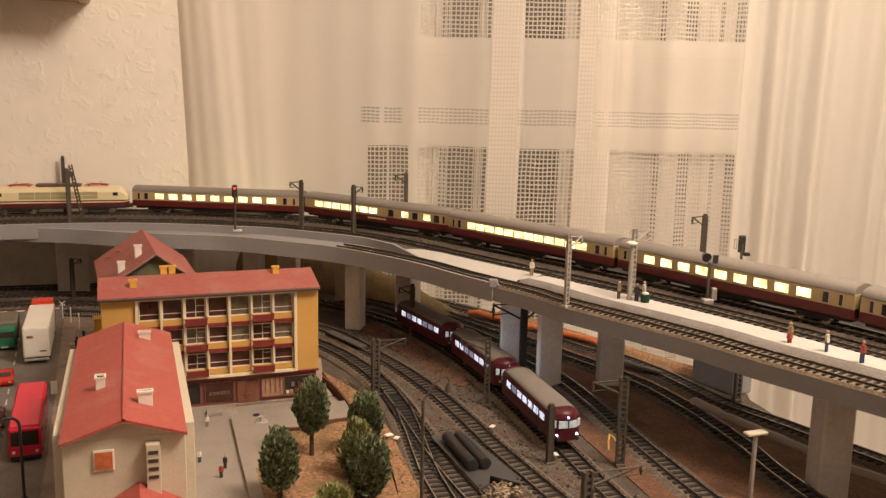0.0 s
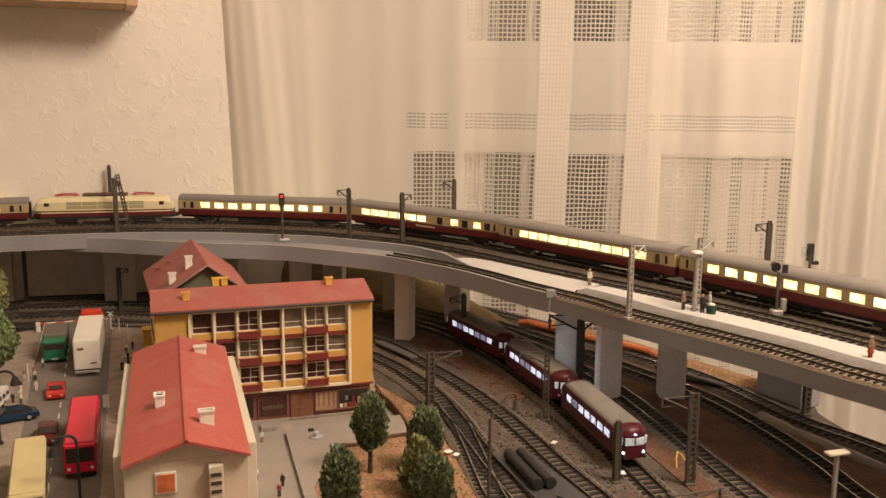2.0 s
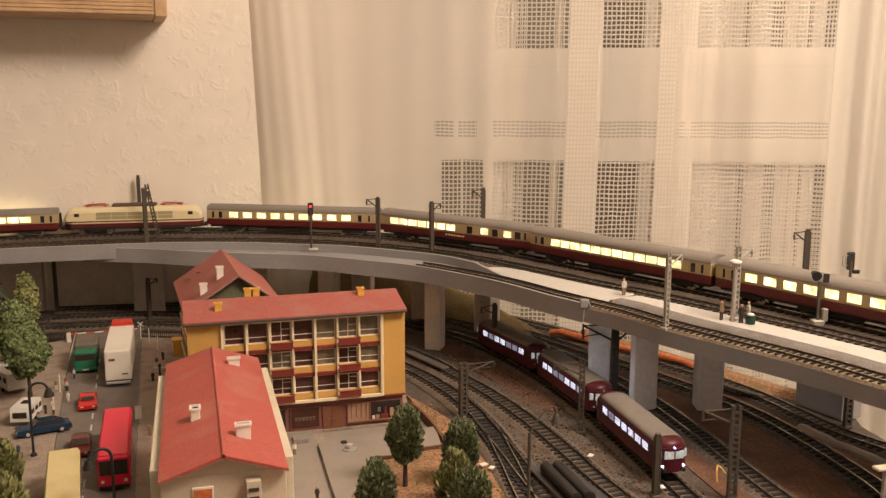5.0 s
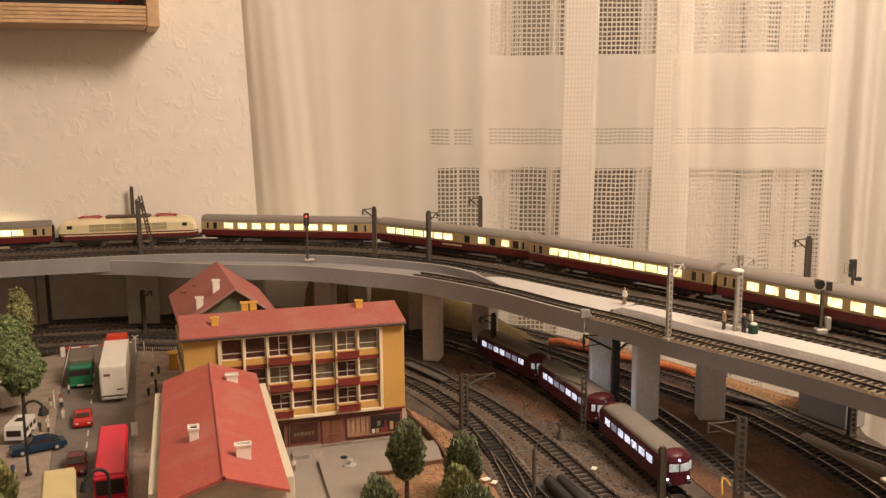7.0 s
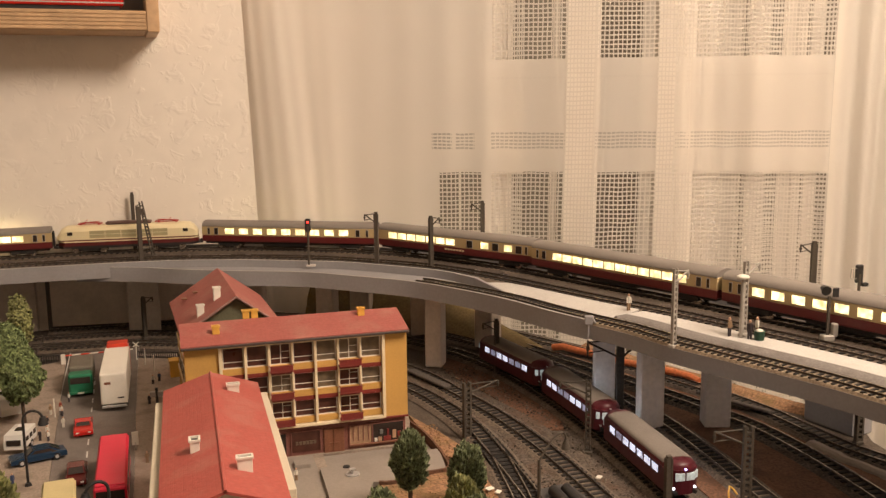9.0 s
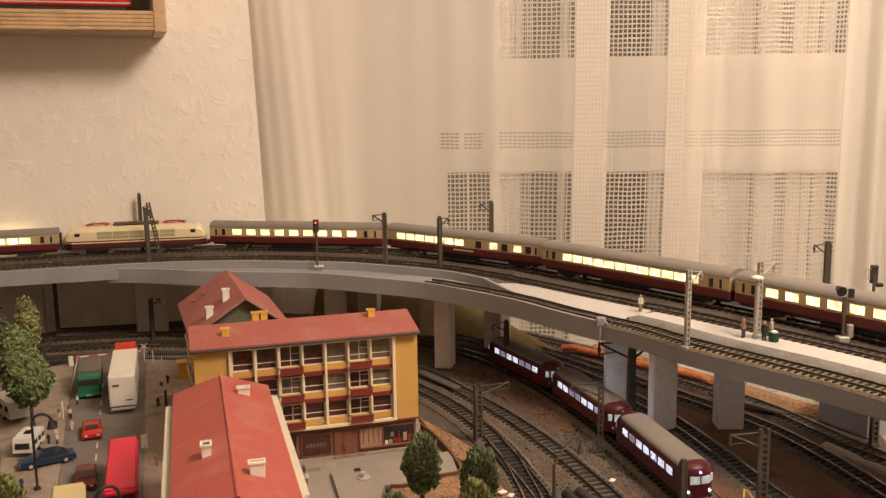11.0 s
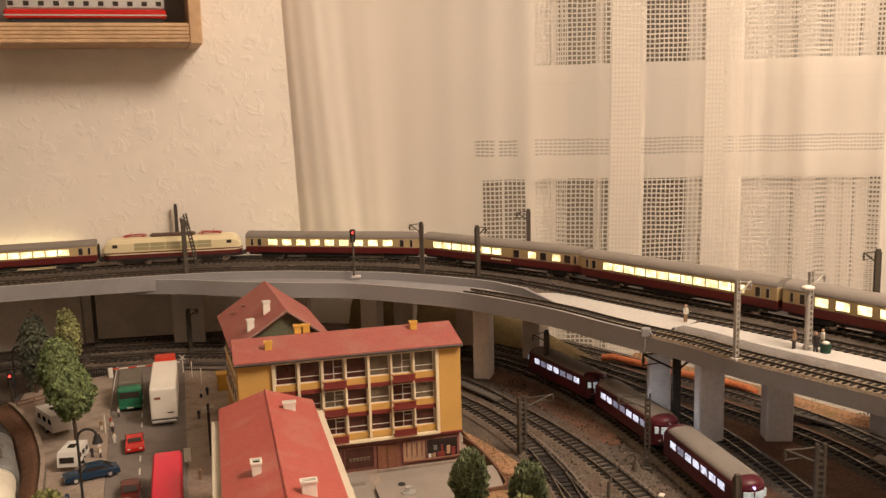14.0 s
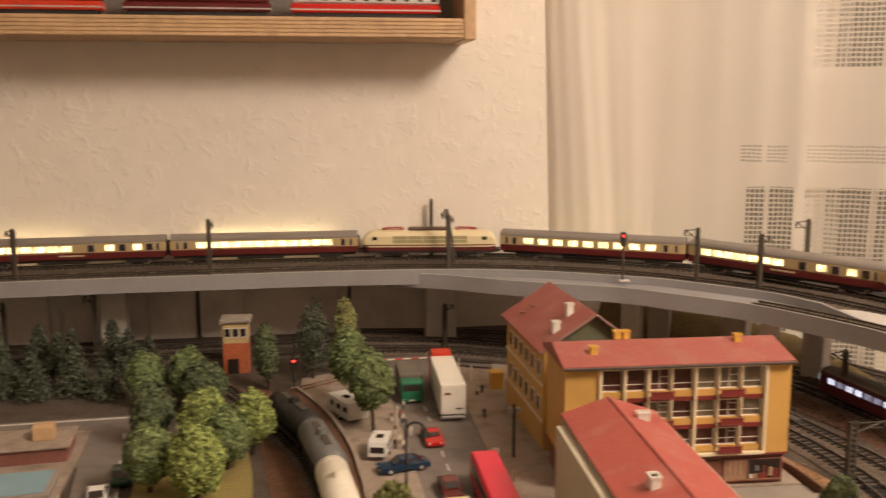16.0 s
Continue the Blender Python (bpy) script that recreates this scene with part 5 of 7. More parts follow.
def apartment_building():
    t = thing("apartment_building", pose(-0.036, 0.986, 0, 0, 0, 0.6), "yellow four-storey apartment building with red roof and shops below", "building")
    W, D, z0, z1 = 0.230, 0.078, 0.0365, 0.1305
    fx0, fx1, fz0, fz1 = 0.036, 0.203, 0.0395, 0.1275
    # walls round the recessed window field
    part("wall", Shape().box(0, fx0, 0, D, z0, z1, 0.0004).box(fx1, W, 0, D, z0, z1, 0.0004).box(fx0, fx1, 0.006, D, z0, z1).box(fx0, fx1, 0, 0.006, z0, fz0).box(fx0, fx1, 0, 0.006, fz1, z1), "yellow_wall", t)
    part("ground_floor", Shape().box(0.004, W - 0.002, 0.004, D - 0.002, 0, 0.035, 0.0004), "shop_brown", t, "brown shop front storey")
    part("floor_band", Shape().box(-0.0005, W + 0.0005, -0.0008, D, 0.0345, 0.0368, 0.0003), "balcony_red", t)
    for x0, x1 in ((fx0 - 0.0025, fx0 + 0.0008), (fx1 - 0.0008, fx1 + 0.0025)):
        part("facade_frame", Shape().box(x0, x1, -0.0028, 0.004, fz0 - 0.003, fz1 + 0.0025, 0.0003), "cream_frame", t)
    part("facade_frame", Shape().box(fx0 + 0.0008, fx1 - 0.0008, -0.0028, 0.004, fz1, fz1 + 0.0025, 0.0003), "cream_frame", t)
    part("facade_frame", Shape().box(fx0 + 0.0008, fx1 - 0.0008, -0.0040, 0.004, fz0 - 0.003, fz0, 0.0003), "cream_frame", t)
    cw, rh = (fx1 - fx0) / 7, (fz1 - fz0) / 3
    panes = ("pane_red", "pane_dark", "curtain_pane")
    for c in range(1, 7):
        x = fx0 + c * cw
        wide = 0.0013 if c in (1, 2, 4) else 0.0008
        part("mullion", Shape().box(x - wide, x + wide, -0.0022 if c in (1, 2, 4) else -0.0010, 0.0055, fz0, fz1, 0.0002), "cream_frame", t)
    for r in range(3):
        for c in range(7):
            x0, x1 = fx0 + c * cw + 0.0014, fx0 + (c + 1) * cw - 0.0014
            b = fz0 + r * rh
            top = b + rh - (0.0046 if r < 2 else 0.0006)
            part("spandrel", Shape().box(x0 - 0.0004, x1 + 0.0004, 0.0012, 0.0058, b, b + 0.0062), "yellow_wall", t)
            if r < 2:
                part("red_band", Shape().box(x0 - 0.0004, x1 + 0.0004, 0.0006, 0.0057, top + 0.0002, b + rh), "balcony_red", t)
            door = c in (2, 5)
            w = part("window", Shape().box(x0, x1, 0.0040, 0.0052, b + 0.0062, b + 0.0072).box(x0, x1, 0.0040, 0.0052, top - 0.0010, top)
                     .box(x0, x0 + 0.0009, 0.0040, 0.0052, b + 0.0072, top - 0.0010).box(x1 - 0.0009, x1, 0.0040, 0.0052, b + 0.0072, top - 0.0010), "white_plastic", t, "white window frame")
            part("pane", Shape().box(x0 + 0.0009, x1 - 0.0009, 0.0050, 0.0056, b + 0.0072, top - 0.0010), panes[(r * 5 + c * 3 + (r * c) % 2) % 3] if r < 2 else ("pane_red" if c < 4 else "curtain_pane"), w)
            bars = Shape().box(x0 + 0.0009, x1 - 0.0009, 0.0042, 0.0050, b + 0.0125, b + 0.0131)
            if door:
                m = (x0 + x1) / 2 + 0.0005
                bars.box(m - 0.0004, m + 0.0004, 0.0042, 0.0050, b + 0.0072, top - 0.0010).box(m, x1 - 0.0009, 0.0042, 0.0050, b + 0.0195, b + 0.0200)
            part("glazing_bar", bars, "white_plastic", w)
            if door:
                bal = part("balcony", Shape().box(x0 - 0.0015, x1 + 0.0015, -0.0085, 0.001, b + 0.0006, b + 0.0018, 0.0002).box(x0 - 0.0012, x1 + 0.0012, -0.0085, -0.0075, b + 0.0018, b + 0.0070, 0.0002), "balcony_red", t, "dark red balcony")
                part("balcony_rail", Shape().box(x0 - 0.0016, x1 + 0.0016, -0.0088, -0.0072, b + 0.0072, b + 0.0080).box(x0 - 0.0016, x0 - 0.0008, -0.0085, 0.001, b + 0.0072, b + 0.0080).box(x1 + 0.0008, x1 + 0.0016, -0.0085, 0.001, b + 0.0072, b + 0.0080), "balcony_red", bal)
                part("door_frame", Shape().box(x0 - 0.0012, x0, 0.0005, 0.0052, b + 0.0062, top + 0.0008).box(x1, x1 + 0.0012, 0.0005, 0.0052, b + 0.0062, top + 0.0008).box(x0, x1, 0.0005, 0.0052, top - 0.0002, top + 0.0008), "cream_frame", t)
    # low roof with overhang, front pitch towards the street
    prof = [(-0.006, 0.1305), (-0.006, 0.1335), (0.047, 0.1455), (0.087, 0.1345), (0.087, 0.1305)]
    part("roof", Shape().extrude_x(prof, -0.003, W + 0.001), "roof_red", t, "low red roof")
    part("gutter", Shape().box(-0.003, W + 0.001, -0.0078, -0.0055, 0.1300, 0.1325, 0.0006), "gutter_dark", t)
    for x, y, n in ((0.033, 0.020, 1), (0.066, 0.050, 1), (0.075, 0.050, 1), (0.188, 0.036, 1)):
        chimney(t, x, y, 0.1335 + 0.012 * y / 0.05, 0.0075, "chimney_yellow", 0.0072, 0.0062, "short yellow chimney")
    # shop front
    part("shop_door", Shape().box(0.138, 0.160, 0.0022, 0.0045, 0.001, 0.029, 0.0004).box(0.1484, 0.1496, 0.0012, 0.0025, 0.001, 0.029).box(0.144, 0.154, 0.0014, 0.0025, 0.012, 0.014), "door_brown", t, "brown double door")
    for x0, x1, m in ((0.060, 0.098, "pane_dark"), (0.104, 0.134, "pane_red"), (0.166, 0.190, "shop_panel"), (0.1915, 0.225, "pane_dark")):
        s = part("shop_window", Shape().box(x0, x1, 0.0030, 0.0042, 0.007, 0.029), m, t)
        part("window_frame", Shape().box(x0 - 0.001, x0, 0.0020, 0.0042, 0.006, 0.030).box(x1, x1 + 0.001, 0.0020, 0.0042, 0.006, 0.030).box(x0, x1, 0.0020, 0.0042, 0.029, 0.030), "shop_brown", s)
    for i in range(4):
        part("panel_batten", Shape().box(0.1695 + i * 0.0055, 0.1702 + i * 0.0055, 0.0022, 0.0031, 0.012, 0.029), "shop_brown", t)
    part("bench_ledge", Shape().box(0.166, 0.225, 0.0005, 0.0042, 0.007, 0.0085, 0.0002), "door_brown", t, "brown ledge under the shop windows")
    sign = Shape()
    for i in range(6):
        sign.box(0.108 + i * 0.0038, 0.1108 + i * 0.0038, 0.0022, 0.0031, 0.0150, 0.0185)
    part("shop_sign", sign, "curtain_pane", t, "pale bars of a shop sign")
    for x0, x1, z0, z1, m in ((0.193, 0.196, 0.009, 0.013, "white_plastic"), (0.197, 0.201, 0.009, 0.0135, "shop_panel"), (0.199, 0.2025, 0.017, 0.022, "tank_grey"), (0.203, 0.211, 0.009, 0.014, "balcony_red"), (0.207, 0.209, 0.014, 0.022, "balcony_red"), (0.213, 0.217, 0.011, 0.020, "shop_panel"), (0.2185, 0.2225, 0.009, 0.018, "balcony_red")):
        part("shop_display", Shape().box(x0, x1, 0.0020, 0.0031, z0, z1), m, t)


apartment_building()


def gabled_house():
    t = thing("gabled_house", pose(0.0185, 1.10, 0, 0, 0, 4), "yellow house with steep red gable roof and green gable", "building")
    w, L, eave, ridge, mid = 0.0515, 0.175, 0.118, 0.156, 0.0045
    part("wall", Shape().box(-w, w, 0.004, L, 0, eave, 0.0005), "yellow_wall", t, "ochre yellow walls")
    part("gable", Shape().add([(-w, 0.004, eave), (w, 0.004, eave), (mid, 0.004, ridge - 0.002), (-w, L, eave), (w, L, eave), (mid, L, ridge - 0.002)], [(0, 1, 2), (3, 5, 4), (0, 2, 5, 3), (1, 4, 5, 2), (0, 3, 4, 1)]), "green_gable", t, "dark green gable")
    for sx, name in ((-1, "roof"), (1, "roof")):
        e = sx * (w + 0.007)
        part(name, Shape().add([(e, -0.004, eave - 0.003), (mid, -0.004, ridge), (mid, L + 0.006, ridge), (e, L + 0.006, eave - 0.003),
                                (e, -0.004, eave - 0.0005), (mid, -0.004, ridge + 0.0025), (mid, L + 0.006, ridge + 0.0025), (e, L + 0.006, eave - 0.0005)],
                               [(0, 1, 2, 3), (4, 7, 6, 5), (0, 4, 5, 1), (3, 2, 6, 7), (0, 3, 7, 4), (1, 5, 6, 2)]), "roof_red", t, "red roof slope")
        part("barge_board", Shape().tube((e, -0.005, eave - 0.0015), (mid, -0.005, ridge + 0.001), 0.0016, n=6), "verge_grey", t, "dull grey-pink verge board")
    for x, y in ((-0.0330, 0.022), (-0.0120, 0.040)):
        z = eave + (ridge - eave) * (1 - abs(x - mid) / w)
        chimney(t, x, y, z - 0.006, 0.022, "white_plastic", 0.008, 0.007, "white chimney")
    for b in (0.034, 0.075):
        part("string_course", Shape().box(-w - 0.0012, -w, 0.004, L, b, b + 0.003), "cream_frame", t)
        for i in range(6):
            y0 = 0.014 + i * 0.026
            wdw = part("window", Shape().box(-w - 0.0009, -w + 0.0006, y0, y0 + 0.013, b + 0.010, b + 0.028), "white_plastic", t)
            part("pane", Shape().box(-w - 0.0013, -w - 0.0005, y0 + 0.0012, y0 + 0.0118, b + 0.0112, b + 0.0268), "pane_dark", wdw)
    for i in range(2):
        part("dormer_window", Shape().box(-0.046 + 0.014 * i, -0.040 + 0.014 * i, 0.13, 0.137, eave + 0.012 + 0.0075 * i, eave + 0.0135 + 0.0075 * i), "door_brown", t)


gabled_house()


def red_roof_house():
    t = thing("red_roof_house", pose(-0.0125, 0.645, 0, 0, 0, 0), "cream house with bright red low gable roof and white chimneys", "building")
    w, L, eave, ridge = 0.042, 0.270, 0.1085, 0.1235
    part("wall", Shape().box(-w, w, 0.006, L, 0, eave, 0.0005), "cream_wall", t)
    part("gable", Shape().add([(-w, 0.006, eave), (w, 0.006, eave), (0, 0.006, ridge - 0.002), (-w, L, eave), (w, L, eave), (0, L, ridge - 0.002)], [(0, 1, 2), (3, 5, 4), (0, 2, 5, 3), (1, 4, 5, 2), (0, 3, 4, 1)]), "cream_wall", t)
    for sx in (-1, 1):
        e = sx * (w + 0.001)
        part("roof", Shape().add([(e, -0.002, eave), (0, -0.002, ridge - 0.001), (0, L + 0.002, ridge - 0.001), (e, L + 0.002, eave),
                                  (e, -0.002, eave + 0.002), (0, -0.002, ridge + 0.0012), (0, L + 0.002, ridge + 0.0012), (e, L + 0.002, eave + 0.002)],
                                 [(0, 1, 2, 3), (4, 7, 6, 5), (0, 4, 5, 1), (3, 2, 6, 7), (0, 3, 7, 4), (1, 5, 6, 2)]), "roof_orange_red", t, "bright red roof slope")
        part("side_wing", Shape().box(min(sx * w, sx * (w + 0.008)), max(sx * w, sx * (w + 0.008)), 0.034, L - 0.012, 0, eave - 0.004, 0.0006), "cream_wall", t, "cream side wing with pale flat top")
    part("ridge_tile", Shape().tube((0, -0.002, ridge + 0.0008), (0, L + 0.002, ridge + 0.0008), 0.0014, n=8), "roof_orange_red", t)
    for x, y, tall in ((-0.0175, 0.092, 0.0115), (0.0155, 0.042, 0.0125), (0.0180, 0.228, 0.0090)):
        z = eave + (ridge - eave) * (1 - abs(x) / w)
        chimney(t, x, y, z - 0.002, tall, "white_plastic", 0.0105 if x > 0 else 0.007, 0.0055 if x > 0 else 0.009, "white chimney")
    for x0, z0, m in ((-0.0205, 0.0865, "orange_shutter"), (-0.0205, 0.046, "orange_shutter"), (0.014, 0.046, "orange_shutter")):
        f = part("window", Shape().box(x0 - 0.0012, x0 + 0.0132, 0.0045, 0.0062, z0 - 0.0014, z0 + 0.0142, 0.0003), "white_plastic", t)
        part("pane", Shape().box(x0, x0 + 0.012, 0.0040, 0.0050, z0, z0 + 0.0128), m, f, "orange closed shutter")
    vent = part("wall_chimney", Shape().box(0.014, 0.024, -0.002, 0.006, 0.060, 0.104, 0.0004), "cream_wall", t, "cream chimney stack with louvres")
    for i in range(4):
        part("louvre", Shape().box(0.0155, 0.0225, -0.0026, -0.0018, 0.078 + 0.0062 * i, 0.0805 + 0.0062 * i), "gutter_dark", vent)
    # low porch with its own roof
    porch = part("porch", Shape().box(-0.012, 0.030, -0.045, 0.006, 0, 0.058, 0.0005), "cream_wall", t)
    part("porch_roof", Shape().add([(-0.022, -0.052, 0.056), (0.040, -0.052, 0.056), (0.009, -0.052, 0.074), (-0.022, 0.006, 0.056), (0.040, 0.006, 0.056), (0.009, 0.006, 0.074)], [(0, 1, 2), (3, 5, 4), (0, 2, 5, 3), (1, 4, 5, 2), (0, 3, 4, 1)]), "roof_orange_red", porch, "red porch roof")


red_roof_house()


def signal_box():
    t = thing("signal_box", pose(-0.412, 1.458, 0, 0, 0, 2), "small orange brick signal box with cream windowed upper floor", "building")
    part("base", Shape().box(-0.018, 0.018, -0.016, 0.016, 0, 0.045, 0.0005), "brick_orange", t, "orange brick base")
    part("door_opening", Shape().box(-0.012, 0.004, -0.0168, -0.0155, 0.0, 0.022), "pane_dark", t)
    part("upper_floor", Shape().box(-0.018, 0.018, -0.016, 0.016, 0.045, 0.075, 0.0005), "shop_front_cream", t, "yellowish cream upper floor")
    for i in range(3):
        x = -0.0155 + i * 0.0110
        w = part("window", Shape().box(x, x + 0.0095, -0.0172, -0.0155, 0.054, 0.068), "white_plastic", t)
        part("pane", Shape().box(x + 0.001, x + 0.0085, -0.0176, -0.0168, 0.0552, 0.0668), "pane_dark", w)
    part("roof", Shape().box(-0.022, 0.022, -0.020, 0.020, 0.075, 0.080, 0.001), "tin_roof", t, "flat grey-beige roof")


signal_box()
kiosk = thing("kiosk", pose(-0.050, 1.33, 0, 0, 0, 5), "small yellow hut beside the crossing", "hut")
part("wall", Shape().box(-0.008, 0.008, -0.008, 0.008, 0, 0.024, 0.0005), "chimney_yellow", kiosk)
part("roof", Shape().box(-0.0095, 0.0095, -0.0095, 0.0095, 0.024, 0.0265, 0.0005), "chimney_yellow", kiosk)

yard = thing("yard_building", pose(-0.604, 1.143, 0.003, 0, 0, 8), "low brick shed with flat roof and orange crate on top", "building")
part("wall", Shape().box(-0.05, 0.05, -0.03, 0.03, 0, 0.016, 0.0006), "shop_brown", yard)
part("roof", Shape().box(-0.053, 0.053, -0.033, 0.033, 0.016, 0.0185, 0.0006), "paving", yard)
part("crate", Shape().box(0.012, 0.034, -0.010, 0.010, 0.0185, 0.034, 0.001), "wood_pine", yard, "orange wooden crate")
pool = thing("pool", pose(-0.602, 1.052, 0.003, 0, 0, 8), "pale rimmed basin with light blue water", "pool")
part("rim", Shape().box(-0.05, 0.06, -0.04, 0.03, 0, 0.006, 0.001), "plaza_grey", pool)
part("water", Shape().box(-0.044, 0.054, -0.034, 0.024, 0.006, 0.0066), "water_blue", pool)

# ---- street, plaza, car park ----
street = thing("road", pose(0, 0, 0), "dark asphalt street with white kerb lines", "road", kind="structure")
part("asphalt", Shape().prism([(-0.080, 0.45), (-0.088, 0.90), (-0.098, 1.20), (-0.105, 1.50), (-0.205, 1.50), (-0.190, 1.25), (-0.168, 0.95), (-0.150, 0.45)], 0.0002, 0.0022), "asphalt", street)
for off0, off1 in ((0.004, 0.0055), (0.985, 0.999)):
    pts_a, pts_b = [], []
    for (ra, rb), y in zip((((-0.080), (-0.150)), ((-0.088), (-0.168)), ((-0.098), (-0.190)), ((-0.105), (-0.205))), (0.45, 0.92, 1.20, 1.50)):
        pts_a.append((ra + (rb - ra) * off0, y))
        pts_b.append((ra + (rb - ra) * off1, y))
    part("kerb_line", Shape().ribbon(even(pts_a, 20), even(pts_b, 20), 0.0022, 0.0026), "line_white", street)
for i in range(20):
    y = 0.60 + i * 0.038
    x = -0.118 - 0.052 * (y - 0.6)
    part("lane_dash", Shape().box(-0.0008, 0.0008, 0, 0.018, 0.0022, 0.0025), "line_white", street, "", pose(x, y, 0, 0, 0, 3))
pave = thing("pavement", pose(0, 0, 0), "dusty beige-grey pavement around the buildings", "pavement", kind="structure")
part("walk_slab", Shape().prism([(-0.0795, 0.45), (-0.0875, 0.90), (-0.0975, 1.20), (-0.1045, 1.46), (-0.03, 1.44), (0.09, 1.38), (0.17, 1.28), (0.225, 1.13), (0.215, 1.07), (0.2085, 1.03), (0.21, 0.987), (0.10, 0.987), (0.085, 0.45)], 0.0003, 0.0030), "paving", pave)
part("car_park", Shape().prism([(-0.1505, 0.45), (-0.1685, 0.95), (-0.1905, 1.25), (-0.2055, 1.46), (-0.315, 1.40), (-0.316, 1.33), (-0.2965, 1.286), (-0.2680, 1.213), (-0.2425, 1.112), (-0.2310, 1.03), (-0.2260, 0.98), (-0.217, 0.80), (-0.21, 0.45)], 0.0003, 0.0030), "paving", pave)
part("fore_court", Shape().prism([(0.036, 0.60), (0.038, 0.985), (0.0885, 0.985), (0.089, 0.60)], 0.0031, 0.0042), "plaza_grey", pave)
part("fore_court", Shape().prism([(0.0886, 0.936), (0.0886, 0.985), (0.2135, 0.987), (0.2160, 0.951), (0.1824, 0.945)], 0.0002, 0.0011), "plaza_grey", pave)
part("terrace", Shape().prism([(0.1824, 0.9460), (0.0895, 0.9380), (0.0872, 0.843), (0.0842, 0.70), (0.0962, 0.70), (0.0970, 0.795), (0.118, 0.845), (0.134, 0.889), (0.153, 0.884), (0.187, 0.895), (0.211, 0.900), (0.216, 0.935), (0.2162, 0.952)], 0.0031, 0.0085), "plaza_grey", pave, "raised pale grey terrace")
part("garden", Shape().prism(line([(0.0955, 0.60), (0.0965, 0.795), (0.119, 0.840), (0.135, 0.882), (0.153, 0.879), (0.188, 0.890), (0.213, 0.895), (0.224, 0.860), (0.220, 0.79), (0.210, 0.72), (0.195, 0.60)], 0.02), 0.0003, 0.0070), "soil_orange", pave, "orange-brown scatter garden bed")
part("verge", Shape().prism(line([(0.214, 1.068), (0.229, 1.018), (0.242, 0.968), (0.248, 0.93), (0.236, 0.932), (0.222, 0.930), (0.219, 0.955), (0.217, 0.992)], 0.012), 0.0003, 0.0065), "soil_orange", pave, "orange-brown verge beside the track")
part("verge", Shape().prism(line([(0.238, 0.90), (0.243, 0.865), (0.238, 0.806), (0.232, 0.742), (0.225, 0.66), (0.200, 0.66), (0.212, 0.723), (0.222, 0.784), (0.228, 0.837), (0.230, 0.88)], 0.012), 0.0003, 0.0060), "soil_orange", pave, "orange-brown verge beside the track")
scatter = random.Random(5)
grit = Shape()
for _ in range(900):
    if scatter.random() < 0.72:
        x, y = scatter.uniform(0.098, 0.215), scatter.uniform(0.66, 0.885)
        if y > 0.80 + 0.085 * min(1, (x - 0.096) / 0.04):
            continue
    else:
        y = scatter.uniform(0.70, 1.03)
        x = 0.2215 + 0.014 * scatter.random() if y > 0.93 else 0.216 + 0.020 * scatter.random()
    r = scatter.uniform(0.0007, 0.0019)
    z = 0.0062
    grit.add([(x + r * scatter.uniform(0.6, 1.2), y, z), (x - r * 0.5, y + r * scatter.uniform(0.6, 1.1), z), (x - r * 0.6, y - r * scatter.uniform(0.6, 1.1), z), (x, y, z + r * scatter.uniform(0.7, 1.6))], [(0, 1, 3), (1, 2, 3), (2, 0, 3)])
tagged(part("scatter_tufts", grit, "soil_orange", pave, "orange-brown tufts of scatter"), kind="stuff")
wall_line = line([(0.2085, 1.035), (0.215, 1.0), (0.2175, 0.955), (0.217, 0.925), (0.2125, 0.8975), (0.187, 0.8925), (0.153, 0.8815), (0.134, 0.8865)], 0.008)
solid("low_wall", Shape().sweep(wall_line, [(-0.0012, 0.0), (-0.0012, 0.0105), (0.0012, 0.0105), (0.0012, 0.0)]), "soil_brown", "low brown retaining wall round the terrace", "wall")
solid("step_block", Shape().box(0.066, 0.082, 0.952, 0.966, 0.0042, 0.0085, 0.0004), "plaza_grey", "pale grey step block beside the shop", "step")
cut = line([(-0.212, 0.45), (-0.219, 0.80), (-0.2280, 0.977), (-0.2330, 1.03), (-0.2445, 1.112), (-0.2700, 1.212), (-0.2985, 1.285), (-0.320, 1.33)], 0.01)
solid("cutting_wall", Shape().sweep(cut, [(-0.002, -0.001), (-0.002, 0.014), (0.0015, 0.014), (0.0015, -0.001)]), "tarpaulin_grey", "dark grey kerb wall along the cutting", "wall")
solid("cutting_kerb", Shape().sweep(cut, [(-0.0030, 0.0141), (-0.0030, 0.0150), (0.0016, 0.0150), (0.0016, 0.0141)]), "paving", "pale kerb stones on top of the cutting wall", "kerb")
solid("cutting_bank", Shape().sweep(shifted(cut, -0.0170), [(-0.009, 0.0012), (-0.004, 0.0050), (0.004, 0.0085), (0.0145, 0.0125), (0.0148, 0.0012)], smooth=True), "soil_brown", "brown earth bank below the cutting wall", "bank")
patch("soil", [(-0.24, 0.5), (-0.235, 0.9), (-0.25, 1.05), (-0.29, 1.2), (-0.33, 1.33), (-0.40, 1.36), (-0.36, 1.2), (-0.33, 1.05), (-0.31, 0.9), (-0.28, 0.5)], 0.0011, "soil_brown", "brown soil in the cutting")
patch("grass", [(-0.31, 0.75), (-0.335, 0.95), (-0.35, 1.08), (-0.38, 1.18), (-0.46, 1.15), (-0.45, 0.95), (-0.40, 0.75)], 0.006, "grass_ochre", "ochre dry grass under the trees")
road_2 = thing("road", pose(0, 0, 0), "asphalt side road with white edge lines", "road", kind="structure")
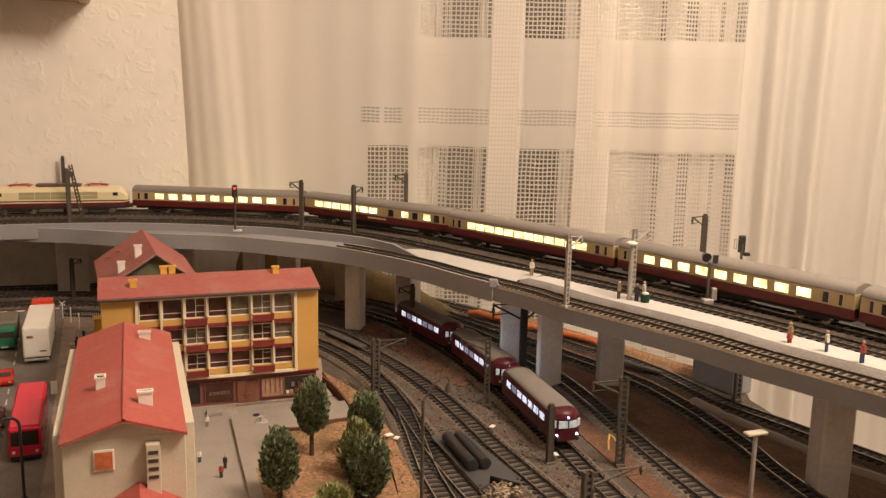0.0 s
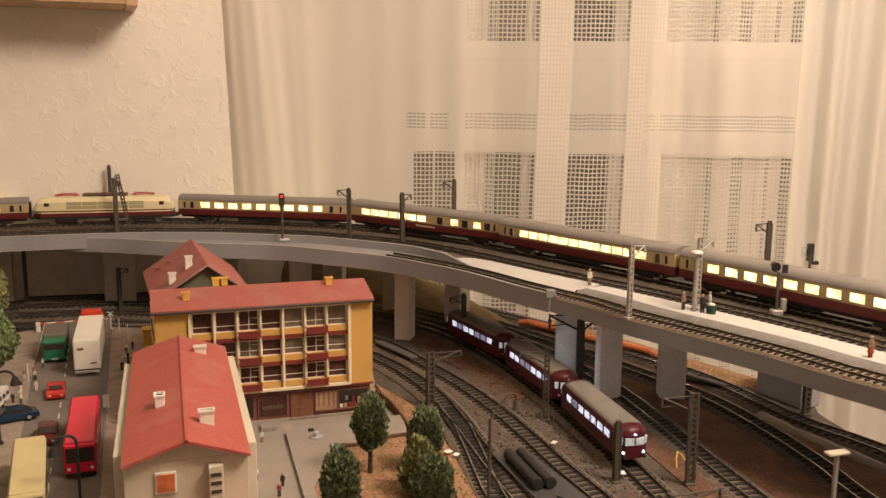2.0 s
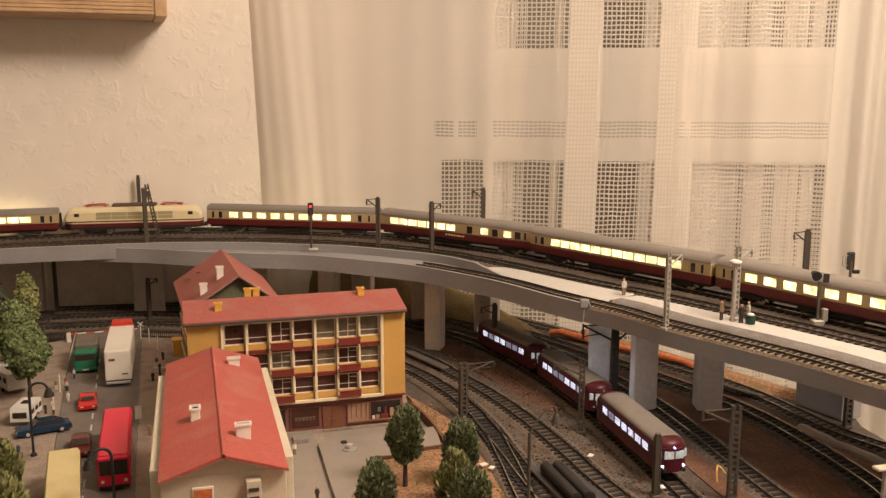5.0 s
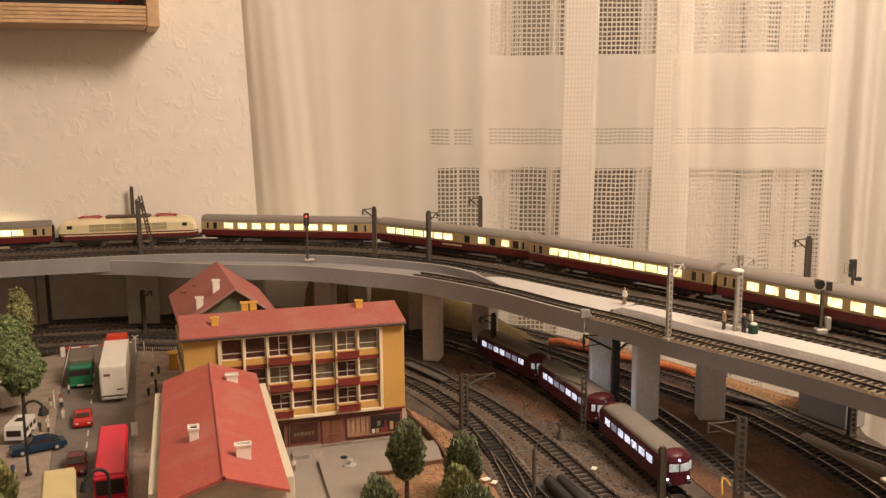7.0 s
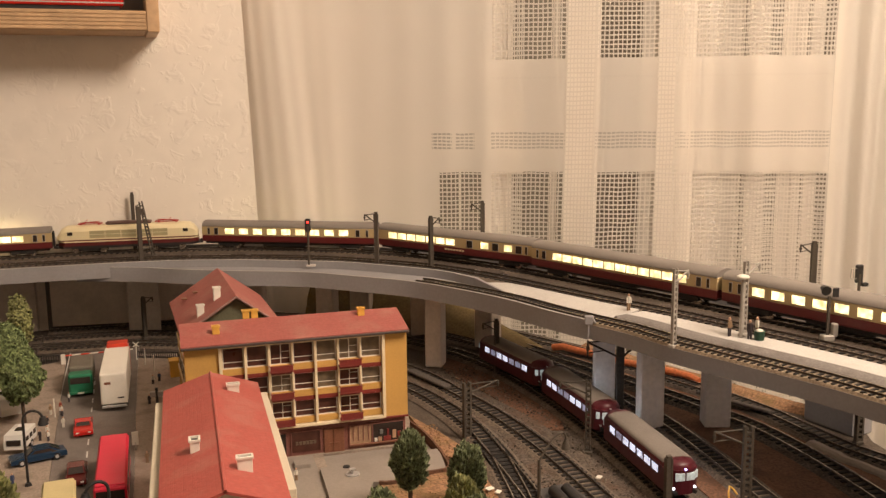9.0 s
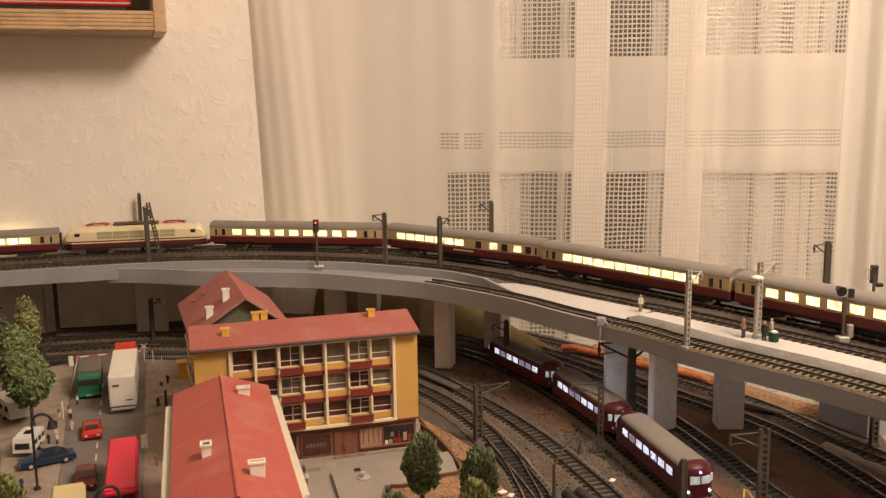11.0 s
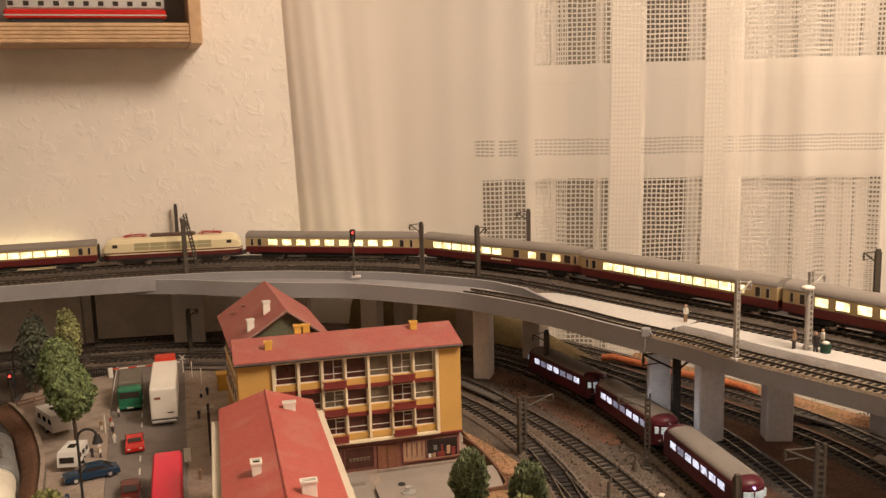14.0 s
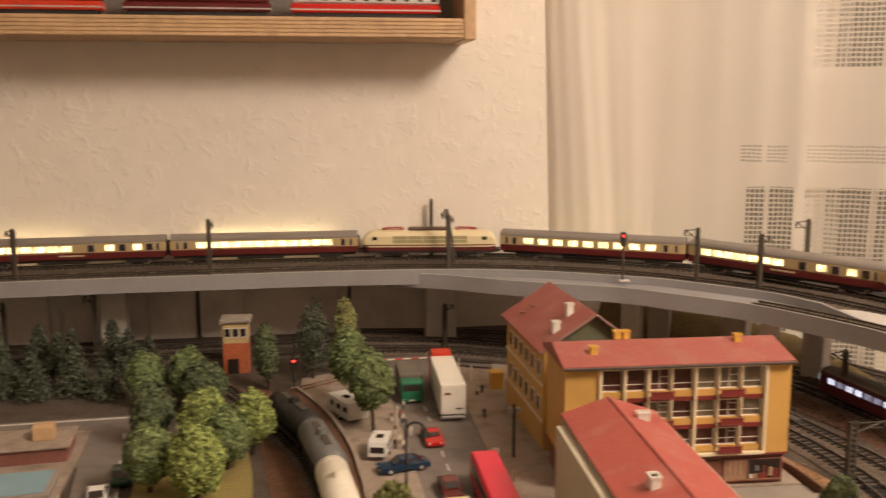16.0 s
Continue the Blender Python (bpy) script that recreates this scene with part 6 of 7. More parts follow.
part("asphalt", Shape().prism([(-0.38, 0.55), (-0.47, 1.00), (-0.50, 1.20), (-0.505, 1.27), (-1.2, 1.20), (-1.2, 1.07), (-0.60, 1.16), (-0.535, 1.10), (-0.505, 0.95), (-0.46, 0.55)], 0.0003, 0.0022), "asphalt", road_2)
part("edge_line", Shape().ribbon(even([(-0.52, 1.262), (-1.2, 1.195)], 8), even([(-0.52, 1.258), (-1.2, 1.191)], 8), 0.0022, 0.0026), "line_white", road_2)
part("edge_line", Shape().ribbon(even([(-0.468, 0.60), (-0.515, 0.95), (-0.545, 1.10)], 12), even([(-0.472, 0.60), (-0.519, 0.95), (-0.549, 1.10)], 12), 0.0022, 0.0026), "line_white", road_2)
part("side_pavement", Shape().prism([(-0.552, 1.215), (-0.540, 1.12), (-0.531, 1.02), (-0.500, 0.80), (-0.78, 0.80), (-0.80, 1.235)], 0.0005, 0.0033), "paving", road_2, "pinkish grey pavement beside the road")
for i in range(9):
    y = 0.85 + i * 0.042
    part("lane_dash", Shape().box(-0.001, 0.001, 0, 0.018, 0.0022, 0.0026), "line_white", road_2, "", pose(-0.43 - 0.2 * (y - 0.8), y, 0, 0, 0, 11))


def fence(x0, y0, x1, y1, n, h, material, label, rails=2, pickets=True):
    t = thing("fence", pose(0, 0, 0), label, "fence", "railway fences")
    for i in range(n + 1):
        f = i / n
        x, y = x0 + (x1 - x0) * f, y0 + (y1 - y0) * f
        part("post" if i % 4 == 0 or not pickets else "picket", Shape().box(x - 0.0007, x + 0.0007, y - 0.0006, y + 0.0006, 0.001, h if i % 4 == 0 else h * 0.92), material, t)
    for k in range(rails):
        z = h * (0.35 + 0.5 * k)
        part("rail", Shape().tube((x0, y0, z), (x1, y1, z), 0.0008, n=6), material, t)


fence(-0.105, 1.44, -0.045, 1.415, 20, 0.014, "black_metal", "black picket fence at the crossing")
fence(-0.262, 1.462, -0.215, 1.455, 14, 0.014, "black_metal", "black picket fence at the crossing")
fence(-0.37, 1.30, -0.24, 1.40, 7, 0.010, "door_brown", "brown post-and-rail fence beside the line", 2, False)
barrier = thing("level_crossing_barrier", pose(-0.207, 1.44, 0, 0, 0, 4), "red and white lowered level crossing barrier", "barrier")
part("stand", Shape().box(-0.003, 0.003, -0.003, 0.003, 0, 0.017, 0.0006), "white_plastic", barrier)
for i in range(8):
    part("pole_section", Shape().tube((i * 0.012, 0, 0.0145), (i * 0.012 + 0.012, 0, 0.0145 + 0.0003), 0.0010, n=8), "white_plastic" if i % 2 else "truck_red", barrier)
for x, y, cross in ((-0.106, 1.432, True), (-0.093, 1.40, False), (-0.080, 1.362, False), (-0.19, 1.20, False)):
    s = thing("warning_post", pose(x, y, 0), "slim white post with crossing sign" if cross else "slim white bollard post", "post", "white crossing posts")
    part("pole", Shape().tube((0, 0, 0), (0, 0, 0.026), 0.0008, n=8), "white_plastic", s)
    part("foot", Shape().tube((0, 0, 0), (0, 0, 0.0012), 0.0026, n=10), "white_plastic", s)
    if cross:
        part("cross_arm", Shape().tube((-0.004, -0.001, 0.022), (0.004, -0.001, 0.029), 0.0008, n=6).tube((-0.004, -0.001, 0.029), (0.004, -0.001, 0.022), 0.0008, n=6), "white_plastic", s)
notice = thing("street_sign", pose(-0.092, 1.06, 0), "white rectangular sign board on a post", "sign")
part("pole", Shape().tube((0, 0, 0), (0, 0, 0.012), 0.0007, n=8), "mast_grey", notice)
part("board", Shape().box(-0.0035, 0.0035, -0.0006, 0.0006, 0.009, 0.024, 0.0002), "white_plastic", notice)


# ---- vehicles ----
def wheels(t, xs, half, r=0.0045):
    for x in xs:
        for y in (-half, half):
            w = part("wheel", Shape().tube((x, y - 0.0014, r), (x, y + 0.0014, r), r, n=14), "tyre_black", t)
            part("rim", Shape().tube((x, y - 0.0016, r), (x, y + 0.0016, r), r * 0.55, n=10), "silver", w)


def bus(at, material, label, length=0.125):
    t = thing("bus", at, label, "bus", "parked buses")
    a, half = length / 2, 0.0142
    part("body", Shape().box(-a, a, -half, half, 0.003, 0.0335, 0.0016), material, t)
    part("roof", Shape().box(-a + 0.002, a - 0.002, -half + 0.0012, half - 0.0012, 0.0332, 0.0352, 0.0008), material, t)
    for side in (-1, 1):
        for i in range(7):
            x = -a + 0.010 + i * (length - 0.020) / 7
            part("window", Shape().box(x, x + (length - 0.020) / 7 - 0.0015, side * half - 0.0004, side * half + 0.0004, 0.018, 0.029), "pane_dark", t)
    part("windscreen", Shape().box(-a - 0.0004, -a + 0.0006, -half + 0.002, half - 0.002, 0.016, 0.030), "pane_dark", t)
    part("rear_window", Shape().box(a - 0.0006, a + 0.0004, -half + 0.002, half - 0.002, 0.019, 0.029), "pane_dark", t)
    part("bumper", Shape().box(-a - 0.001, -a + 0.001, -half + 0.001, half - 0.001, 0.003, 0.006, 0.0004), "tyre_black", t)
    for y in (-0.010, 0.010):
        part("headlight", Shape().tube((-a - 0.0006, y, 0.010), (-a + 0.0004, y, 0.010), 0.0015, n=10), "white_plastic", t)
    wheels(t, (-a + 0.026, a - 0.030), half - 0.0012)


bus(pose(-0.1075, 0.955, 0.0022, 0, 0, 92), "bus_red", "bright red bus with plain roof on the street", 0.135)
bus(pose(-0.144, 0.852, 0.0022, 0, 0, 96), "bus_beige", "beige yellow bus with dark windows on the street", 0.130)


def lorry():
    t = thing("truck", pose(-0.1235, 1.285, 0.0022, 0, 0, 91), "white box truck with red cab roof and red markings", "truck")
    part("chassis", Shape().box(-0.075, 0.085, -0.010, 0.010, 0.004, 0.009, 0.001), "bogie_black", t)
    part("box", Shape().box(-0.082, 0.045, -0.0155, 0.0155, 0.009, 0.0475, 0.0008), "white_plastic", t, "white cargo box")
    part("rear_door", Shape().box(-0.0828, -0.0818, -0.0140, 0.0140, 0.0105, 0.0460, 0.0002), "white_plastic", t)
    part("marking", Shape().box(-0.0834, -0.0826, 0.003, 0.0105, 0.0345, 0.0375), "door_brown", t, "red-brown bars of lettering")
    part("marking", Shape().box(-0.0834, -0.0826, -0.0115, -0.004, 0.0165, 0.0178), "tyre_black", t)
    part("cab", Shape().box(0.048, 0.080, -0.0145, 0.0145, 0.006, 0.040, 0.0015), "truck_red", t, "red cab")
    part("wind_deflector", Shape().extrude_x([(-0.0145, 0.040), (0.0145, 0.040), (0.013, 0.052), (-0.013, 0.052)], 0.046, 0.066), "truck_red", t, "red roof deflector")
    part("bumper", Shape().box(-0.0835, -0.081, -0.0145, 0.0145, 0.005, 0.008, 0.0004), "silver", t)
    wheels(t, (-0.060, -0.047, 0.062), 0.0132, 0.0055)


lorry()
green = thing("truck", pose(-0.169, 1.305, 0.0022, 0, 0, 93), "green flat-nosed truck with grey tarpaulin", "truck")
part("cab", Shape().box(-0.030, -0.010, -0.0145, 0.0145, 0.004, 0.0295, 0.0022), "truck_green", green)
part("windscreen", Shape().box(-0.0306, -0.0296, -0.012, 0.012, 0.0175, 0.0255, 0.0002), "pane_dark", green)
part("bumper", Shape().box(-0.032, -0.0295, -0.014, 0.014, 0.004, 0.007, 0.0005), "truck_green", green)
part("number_plate", Shape().box(-0.0325, -0.0318, -0.004, 0.004, 0.0045, 0.0065), "white_plastic", green)
part("tarpaulin", Shape().box(-0.009, 0.050, -0.0150, 0.0150, 0.009, 0.034, 0.002), "tarpaulin_grey", green)
wheels(green, (-0.020, 0.035), 0.0125, 0.005)


def car(at, material, label, L=0.050, W=0.0195, H=0.0145, roof=None):
    t = thing("car", at, label, "car", "parked cars")
    a, h = L / 2, W / 2
    side = [(-a, 0.003), (-a, 0.0068), (-a * 0.92, 0.0080), (-a * 0.42, 0.0090), (-a * 0.15, H), (a * 0.42, H), (a * 0.78, 0.0092), (a * 0.98, 0.0085), (a, 0.0065), (a, 0.003)]
    n = len(side)
    b = Shape()
    vs = []
    for y, f in ((-h, 0.0), (-h * 0.86, 1.0), (h * 0.86, 1.0), (h, 0.0)):
        for x, z in side:
            top = max(0.0, z - 0.0088)
            vs.append((x, y * (1 - 0.10 * top / 0.006) if f else y, min(z, 0.0082) if not f else z))
    fs = [(r * n + j, r * n + (j + 1) % n, (r + 1) * n + (j + 1) % n, (r + 1) * n + j) for r in range(3) for j in range(n)] + [tuple(range(n)), tuple(reversed(range(3 * n, 4 * n)))]
    b.add(vs, fs, 0, False)
    part("body", b, material, t)
    part("windscreen", Shape().add([(-a * 0.40, -h * 0.74, 0.0096), (-a * 0.40, h * 0.74, 0.0096), (-a * 0.18, h * 0.66, H - 0.0004), (-a * 0.18, -h * 0.66, H - 0.0004),
                                    (-a * 0.44, -h * 0.74, 0.0099), (-a * 0.44, h * 0.74, 0.0099), (-a * 0.20, h * 0.66, H + 0.0001), (-a * 0.20, -h * 0.66, H + 0.0001)], [(0, 1, 2, 3), (4, 7, 6, 5), (0, 4, 5, 1), (2, 6, 7, 3), (1, 5, 6, 2), (0, 3, 7, 4)]), "pane_dark", t)
    part("rear_window", Shape().add([(a * 0.74, -h * 0.74, 0.0096), (a * 0.74, h * 0.74, 0.0096), (a * 0.45, h * 0.66, H - 0.0003), (a * 0.45, -h * 0.66, H - 0.0003),
                                     (a * 0.78, -h * 0.74, 0.0098), (a * 0.78, h * 0.74, 0.0098), (a * 0.47, h * 0.66, H + 0.0001), (a * 0.47, -h * 0.66, H + 0.0001)], [(0, 1, 2, 3), (4, 7, 6, 5), (0, 4, 5, 1), (2, 6, 7, 3), (1, 5, 6, 2), (0, 3, 7, 4)]), "pane_dark", t)
    for s in (-1, 1):
        part("side_window", Shape().add([(-a * 0.32, s * h * 0.90, 0.0092), (a * 0.66, s * h * 0.90, 0.0092), (a * 0.40, s * h * 0.80, H - 0.001), (-a * 0.14, s * h * 0.80, H - 0.001),
                                         (-a * 0.32, s * (h * 0.90 + 0.0005), 0.0092), (a * 0.66, s * (h * 0.90 + 0.0005), 0.0092), (a * 0.40, s * (h * 0.80 + 0.0005), H - 0.001), (-a * 0.14, s * (h * 0.80 + 0.0005), H - 0.001)],
                                        [(0, 1, 2, 3), (4, 7, 6, 5), (0, 4, 5, 1), (2, 6, 7, 3), (1, 5, 6, 2), (0, 3, 7, 4)]), "pane_dark", t)
        part("headlight", Shape().box(-a - 0.0003, -a + 0.0012, s * h * 0.62 - 0.0016, s * h * 0.62 + 0.0016, 0.0052, 0.0068, 0.0002), "white_plastic", t)
    wheels(t, (-a * 0.62, a * 0.62), h - 0.0012, 0.0036)
    return t


car(pose(-0.1525, 1.142, 0.0022, 0, 0, 95), "car_red", "shiny red sports car on the street", 0.046, 0.0205, 0.0125)
car(pose(-0.190, 1.062, 0.0030, 0, 0, 18), "car_blue", "dark blue estate car parked on the pavement", 0.055)
car(pose(-0.146, 1.000, 0.0022, 0, 0, 94), "car_maroon", "dark maroon saloon car on the street", 0.050)
car(pose(-0.491, 1.018, 0.0022, 0, 0, -78), "car_white", "white car on the side road", 0.044)
car(pose(-0.480, 1.068, 0.0022, 0, 0, -78), "car_green", "dark green car on the side road", 0.050)


def caravan(at, label, L=0.062, k=1.0):
    t = thing("caravan", at, label, "caravan", "white caravans")
    a = L / 2
    side = [(-a, 0.006), (-a * 0.98, 0.016 * k), (-a * 0.86, 0.026 * k), (a * 0.88, 0.026 * k), (a, 0.014 * k), (a * 0.96, 0.006)]
    n = len(side)
    vs = [(x, -0.0125 * k, z) for x, z in side] + [(x, 0.0125 * k, z) for x, z in side]
    part("body", Shape().add(vs, [(i, (i + 1) % n, n + (i + 1) % n, n + i) for i in range(n)] + [tuple(range(n)), tuple(reversed(range(n, 2 * n)))]), "car_white", t)
    for s in (-1, 1):
        for x in (-a * 0.6, -a * 0.05, a * 0.5):
            part("window", Shape().box(x, x + 0.009 * k, s * 0.0125 * k - 0.0004, s * 0.0125 * k + 0.0004, 0.0145 * k, 0.0205 * k), "pane_dark", t)
    part("front_window", Shape().box(-a - 0.0003, -a + 0.0012, -0.009 * k, 0.009 * k, 0.0125 * k, 0.0200 * k), "pane_dark", t)
    part("roof_hatch", Shape().box(-0.005, 0.005, -0.004, 0.004, 0.026 * k, 0.0262 * k + 0.001, 0.0003), "pane_dark", t)
    wheels(t, (0.004,), 0.0110 * k, 0.0042)


caravan(pose(-0.251, 1.232, 0.0030, 0, 0, -62), "white caravan with dark windows on the car park")
caravan(pose(-0.213, 1.105, 0.0030, 0, 0, 80), "small white camper with dark windscreen on the car park", 0.042, 0.82)


# ---- street furniture ----
def arc_lamp(x, y, z, h, turn, label):
    t = thing("street_lamp", pose(x, y, z, 0, 0, turn), label, "street lamp", "street lamps")
    part("base", Shape().tube((0, 0, 0), (0, 0, 0.003), 0.0035, 0.0025, n=12), "black_metal", t)
    pts = [(0, 0, 0.002), (0, 0, h - 0.008)] + [(0.009 - 0.009 * math.cos(math.pi * i / 8), 0, h - 0.008 + 0.009 * math.sin(math.pi * i / 8)) for i in range(1, 9)]
    part("pole", Shape().wire(pts, 0.0013, n=8), "black_metal", t)
    part("lamp_head", Shape().tube((0.018, 0, h - 0.006), (0.018, 0, h - 0.014), 0.0026, 0.0052, n=12), "black_metal", t)


arc_lamp(-0.190, 0.995, 0.003, 0.075, 0, "black curved street lamp at the car park")
arc_lamp(-0.325, 1.395, 0.0, 0.070, 0, "black curved street lamp beside the line")
arc_lamp(-0.098, 0.80, 0.003, 0.075, 200, "black curved street lamp at the street")
for x, y, h in ((-0.068, 1.085, 0.060),):
    two = thing("street_lamp", pose(x, y, 0.003), "dark two-headed street lamp", "street lamp", "street lamps")
    part("pole", Shape().tube((0, 0, 0), (0, 0, h), 0.0015, n=8), "black_metal", two)
    for s in (-1, 1):
        part("lamp_head", Shape().box(s * 0.004 - 0.003, s * 0.004 + 0.003, -0.002, 0.002, h - 0.010, h - 0.004, 0.0006), "mast_grey", two)
flat = thing("yard_lamp", pose(0.511, 0.624, 0.0), "grey yard lamp with flat white head", "lamp")
part("pole", Shape().box(-0.0016, 0.0016, -0.0016, 0.0016, 0, 0.062, 0.0003), "mast_grey", flat)
part("head", Shape().box(-0.0105, 0.0105, -0.0042, 0.0042, 0.062, 0.0648, 0.0008), "cream_wall", flat)
arc = thing("yard_lamp", pose(0.2182, 0.6722, 0.0, 0, 0, 12), "slim grey curved yard lamp with a bell shade over the tracks", "lamp")
part("pole", Shape().tube((0, 0, 0), (0, 0, 0.004), 0.0034, 0.0026, n=12).tube((0, 0, 0.003), (0, 0, 0.106), 0.0017, 0.0013, n=10), "mast_dark", arc)
part("arm", Shape().wire([(0, 0, 0.105), (0.006, 0, 0.113), (0.012, 0, 0.1195), (0.017, 0, 0.1230), (0.0215, 0, 0.1232), (0.0240, 0, 0.1205), (0.0245, 0, 0.1165)], 0.0008, n=8), "mast_dark", arc)
part("bell_shade", Shape().tube((0.0245, 0, 0.1170), (0.0245, 0, 0.1130), 0.0014, 0.0028, n=14).tube((0.0245, 0, 0.1130), (0.0245, 0, 0.1095), 0.0028, 0.0036, n=14), "mast_dark", arc, "grey bell shade")
buff = thing("water_pipes", pose(0.2945, 0.768, 0.0012, 0, 0, 0), "two black pipes lying on a dark notched plate between the tracks", "pipes")
part("frame", Shape().prism([(-0.019, 0.053), (0.010, 0.058), (0.018, 0.050), (0.029, -0.062), (0.024, -0.073), (0.004, -0.050), (-0.004, -0.066), (-0.015, -0.072)], 0.0060, 0.0086), "plate_dark", buff, "dark grey notched plate")
for x in (-0.0078, 0.0048):
    part("pipe", Shape().tube((x, -0.036, 0.0140), (x, 0.036, 0.0140), 0.0056, n=22), "black_metal", buff)
    part("pipe_end", Shape().tube((x, -0.0362, 0.0140), (x, -0.0370, 0.0140), 0.0044, n=18), "tyre_black", buff)
for x, y in ((-0.012, -0.066), (0.025, -0.064)):
    part("bolt", Shape().tube((x, y, 0.0086), (x, y, 0.0094), 0.0014, n=8), "black_metal", buff)
chips = Shape()
pick = random.Random(31)
for _ in range(70):
    x, y, k = pick.gauss(0.300, 0.009), pick.gauss(0.690, 0.009), pick.uniform(0.0010, 0.0026)
    chips.box(-k, k, -k * 0.6, k * 0.6, 0, k, 0, 0, pose(x, y, 0.0062, pick.uniform(-25, 25), pick.uniform(-25, 25), pick.uniform(0, 360)))
tagged(solid("rubble", chips, "ballast_sand", "small pile of pale rubble beside the dark plate", "rubble"), kind="stuff")
solid("dark_plank", Shape().box(-0.045, 0.045, -0.006, 0.006, 0.0072, 0.011, 0.001), "planks_grey", "dark plank lying beside the tracks", "plank", at=pose(0.272, 1.19, 0.0, 0, 0, -72))
solid("dark_plank", Shape().box(-0.05, 0.05, -0.004, 0.004, 0.0072, 0.011, 0.001), "planks_grey", "dark plank lying beside the tracks", "plank", at=pose(0.598, 0.985, 0.0, 0, 0, -66))
solid("yellow_wire", Shape().wire([(0.443, 0.758, 0.001), (0.444, 0.761, 0.010), (0.448, 0.766, 0.014), (0.452, 0.766, 0.011), (0.455, 0.763, 0.006)], 0.0009), "chimney_yellow", "yellow loop of cable on the ground", "cable")
solid("black_cable", Shape().wire([(0.48, 0.575, 0.002), (0.50, 0.60, 0.002), (0.53, 0.612, 0.002), (0.56, 0.605, 0.002), (0.58, 0.58, 0.002)], 0.0012), "tyre_black", "black cable lying on the soil", "cable")
solid("fountain", Shape().tube((0, 0, 0), (0, 0, 0.0012), 0.007, n=18).tube((0, 0, 0.0012), (0, 0, 0.005), 0.0012, n=8).tube((0, 0, 0.005), (0, 0, 0.006), 0.003, n=12), "silver", "small shiny fountain bowl on the terrace", "fountain", at=pose(0.118, 0.912, 0.0085))
solid("dark_disc", Shape().tube((0, 0, 0), (0, 0, 0.001), 0.0035, n=14), "tyre_black", "small dark cover on the terrace", "cover", at=pose(0.1155, 0.9325, 0.0085))
solid("paper_scrap", Shape().box(-0.004, 0.004, -0.003, 0.003, 0, 0.0012, 0.0003), "white_plastic", "white scrap beside the track", "scrap", at=pose(0.236, 0.838, 0.0090, 0, 0, 20))
basket = thing("litter_bin", pose(0.524, 0.837, 0.1304), "dark green round bin on the platform", "bin")
part("bin_body", Shape().tube((0, 0, 0), (0, 0, 0.009), 0.0048, 0.0055, n=16), "bin_green", basket)
part("rubbish", Shape().ball((0, 0, 0.0095), 0.004, 0.002), "white_plastic", basket)
solid("deck_machine", Shape().box(-0.005, 0.005, -0.004, 0.004, 0, 0.010, 0.001).tube((0.003, 0, 0.010), (0.007, -0.006, 0.003), 0.001, n=6), "concrete", "small grey point motor box on the parapet", "motor box", at=pose(0.4045, 0.982, 0.1215, 0, 0, -25))


# ---- model figures, each one plain mesh ----
def figure(x, y, z, turn, top, legs, label, h=0.0130, skirt=False):
    s = Shape()
    k = h / 0.0205
    for dx in (-0.0013, 0.0013):
        s.tube((dx * k, 0, 0), (dx * k * 0.8, 0, 0.0095 * k), 0.0011 * k, 0.0013 * k, n=7, m=1)
    s.tube((0, 0, 0.0090 * k), (0, 0, 0.0165 * k), 0.0019 * k, 0.0020 * k, n=9, m=0)
    for dx in (-1, 1):
        s.tube((dx * 0.0023 * k, 0, 0.0160 * k), (dx * 0.0028 * k, -0.001 * k, 0.0095 * k), 0.0008 * k, n=6, m=0)
    if skirt:
        s.tube((0, 0, 0.0045 * k), (0, 0, 0.0120 * k), 0.0032 * k, 0.0017 * k, n=10, m=1)
    s.ball((0, 0, 0.0188 * k), 0.0015 * k, 0.0018 * k, m=2)
    return solid("model_figure", s, [top, legs, "skin"], label, "figurine", "model figures", at=pose(x, y, z, 0, 0, turn))


P, Q = 0.1304, 0.003
figure(0.504, 0.859, P, 20, "cloth_tan", "cloth_dark", "tiny painted figurine in a tan jacket on the platform", h=0.0200)
figure(0.517, 0.843, P, -40, "cloth_dark", "cloth_dark", "tiny painted figurine in dark clothes on the platform", h=0.0200)
figure(0.531, 0.851, P, 60, "cloth_white", "cloth_tan", "tiny painted figurine in a pale shirt on the platform", h=0.0200)
figure(0.571, 0.662, P, 0, "cloth_tan", "cloth_red", "tiny painted figurine in a red skirt on the platform", skirt=True, h=0.0200)
figure(0.584, 0.629, P, 30, "cloth_white", "cloth_blue", "tiny painted figurine in a white shirt on the platform", h=0.0200)
figure(0.59, 0.593, P, 0, "cloth_red", "cloth_blue", "tiny painted figurine in a dark red top on the platform", h=0.0200)
figure(0.461, 0.996, P, 0, "cloth_white", "cloth_tan", "tiny pale figurine at the platform's end", h=0.0200)
figure(-0.183, 1.205, Q, 0, "cloth_white", "cloth_dark", "tiny painted figurine on the pavement")
figure(-0.186, 1.222, Q, 40, "cloth_red", "cloth_dark", "tiny painted figurine on the pavement")
figure(-0.180, 1.188, Q, 80, "cloth_dark", "cloth_dark", "tiny painted figurine on the pavement")
figure(-0.196, 1.212, Q, 10, "cloth_tan", "cloth_white", "tiny painted figurine on the pavement")
figure(-0.176, 1.160, Q, 10, "cloth_white", "cloth_white", "tiny pale figurine on the pavement")
figure(-0.190, 1.135, Q, 30, "cloth_white", "cloth_tan", "tiny pale figurine on the pavement")
figure(-0.196, 1.122, Q, -20, "cloth_dark", "cloth_dark", "tiny painted figurine on the pavement")
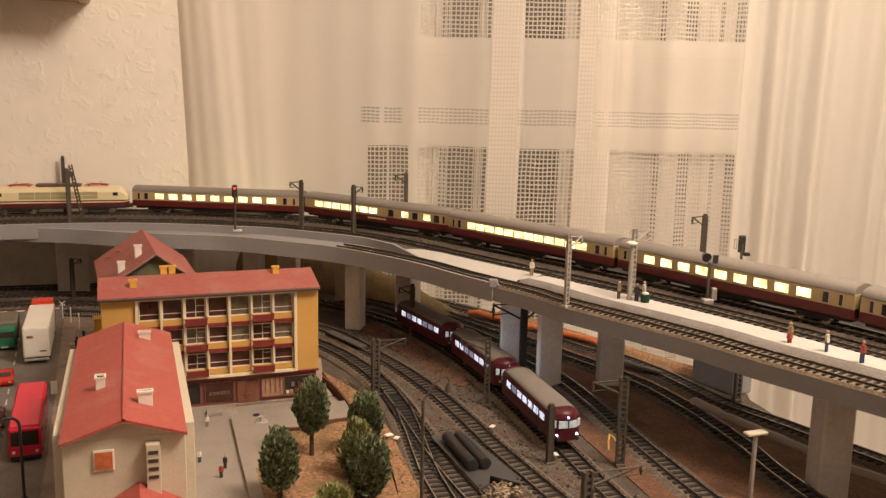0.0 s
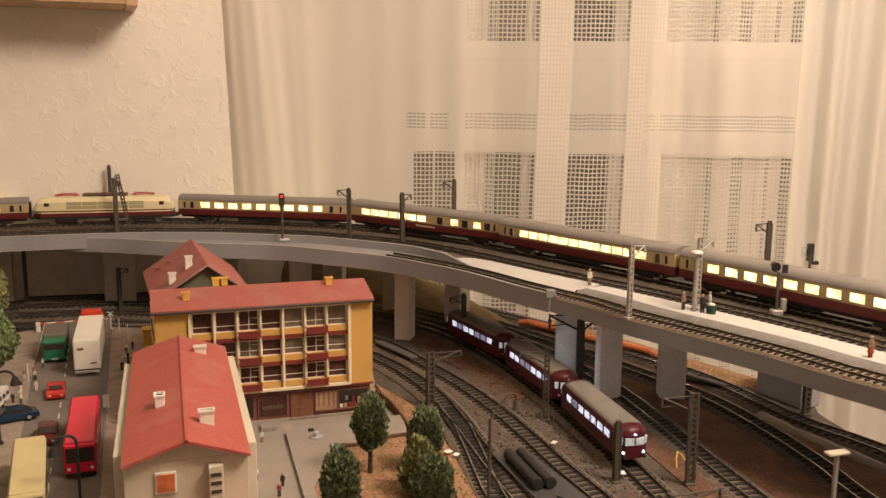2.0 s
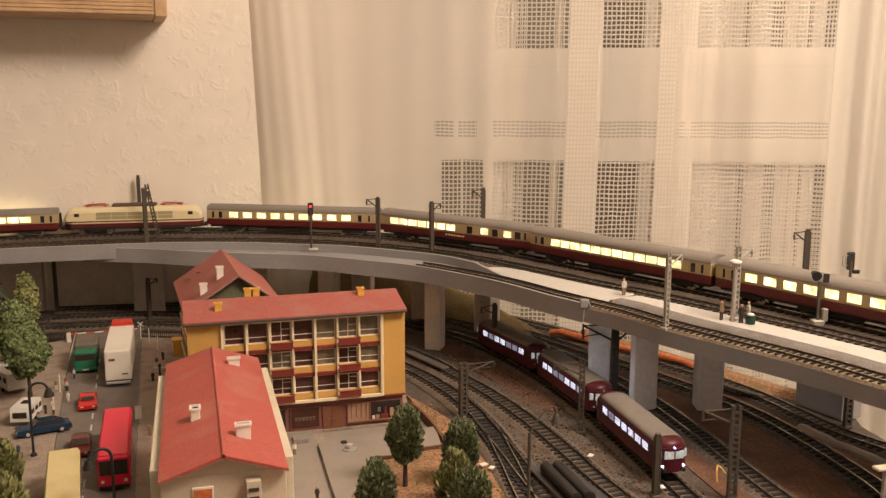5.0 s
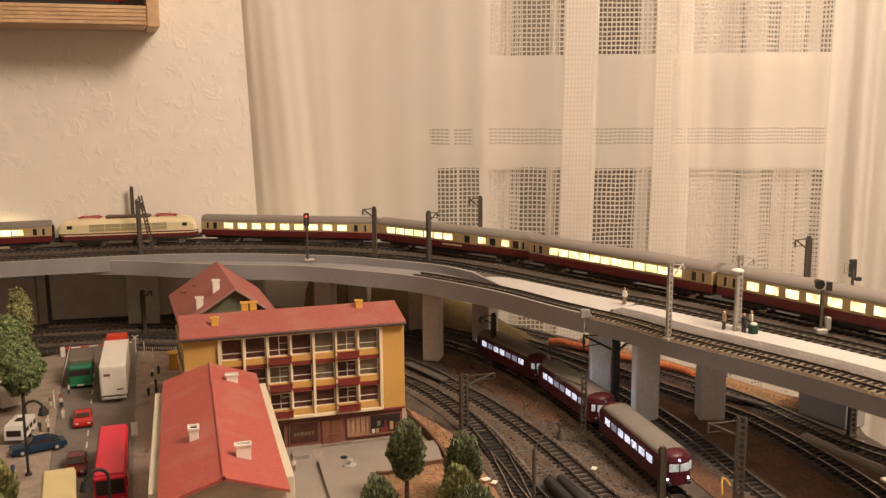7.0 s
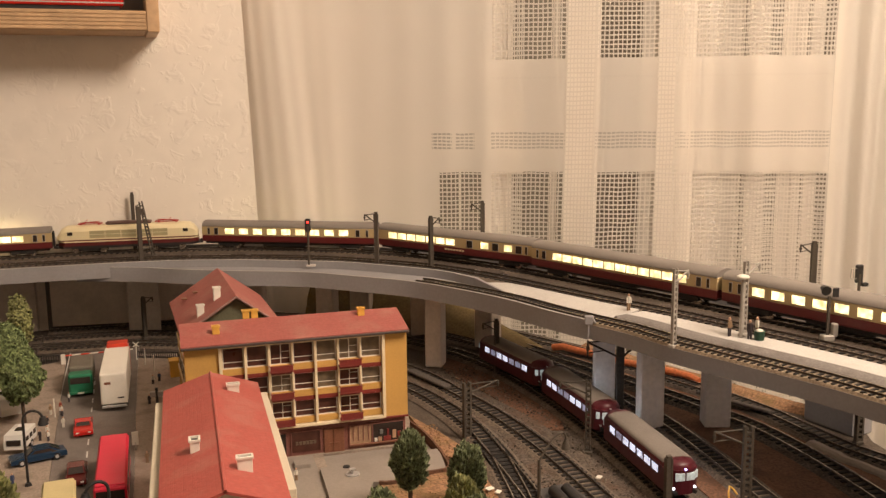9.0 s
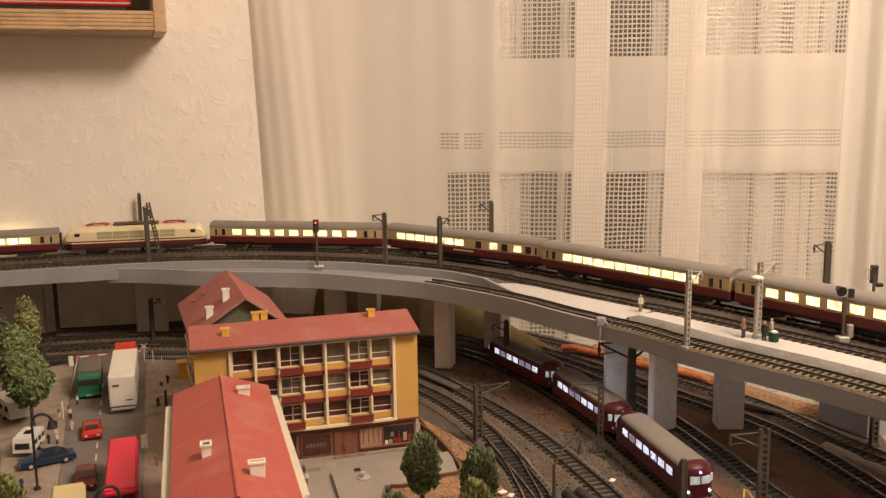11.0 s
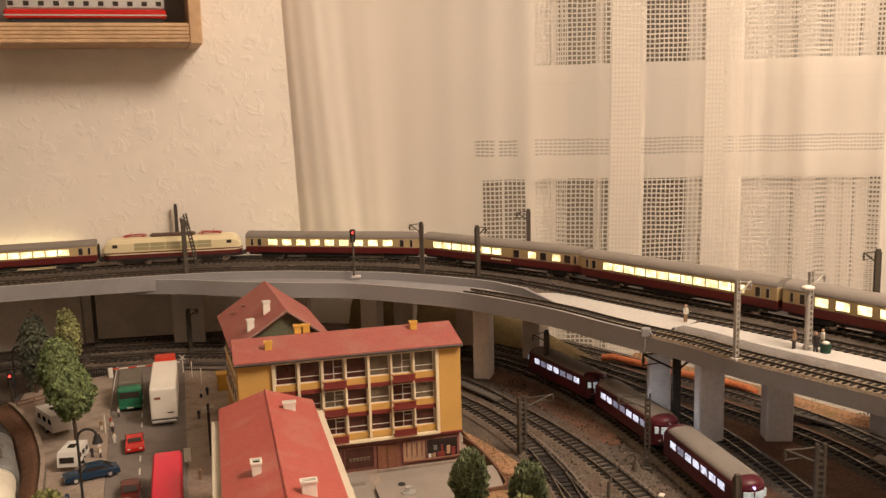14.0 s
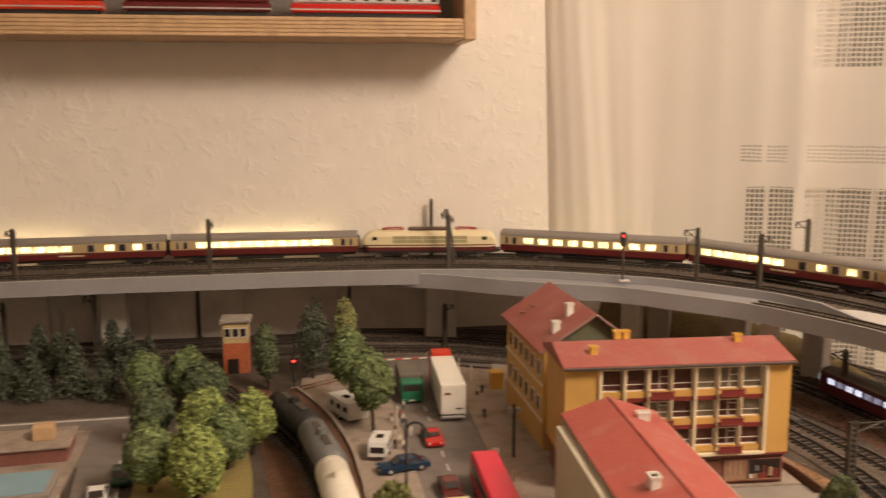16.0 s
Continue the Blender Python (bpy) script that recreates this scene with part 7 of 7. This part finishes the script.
figure(-0.187, 1.118, Q, 60, "cloth_white", "cloth_dark", "tiny painted figurine on the pavement")
figure(-0.194, 1.168, Q, 60, "cloth_dark", "cloth_white", "tiny painted figurine on the pavement")
figure(-0.180, 1.255, Q, 60, "cloth_white", "cloth_dark", "tiny painted figurine on the pavement")
figure(-0.072, 1.31, Q, 0, "cloth_blue", "cloth_dark", "tiny painted figurine in dark blue near the hut")
figure(-0.080, 1.30, Q, 0, "cloth_white", "cloth_dark", "tiny painted figurine near the hut")
figure(-0.082, 1.215, Q, 0, "cloth_dark", "cloth_dark", "tiny dark figurine on the pavement")
figure(-0.079, 1.02, Q, 0, "cloth_tan", "cloth_tan", "tiny tan figurine on the pavement")
figure(-0.205, 1.00, Q, 30, "cloth_blue", "cloth_blue", "tiny grey-blue figurine beside the cars")
figure(0.064, 0.925, 0.0042, 0, "cloth_white", "cloth_tan", "tiny pale figurine on the forecourt")
figure(0.050, 0.835, 0.0042, 20, "cloth_white", "cloth_blue", "tiny figurine in a white shirt on the forecourt")
figure(0.066, 0.795, 0.0042, 0, "cloth_red", "cloth_dark", "tiny figurine in a red top on the forecourt")
figure(0.0715, 0.815, 0.0042, 0, "cloth_dark", "cloth_dark", "tiny dark figurine on the forecourt")
figure(-0.062, 0.80, Q, 0, "cloth_tan", "cloth_dark", "tiny brown figurine on the pavement")


# ---- loose stones on the yard's gravel ----
stones = Shape()
pick = random.Random(9)
for _ in range(5200):
    y = pick.uniform(0.62, 1.25)
    x = pick.uniform(0.27, 0.40) + 0.10 * max(0, 0.95 - y) * pick.uniform(-1, 1)
    r = 0.0006 + 0.0018 * pick.random() ** 2.5
    stones.add([(x + r, y, 0.0012), (x - r * 0.5, y + r, 0.0012), (x - r * 0.5, y - r * 0.8, 0.0012), (x, y, 0.0014 + r * 0.9)], [(0, 1, 3), (1, 2, 3), (2, 0, 3)])
tagged(solid("loose_gravel", stones, "stone_mix", "loose grey gravel stones between the yard tracks", "gravel"), kind="stuff")
mound = line([(0.607, 0.86), (0.611, 0.81), (0.620, 0.765), (0.629, 0.719), (0.638, 0.667), (0.66, 0.60), (0.70, 0.48)], 0.006)
mound = [(x + 0.003 * noise.noise((y * 55, 2.0, 0)), y) for x, y in mound]
solid("rubble_bank", Shape().sweep(mound, [(-0.013, 0.0), (-0.010, 0.0042), (-0.004, 0.0048), (0.001, 0.0030), (0.005, 0.0)]), "plaza_grey", "low rough grey-brown bank between two tracks", "bank")
solid("paper_scrap", Shape().box(-0.0035, 0.0035, -0.0025, 0.0025, 0, 0.0012, 0.0003), "white_plastic", "white scrap lying between the tracks", "scrap", at=pose(0.347, 0.833, 0.0079, 0, 0, 45))
solid("paper_scrap", Shape().box(-0.0035, 0.0035, -0.0025, 0.0025, 0, 0.0012, 0.0003), "white_plastic", "white scrap lying between the tracks", "scrap", at=pose(0.379, 0.748, 0.0079, 0, 0, 80))
solid("paper_scrap", Shape().box(-0.0035, 0.0035, -0.0025, 0.0025, 0, 0.0012, 0.0003), "white_plastic", "white scrap lying between the tracks", "scrap", at=pose(0.242, 0.831, 0.0079, 0, 0, 52))

# ---- trees ----
def clump(shape, c, r, rng, outward=None, rise=0.0):
    """A few small leaf flakes standing off one point."""
    for _ in range(4):
        a, b = rng.uniform(0, 6.283), rng.uniform(-0.9, 1.2)
        n = Vector((math.cos(a) * math.cos(b), math.sin(a) * math.cos(b), math.sin(b)))
        if outward is not None:
            n = (0.75 * n + outward).normalized()
        u = n.orthogonal().normalized()
        v = n.cross(u)
        spin = rng.uniform(0, 6.283)
        u, v = math.cos(spin) * u + math.sin(spin) * v, math.cos(spin) * v - math.sin(spin) * u
        p = Vector(c) + rng.uniform(0.0, 1.0) * r * n
        k = rng.uniform(0.7, 1.25) * r
        if rise:
            # long leaves that point up and outwards
            u = ((outward if outward is not None else 0.5 * n) * 0.9 + Vector((rng.uniform(-0.5, 0.5), rng.uniform(-0.5, 0.5), rise))).normalized()
            v = u.cross(n).normalized() * 0.8
            k *= 1.15
        shape.add([p - k * u, p - 0.55 * k * v + 0.25 * k * n, p + k * u, p + 0.55 * k * v + 0.25 * k * n], [(0, 1, 2, 3)])


def broadleaf(x, y, z, h, wide, material, label, seed, low=0.30, flakes=520, size=0.0036, top=1.0, rise=0.0):
    rng = random.Random(seed)
    t = thing("tree", pose(x, y, z, rng.uniform(-3, 3), rng.uniform(-3, 3), rng.uniform(0, 360)), label, "tree", "model trees")
    trunk = Shape().tube((0, 0, -0.001), (0, 0, h * 0.55), 0.0026, 0.0014, n=8)
    for i in range(6):
        a = i * 1.05 + rng.uniform(-0.3, 0.3)
        trunk.tube((0, 0, h * (0.28 + 0.05 * i)), (0.55 * wide * math.cos(a), 0.55 * wide * math.sin(a), h * (0.48 + 0.06 * i)), 0.0010, 0.0005, n=5)
    part("trunk", trunk, "bark", t)
    crown = Shape()
    mid, half = h * (1 + low) / 2, h * (1 - low) / 2
    for i in range(flakes):
        zz = 1 - 2 * (i + 0.5) / flakes
        a = i * 2.399963
        rad = math.sqrt(max(0, 1 - zz * zz))
        lump = 0.80 + 0.20 * noise.noise((math.cos(a) * rad * 2.1 + seed, math.sin(a) * rad * 2.1, zz * 2.4)) + 0.16 * noise.noise((math.cos(a) * rad * 5.5 + seed, math.sin(a) * rad * 5.5, zz * 6.0)) + rng.uniform(-0.08, 0.08)
        belly = 1.0 - 0.22 * max(0, zz) * top
        if rise:
            belly *= rad ** -0.22 * (1.0 - 0.10 * zz)
        clump(crown, (wide * belly * lump * rad * math.cos(a), wide * belly * lump * rad * math.sin(a), mid + half * lump * zz * 1.12), size, rng, Vector((rad * math.cos(a), rad * math.sin(a), zz + 0.15)), rise)
    for i in range(flakes // 3):
        a, zz, q = rng.uniform(0, 6.283), rng.uniform(-0.8, 0.8), rng.uniform(0.2, 0.65)
        clump(crown, (wide * q * math.cos(a), wide * q * math.sin(a), mid + half * zz * 0.8), size, rng, None, rise)
    part("crown", crown, material, t)
    return t


def fir(x, y, z, h, wide, seed, label="dark green model fir tree"):
    rng = random.Random(seed)
    t = thing("tree", pose(x, y, z, 0, 0, rng.uniform(0, 360)), label, "tree", "model trees")
    part("trunk", Shape().tube((0, 0, -0.001), (0, 0, h * 0.9), 0.0022, 0.0004, n=7), "bark", t)
    crown = Shape()
    tiers = 13
    for k in range(tiers):
        f = k / tiers
        r = wide * (1 - f) ** 0.85
        n = max(5, int(15 * (1 - f)))
        for i in range(n):
            a = 6.283 * i / n + k * 0.7 + rng.uniform(-0.2, 0.2)
            rr = r * rng.uniform(0.75, 1.1)
            for q in (0.45, 0.75, 1.0):
                clump(crown, (rr * q * math.cos(a), rr * q * math.sin(a), h * (0.14 + 0.84 * f) - 0.004 * q), 0.0028, rng)
    part("crown", crown, "leaf_pine", t)


GARDEN, PARK, GROVE = "dark green oval model tree in the garden bed", "large round green model tree on the car park", "bushy {} green model tree in the grove"
broadleaf(0.153, 0.816, 0.0068, 0.076, 0.0160, "leaf_garden", GARDEN, 11, 0.33, 1000, 0.0024, 0.6, 0.9)
broadleaf(0.110, 0.735, 0.0068, 0.061, 0.0170, "leaf_garden", GARDEN, 12, 0.16, 1000, 0.0024, 0.6, 0.9)
broadleaf(0.203, 0.808, 0.0068, 0.063, 0.0166, "leaf_garden", GARDEN, 13, 0.16, 1000, 0.0024, 0.6, 0.9)
broadleaf(0.184, 0.718, 0.0068, 0.054, 0.0182, "leaf_garden", GARDEN, 14, 0.05, 1100, 0.0024, 0.6, 0.9)
broadleaf(-0.219, 1.175, 0.003, 0.098, 0.0282, "leaf_green", PARK, 15, 0.30, 2000, 0.0024)
broadleaf(-0.247, 1.275, 0.003, 0.102, 0.0263, "leaf_green", PARK, 16, 0.30, 2000, 0.0024)
broadleaf(-0.300, 1.40, 0.0, 0.114, 0.025, "leaf_pine", "dark loose model tree behind the car park", 17, 0.10, 420, 0.0026)
broadleaf(-0.25, 1.40, 0.0, 0.118, 0.017, "leaf_yellow", "yellowish loose model tree behind the car park", 18, 0.35, 420, 0.0026)
broadleaf(-0.358, 1.36, 0.0, 0.094, 0.0165, "leaf_dark", "slim dark green model tree beside the signal box", 19, 0.15, 420, 0.0026)
broadleaf(-0.508, 1.312, 0.0, 0.070, 0.0270, "leaf_green", GROVE.format("mid"), 20, 0.10, 2000, 0.0024)
broadleaf(-0.456, 1.316, 0.0, 0.074, 0.0270, "leaf_green", GROVE.format("mid"), 21, 0.10, 2000, 0.0024)
broadleaf(-0.425, 1.262, 0.0, 0.072, 0.0306, "leaf_dark", GROVE.format("dark"), 22, 0.10, 2000, 0.0024)
broadleaf(-0.470, 1.168, 0.004, 0.072, 0.0261, "leaf_dark", GROVE.format("dark"), 23, 0.12, 2000, 0.0024)
broadleaf(-0.404, 1.116, 0.004, 0.076, 0.0297, "leaf_light", GROVE.format("light"), 24, 0.12, 2000, 0.0024)
broadleaf(-0.352, 1.125, 0.004, 0.070, 0.0234, "leaf_light", GROVE.format("light"), 25, 0.20, 2000, 0.0024)
broadleaf(-0.442, 1.025, 0.004, 0.074, 0.0252, "leaf_green", GROVE.format("mid"), 26, 0.18, 2000, 0.0024)
broadleaf(-0.392, 1.000, 0.004, 0.078, 0.0306, "leaf_light", GROVE.format("light"), 27, 0.15, 2000, 0.0024)
broadleaf(-0.375, 1.075, 0.004, 0.070, 0.0234, "leaf_green", GROVE.format("mid"), 28, 0.15, 2000, 0.0024)
for i, (x, y, h, w) in enumerate(((0.186, 0.762, 0.052, 0.017), (0.150, 0.700, 0.020, 0.014), (-0.205, 0.905, 0.050, 0.022), (-0.185, 0.80, 0.060, 0.022))):
    broadleaf(x, y, 0.005, h, w, "leaf_yellow", "yellowish green loose model bush", 60 + i, 0.05, 300, 0.0036, 1.6, 0.9)
for i in range(11):
    fir(-0.53 - 0.034 * i, 1.43 + 0.035 * (i % 3) - 0.01 * (i % 2), 0.0, 0.068 + 0.006 * (i % 4), 0.024 + 0.002 * (i % 3), 80 + i)
for i in range(7):
    fir(-0.57 - 0.045 * i, 1.345 + 0.02 * (i % 2), 0.0, 0.060 + 0.006 * (i % 3), 0.024, 100 + i)
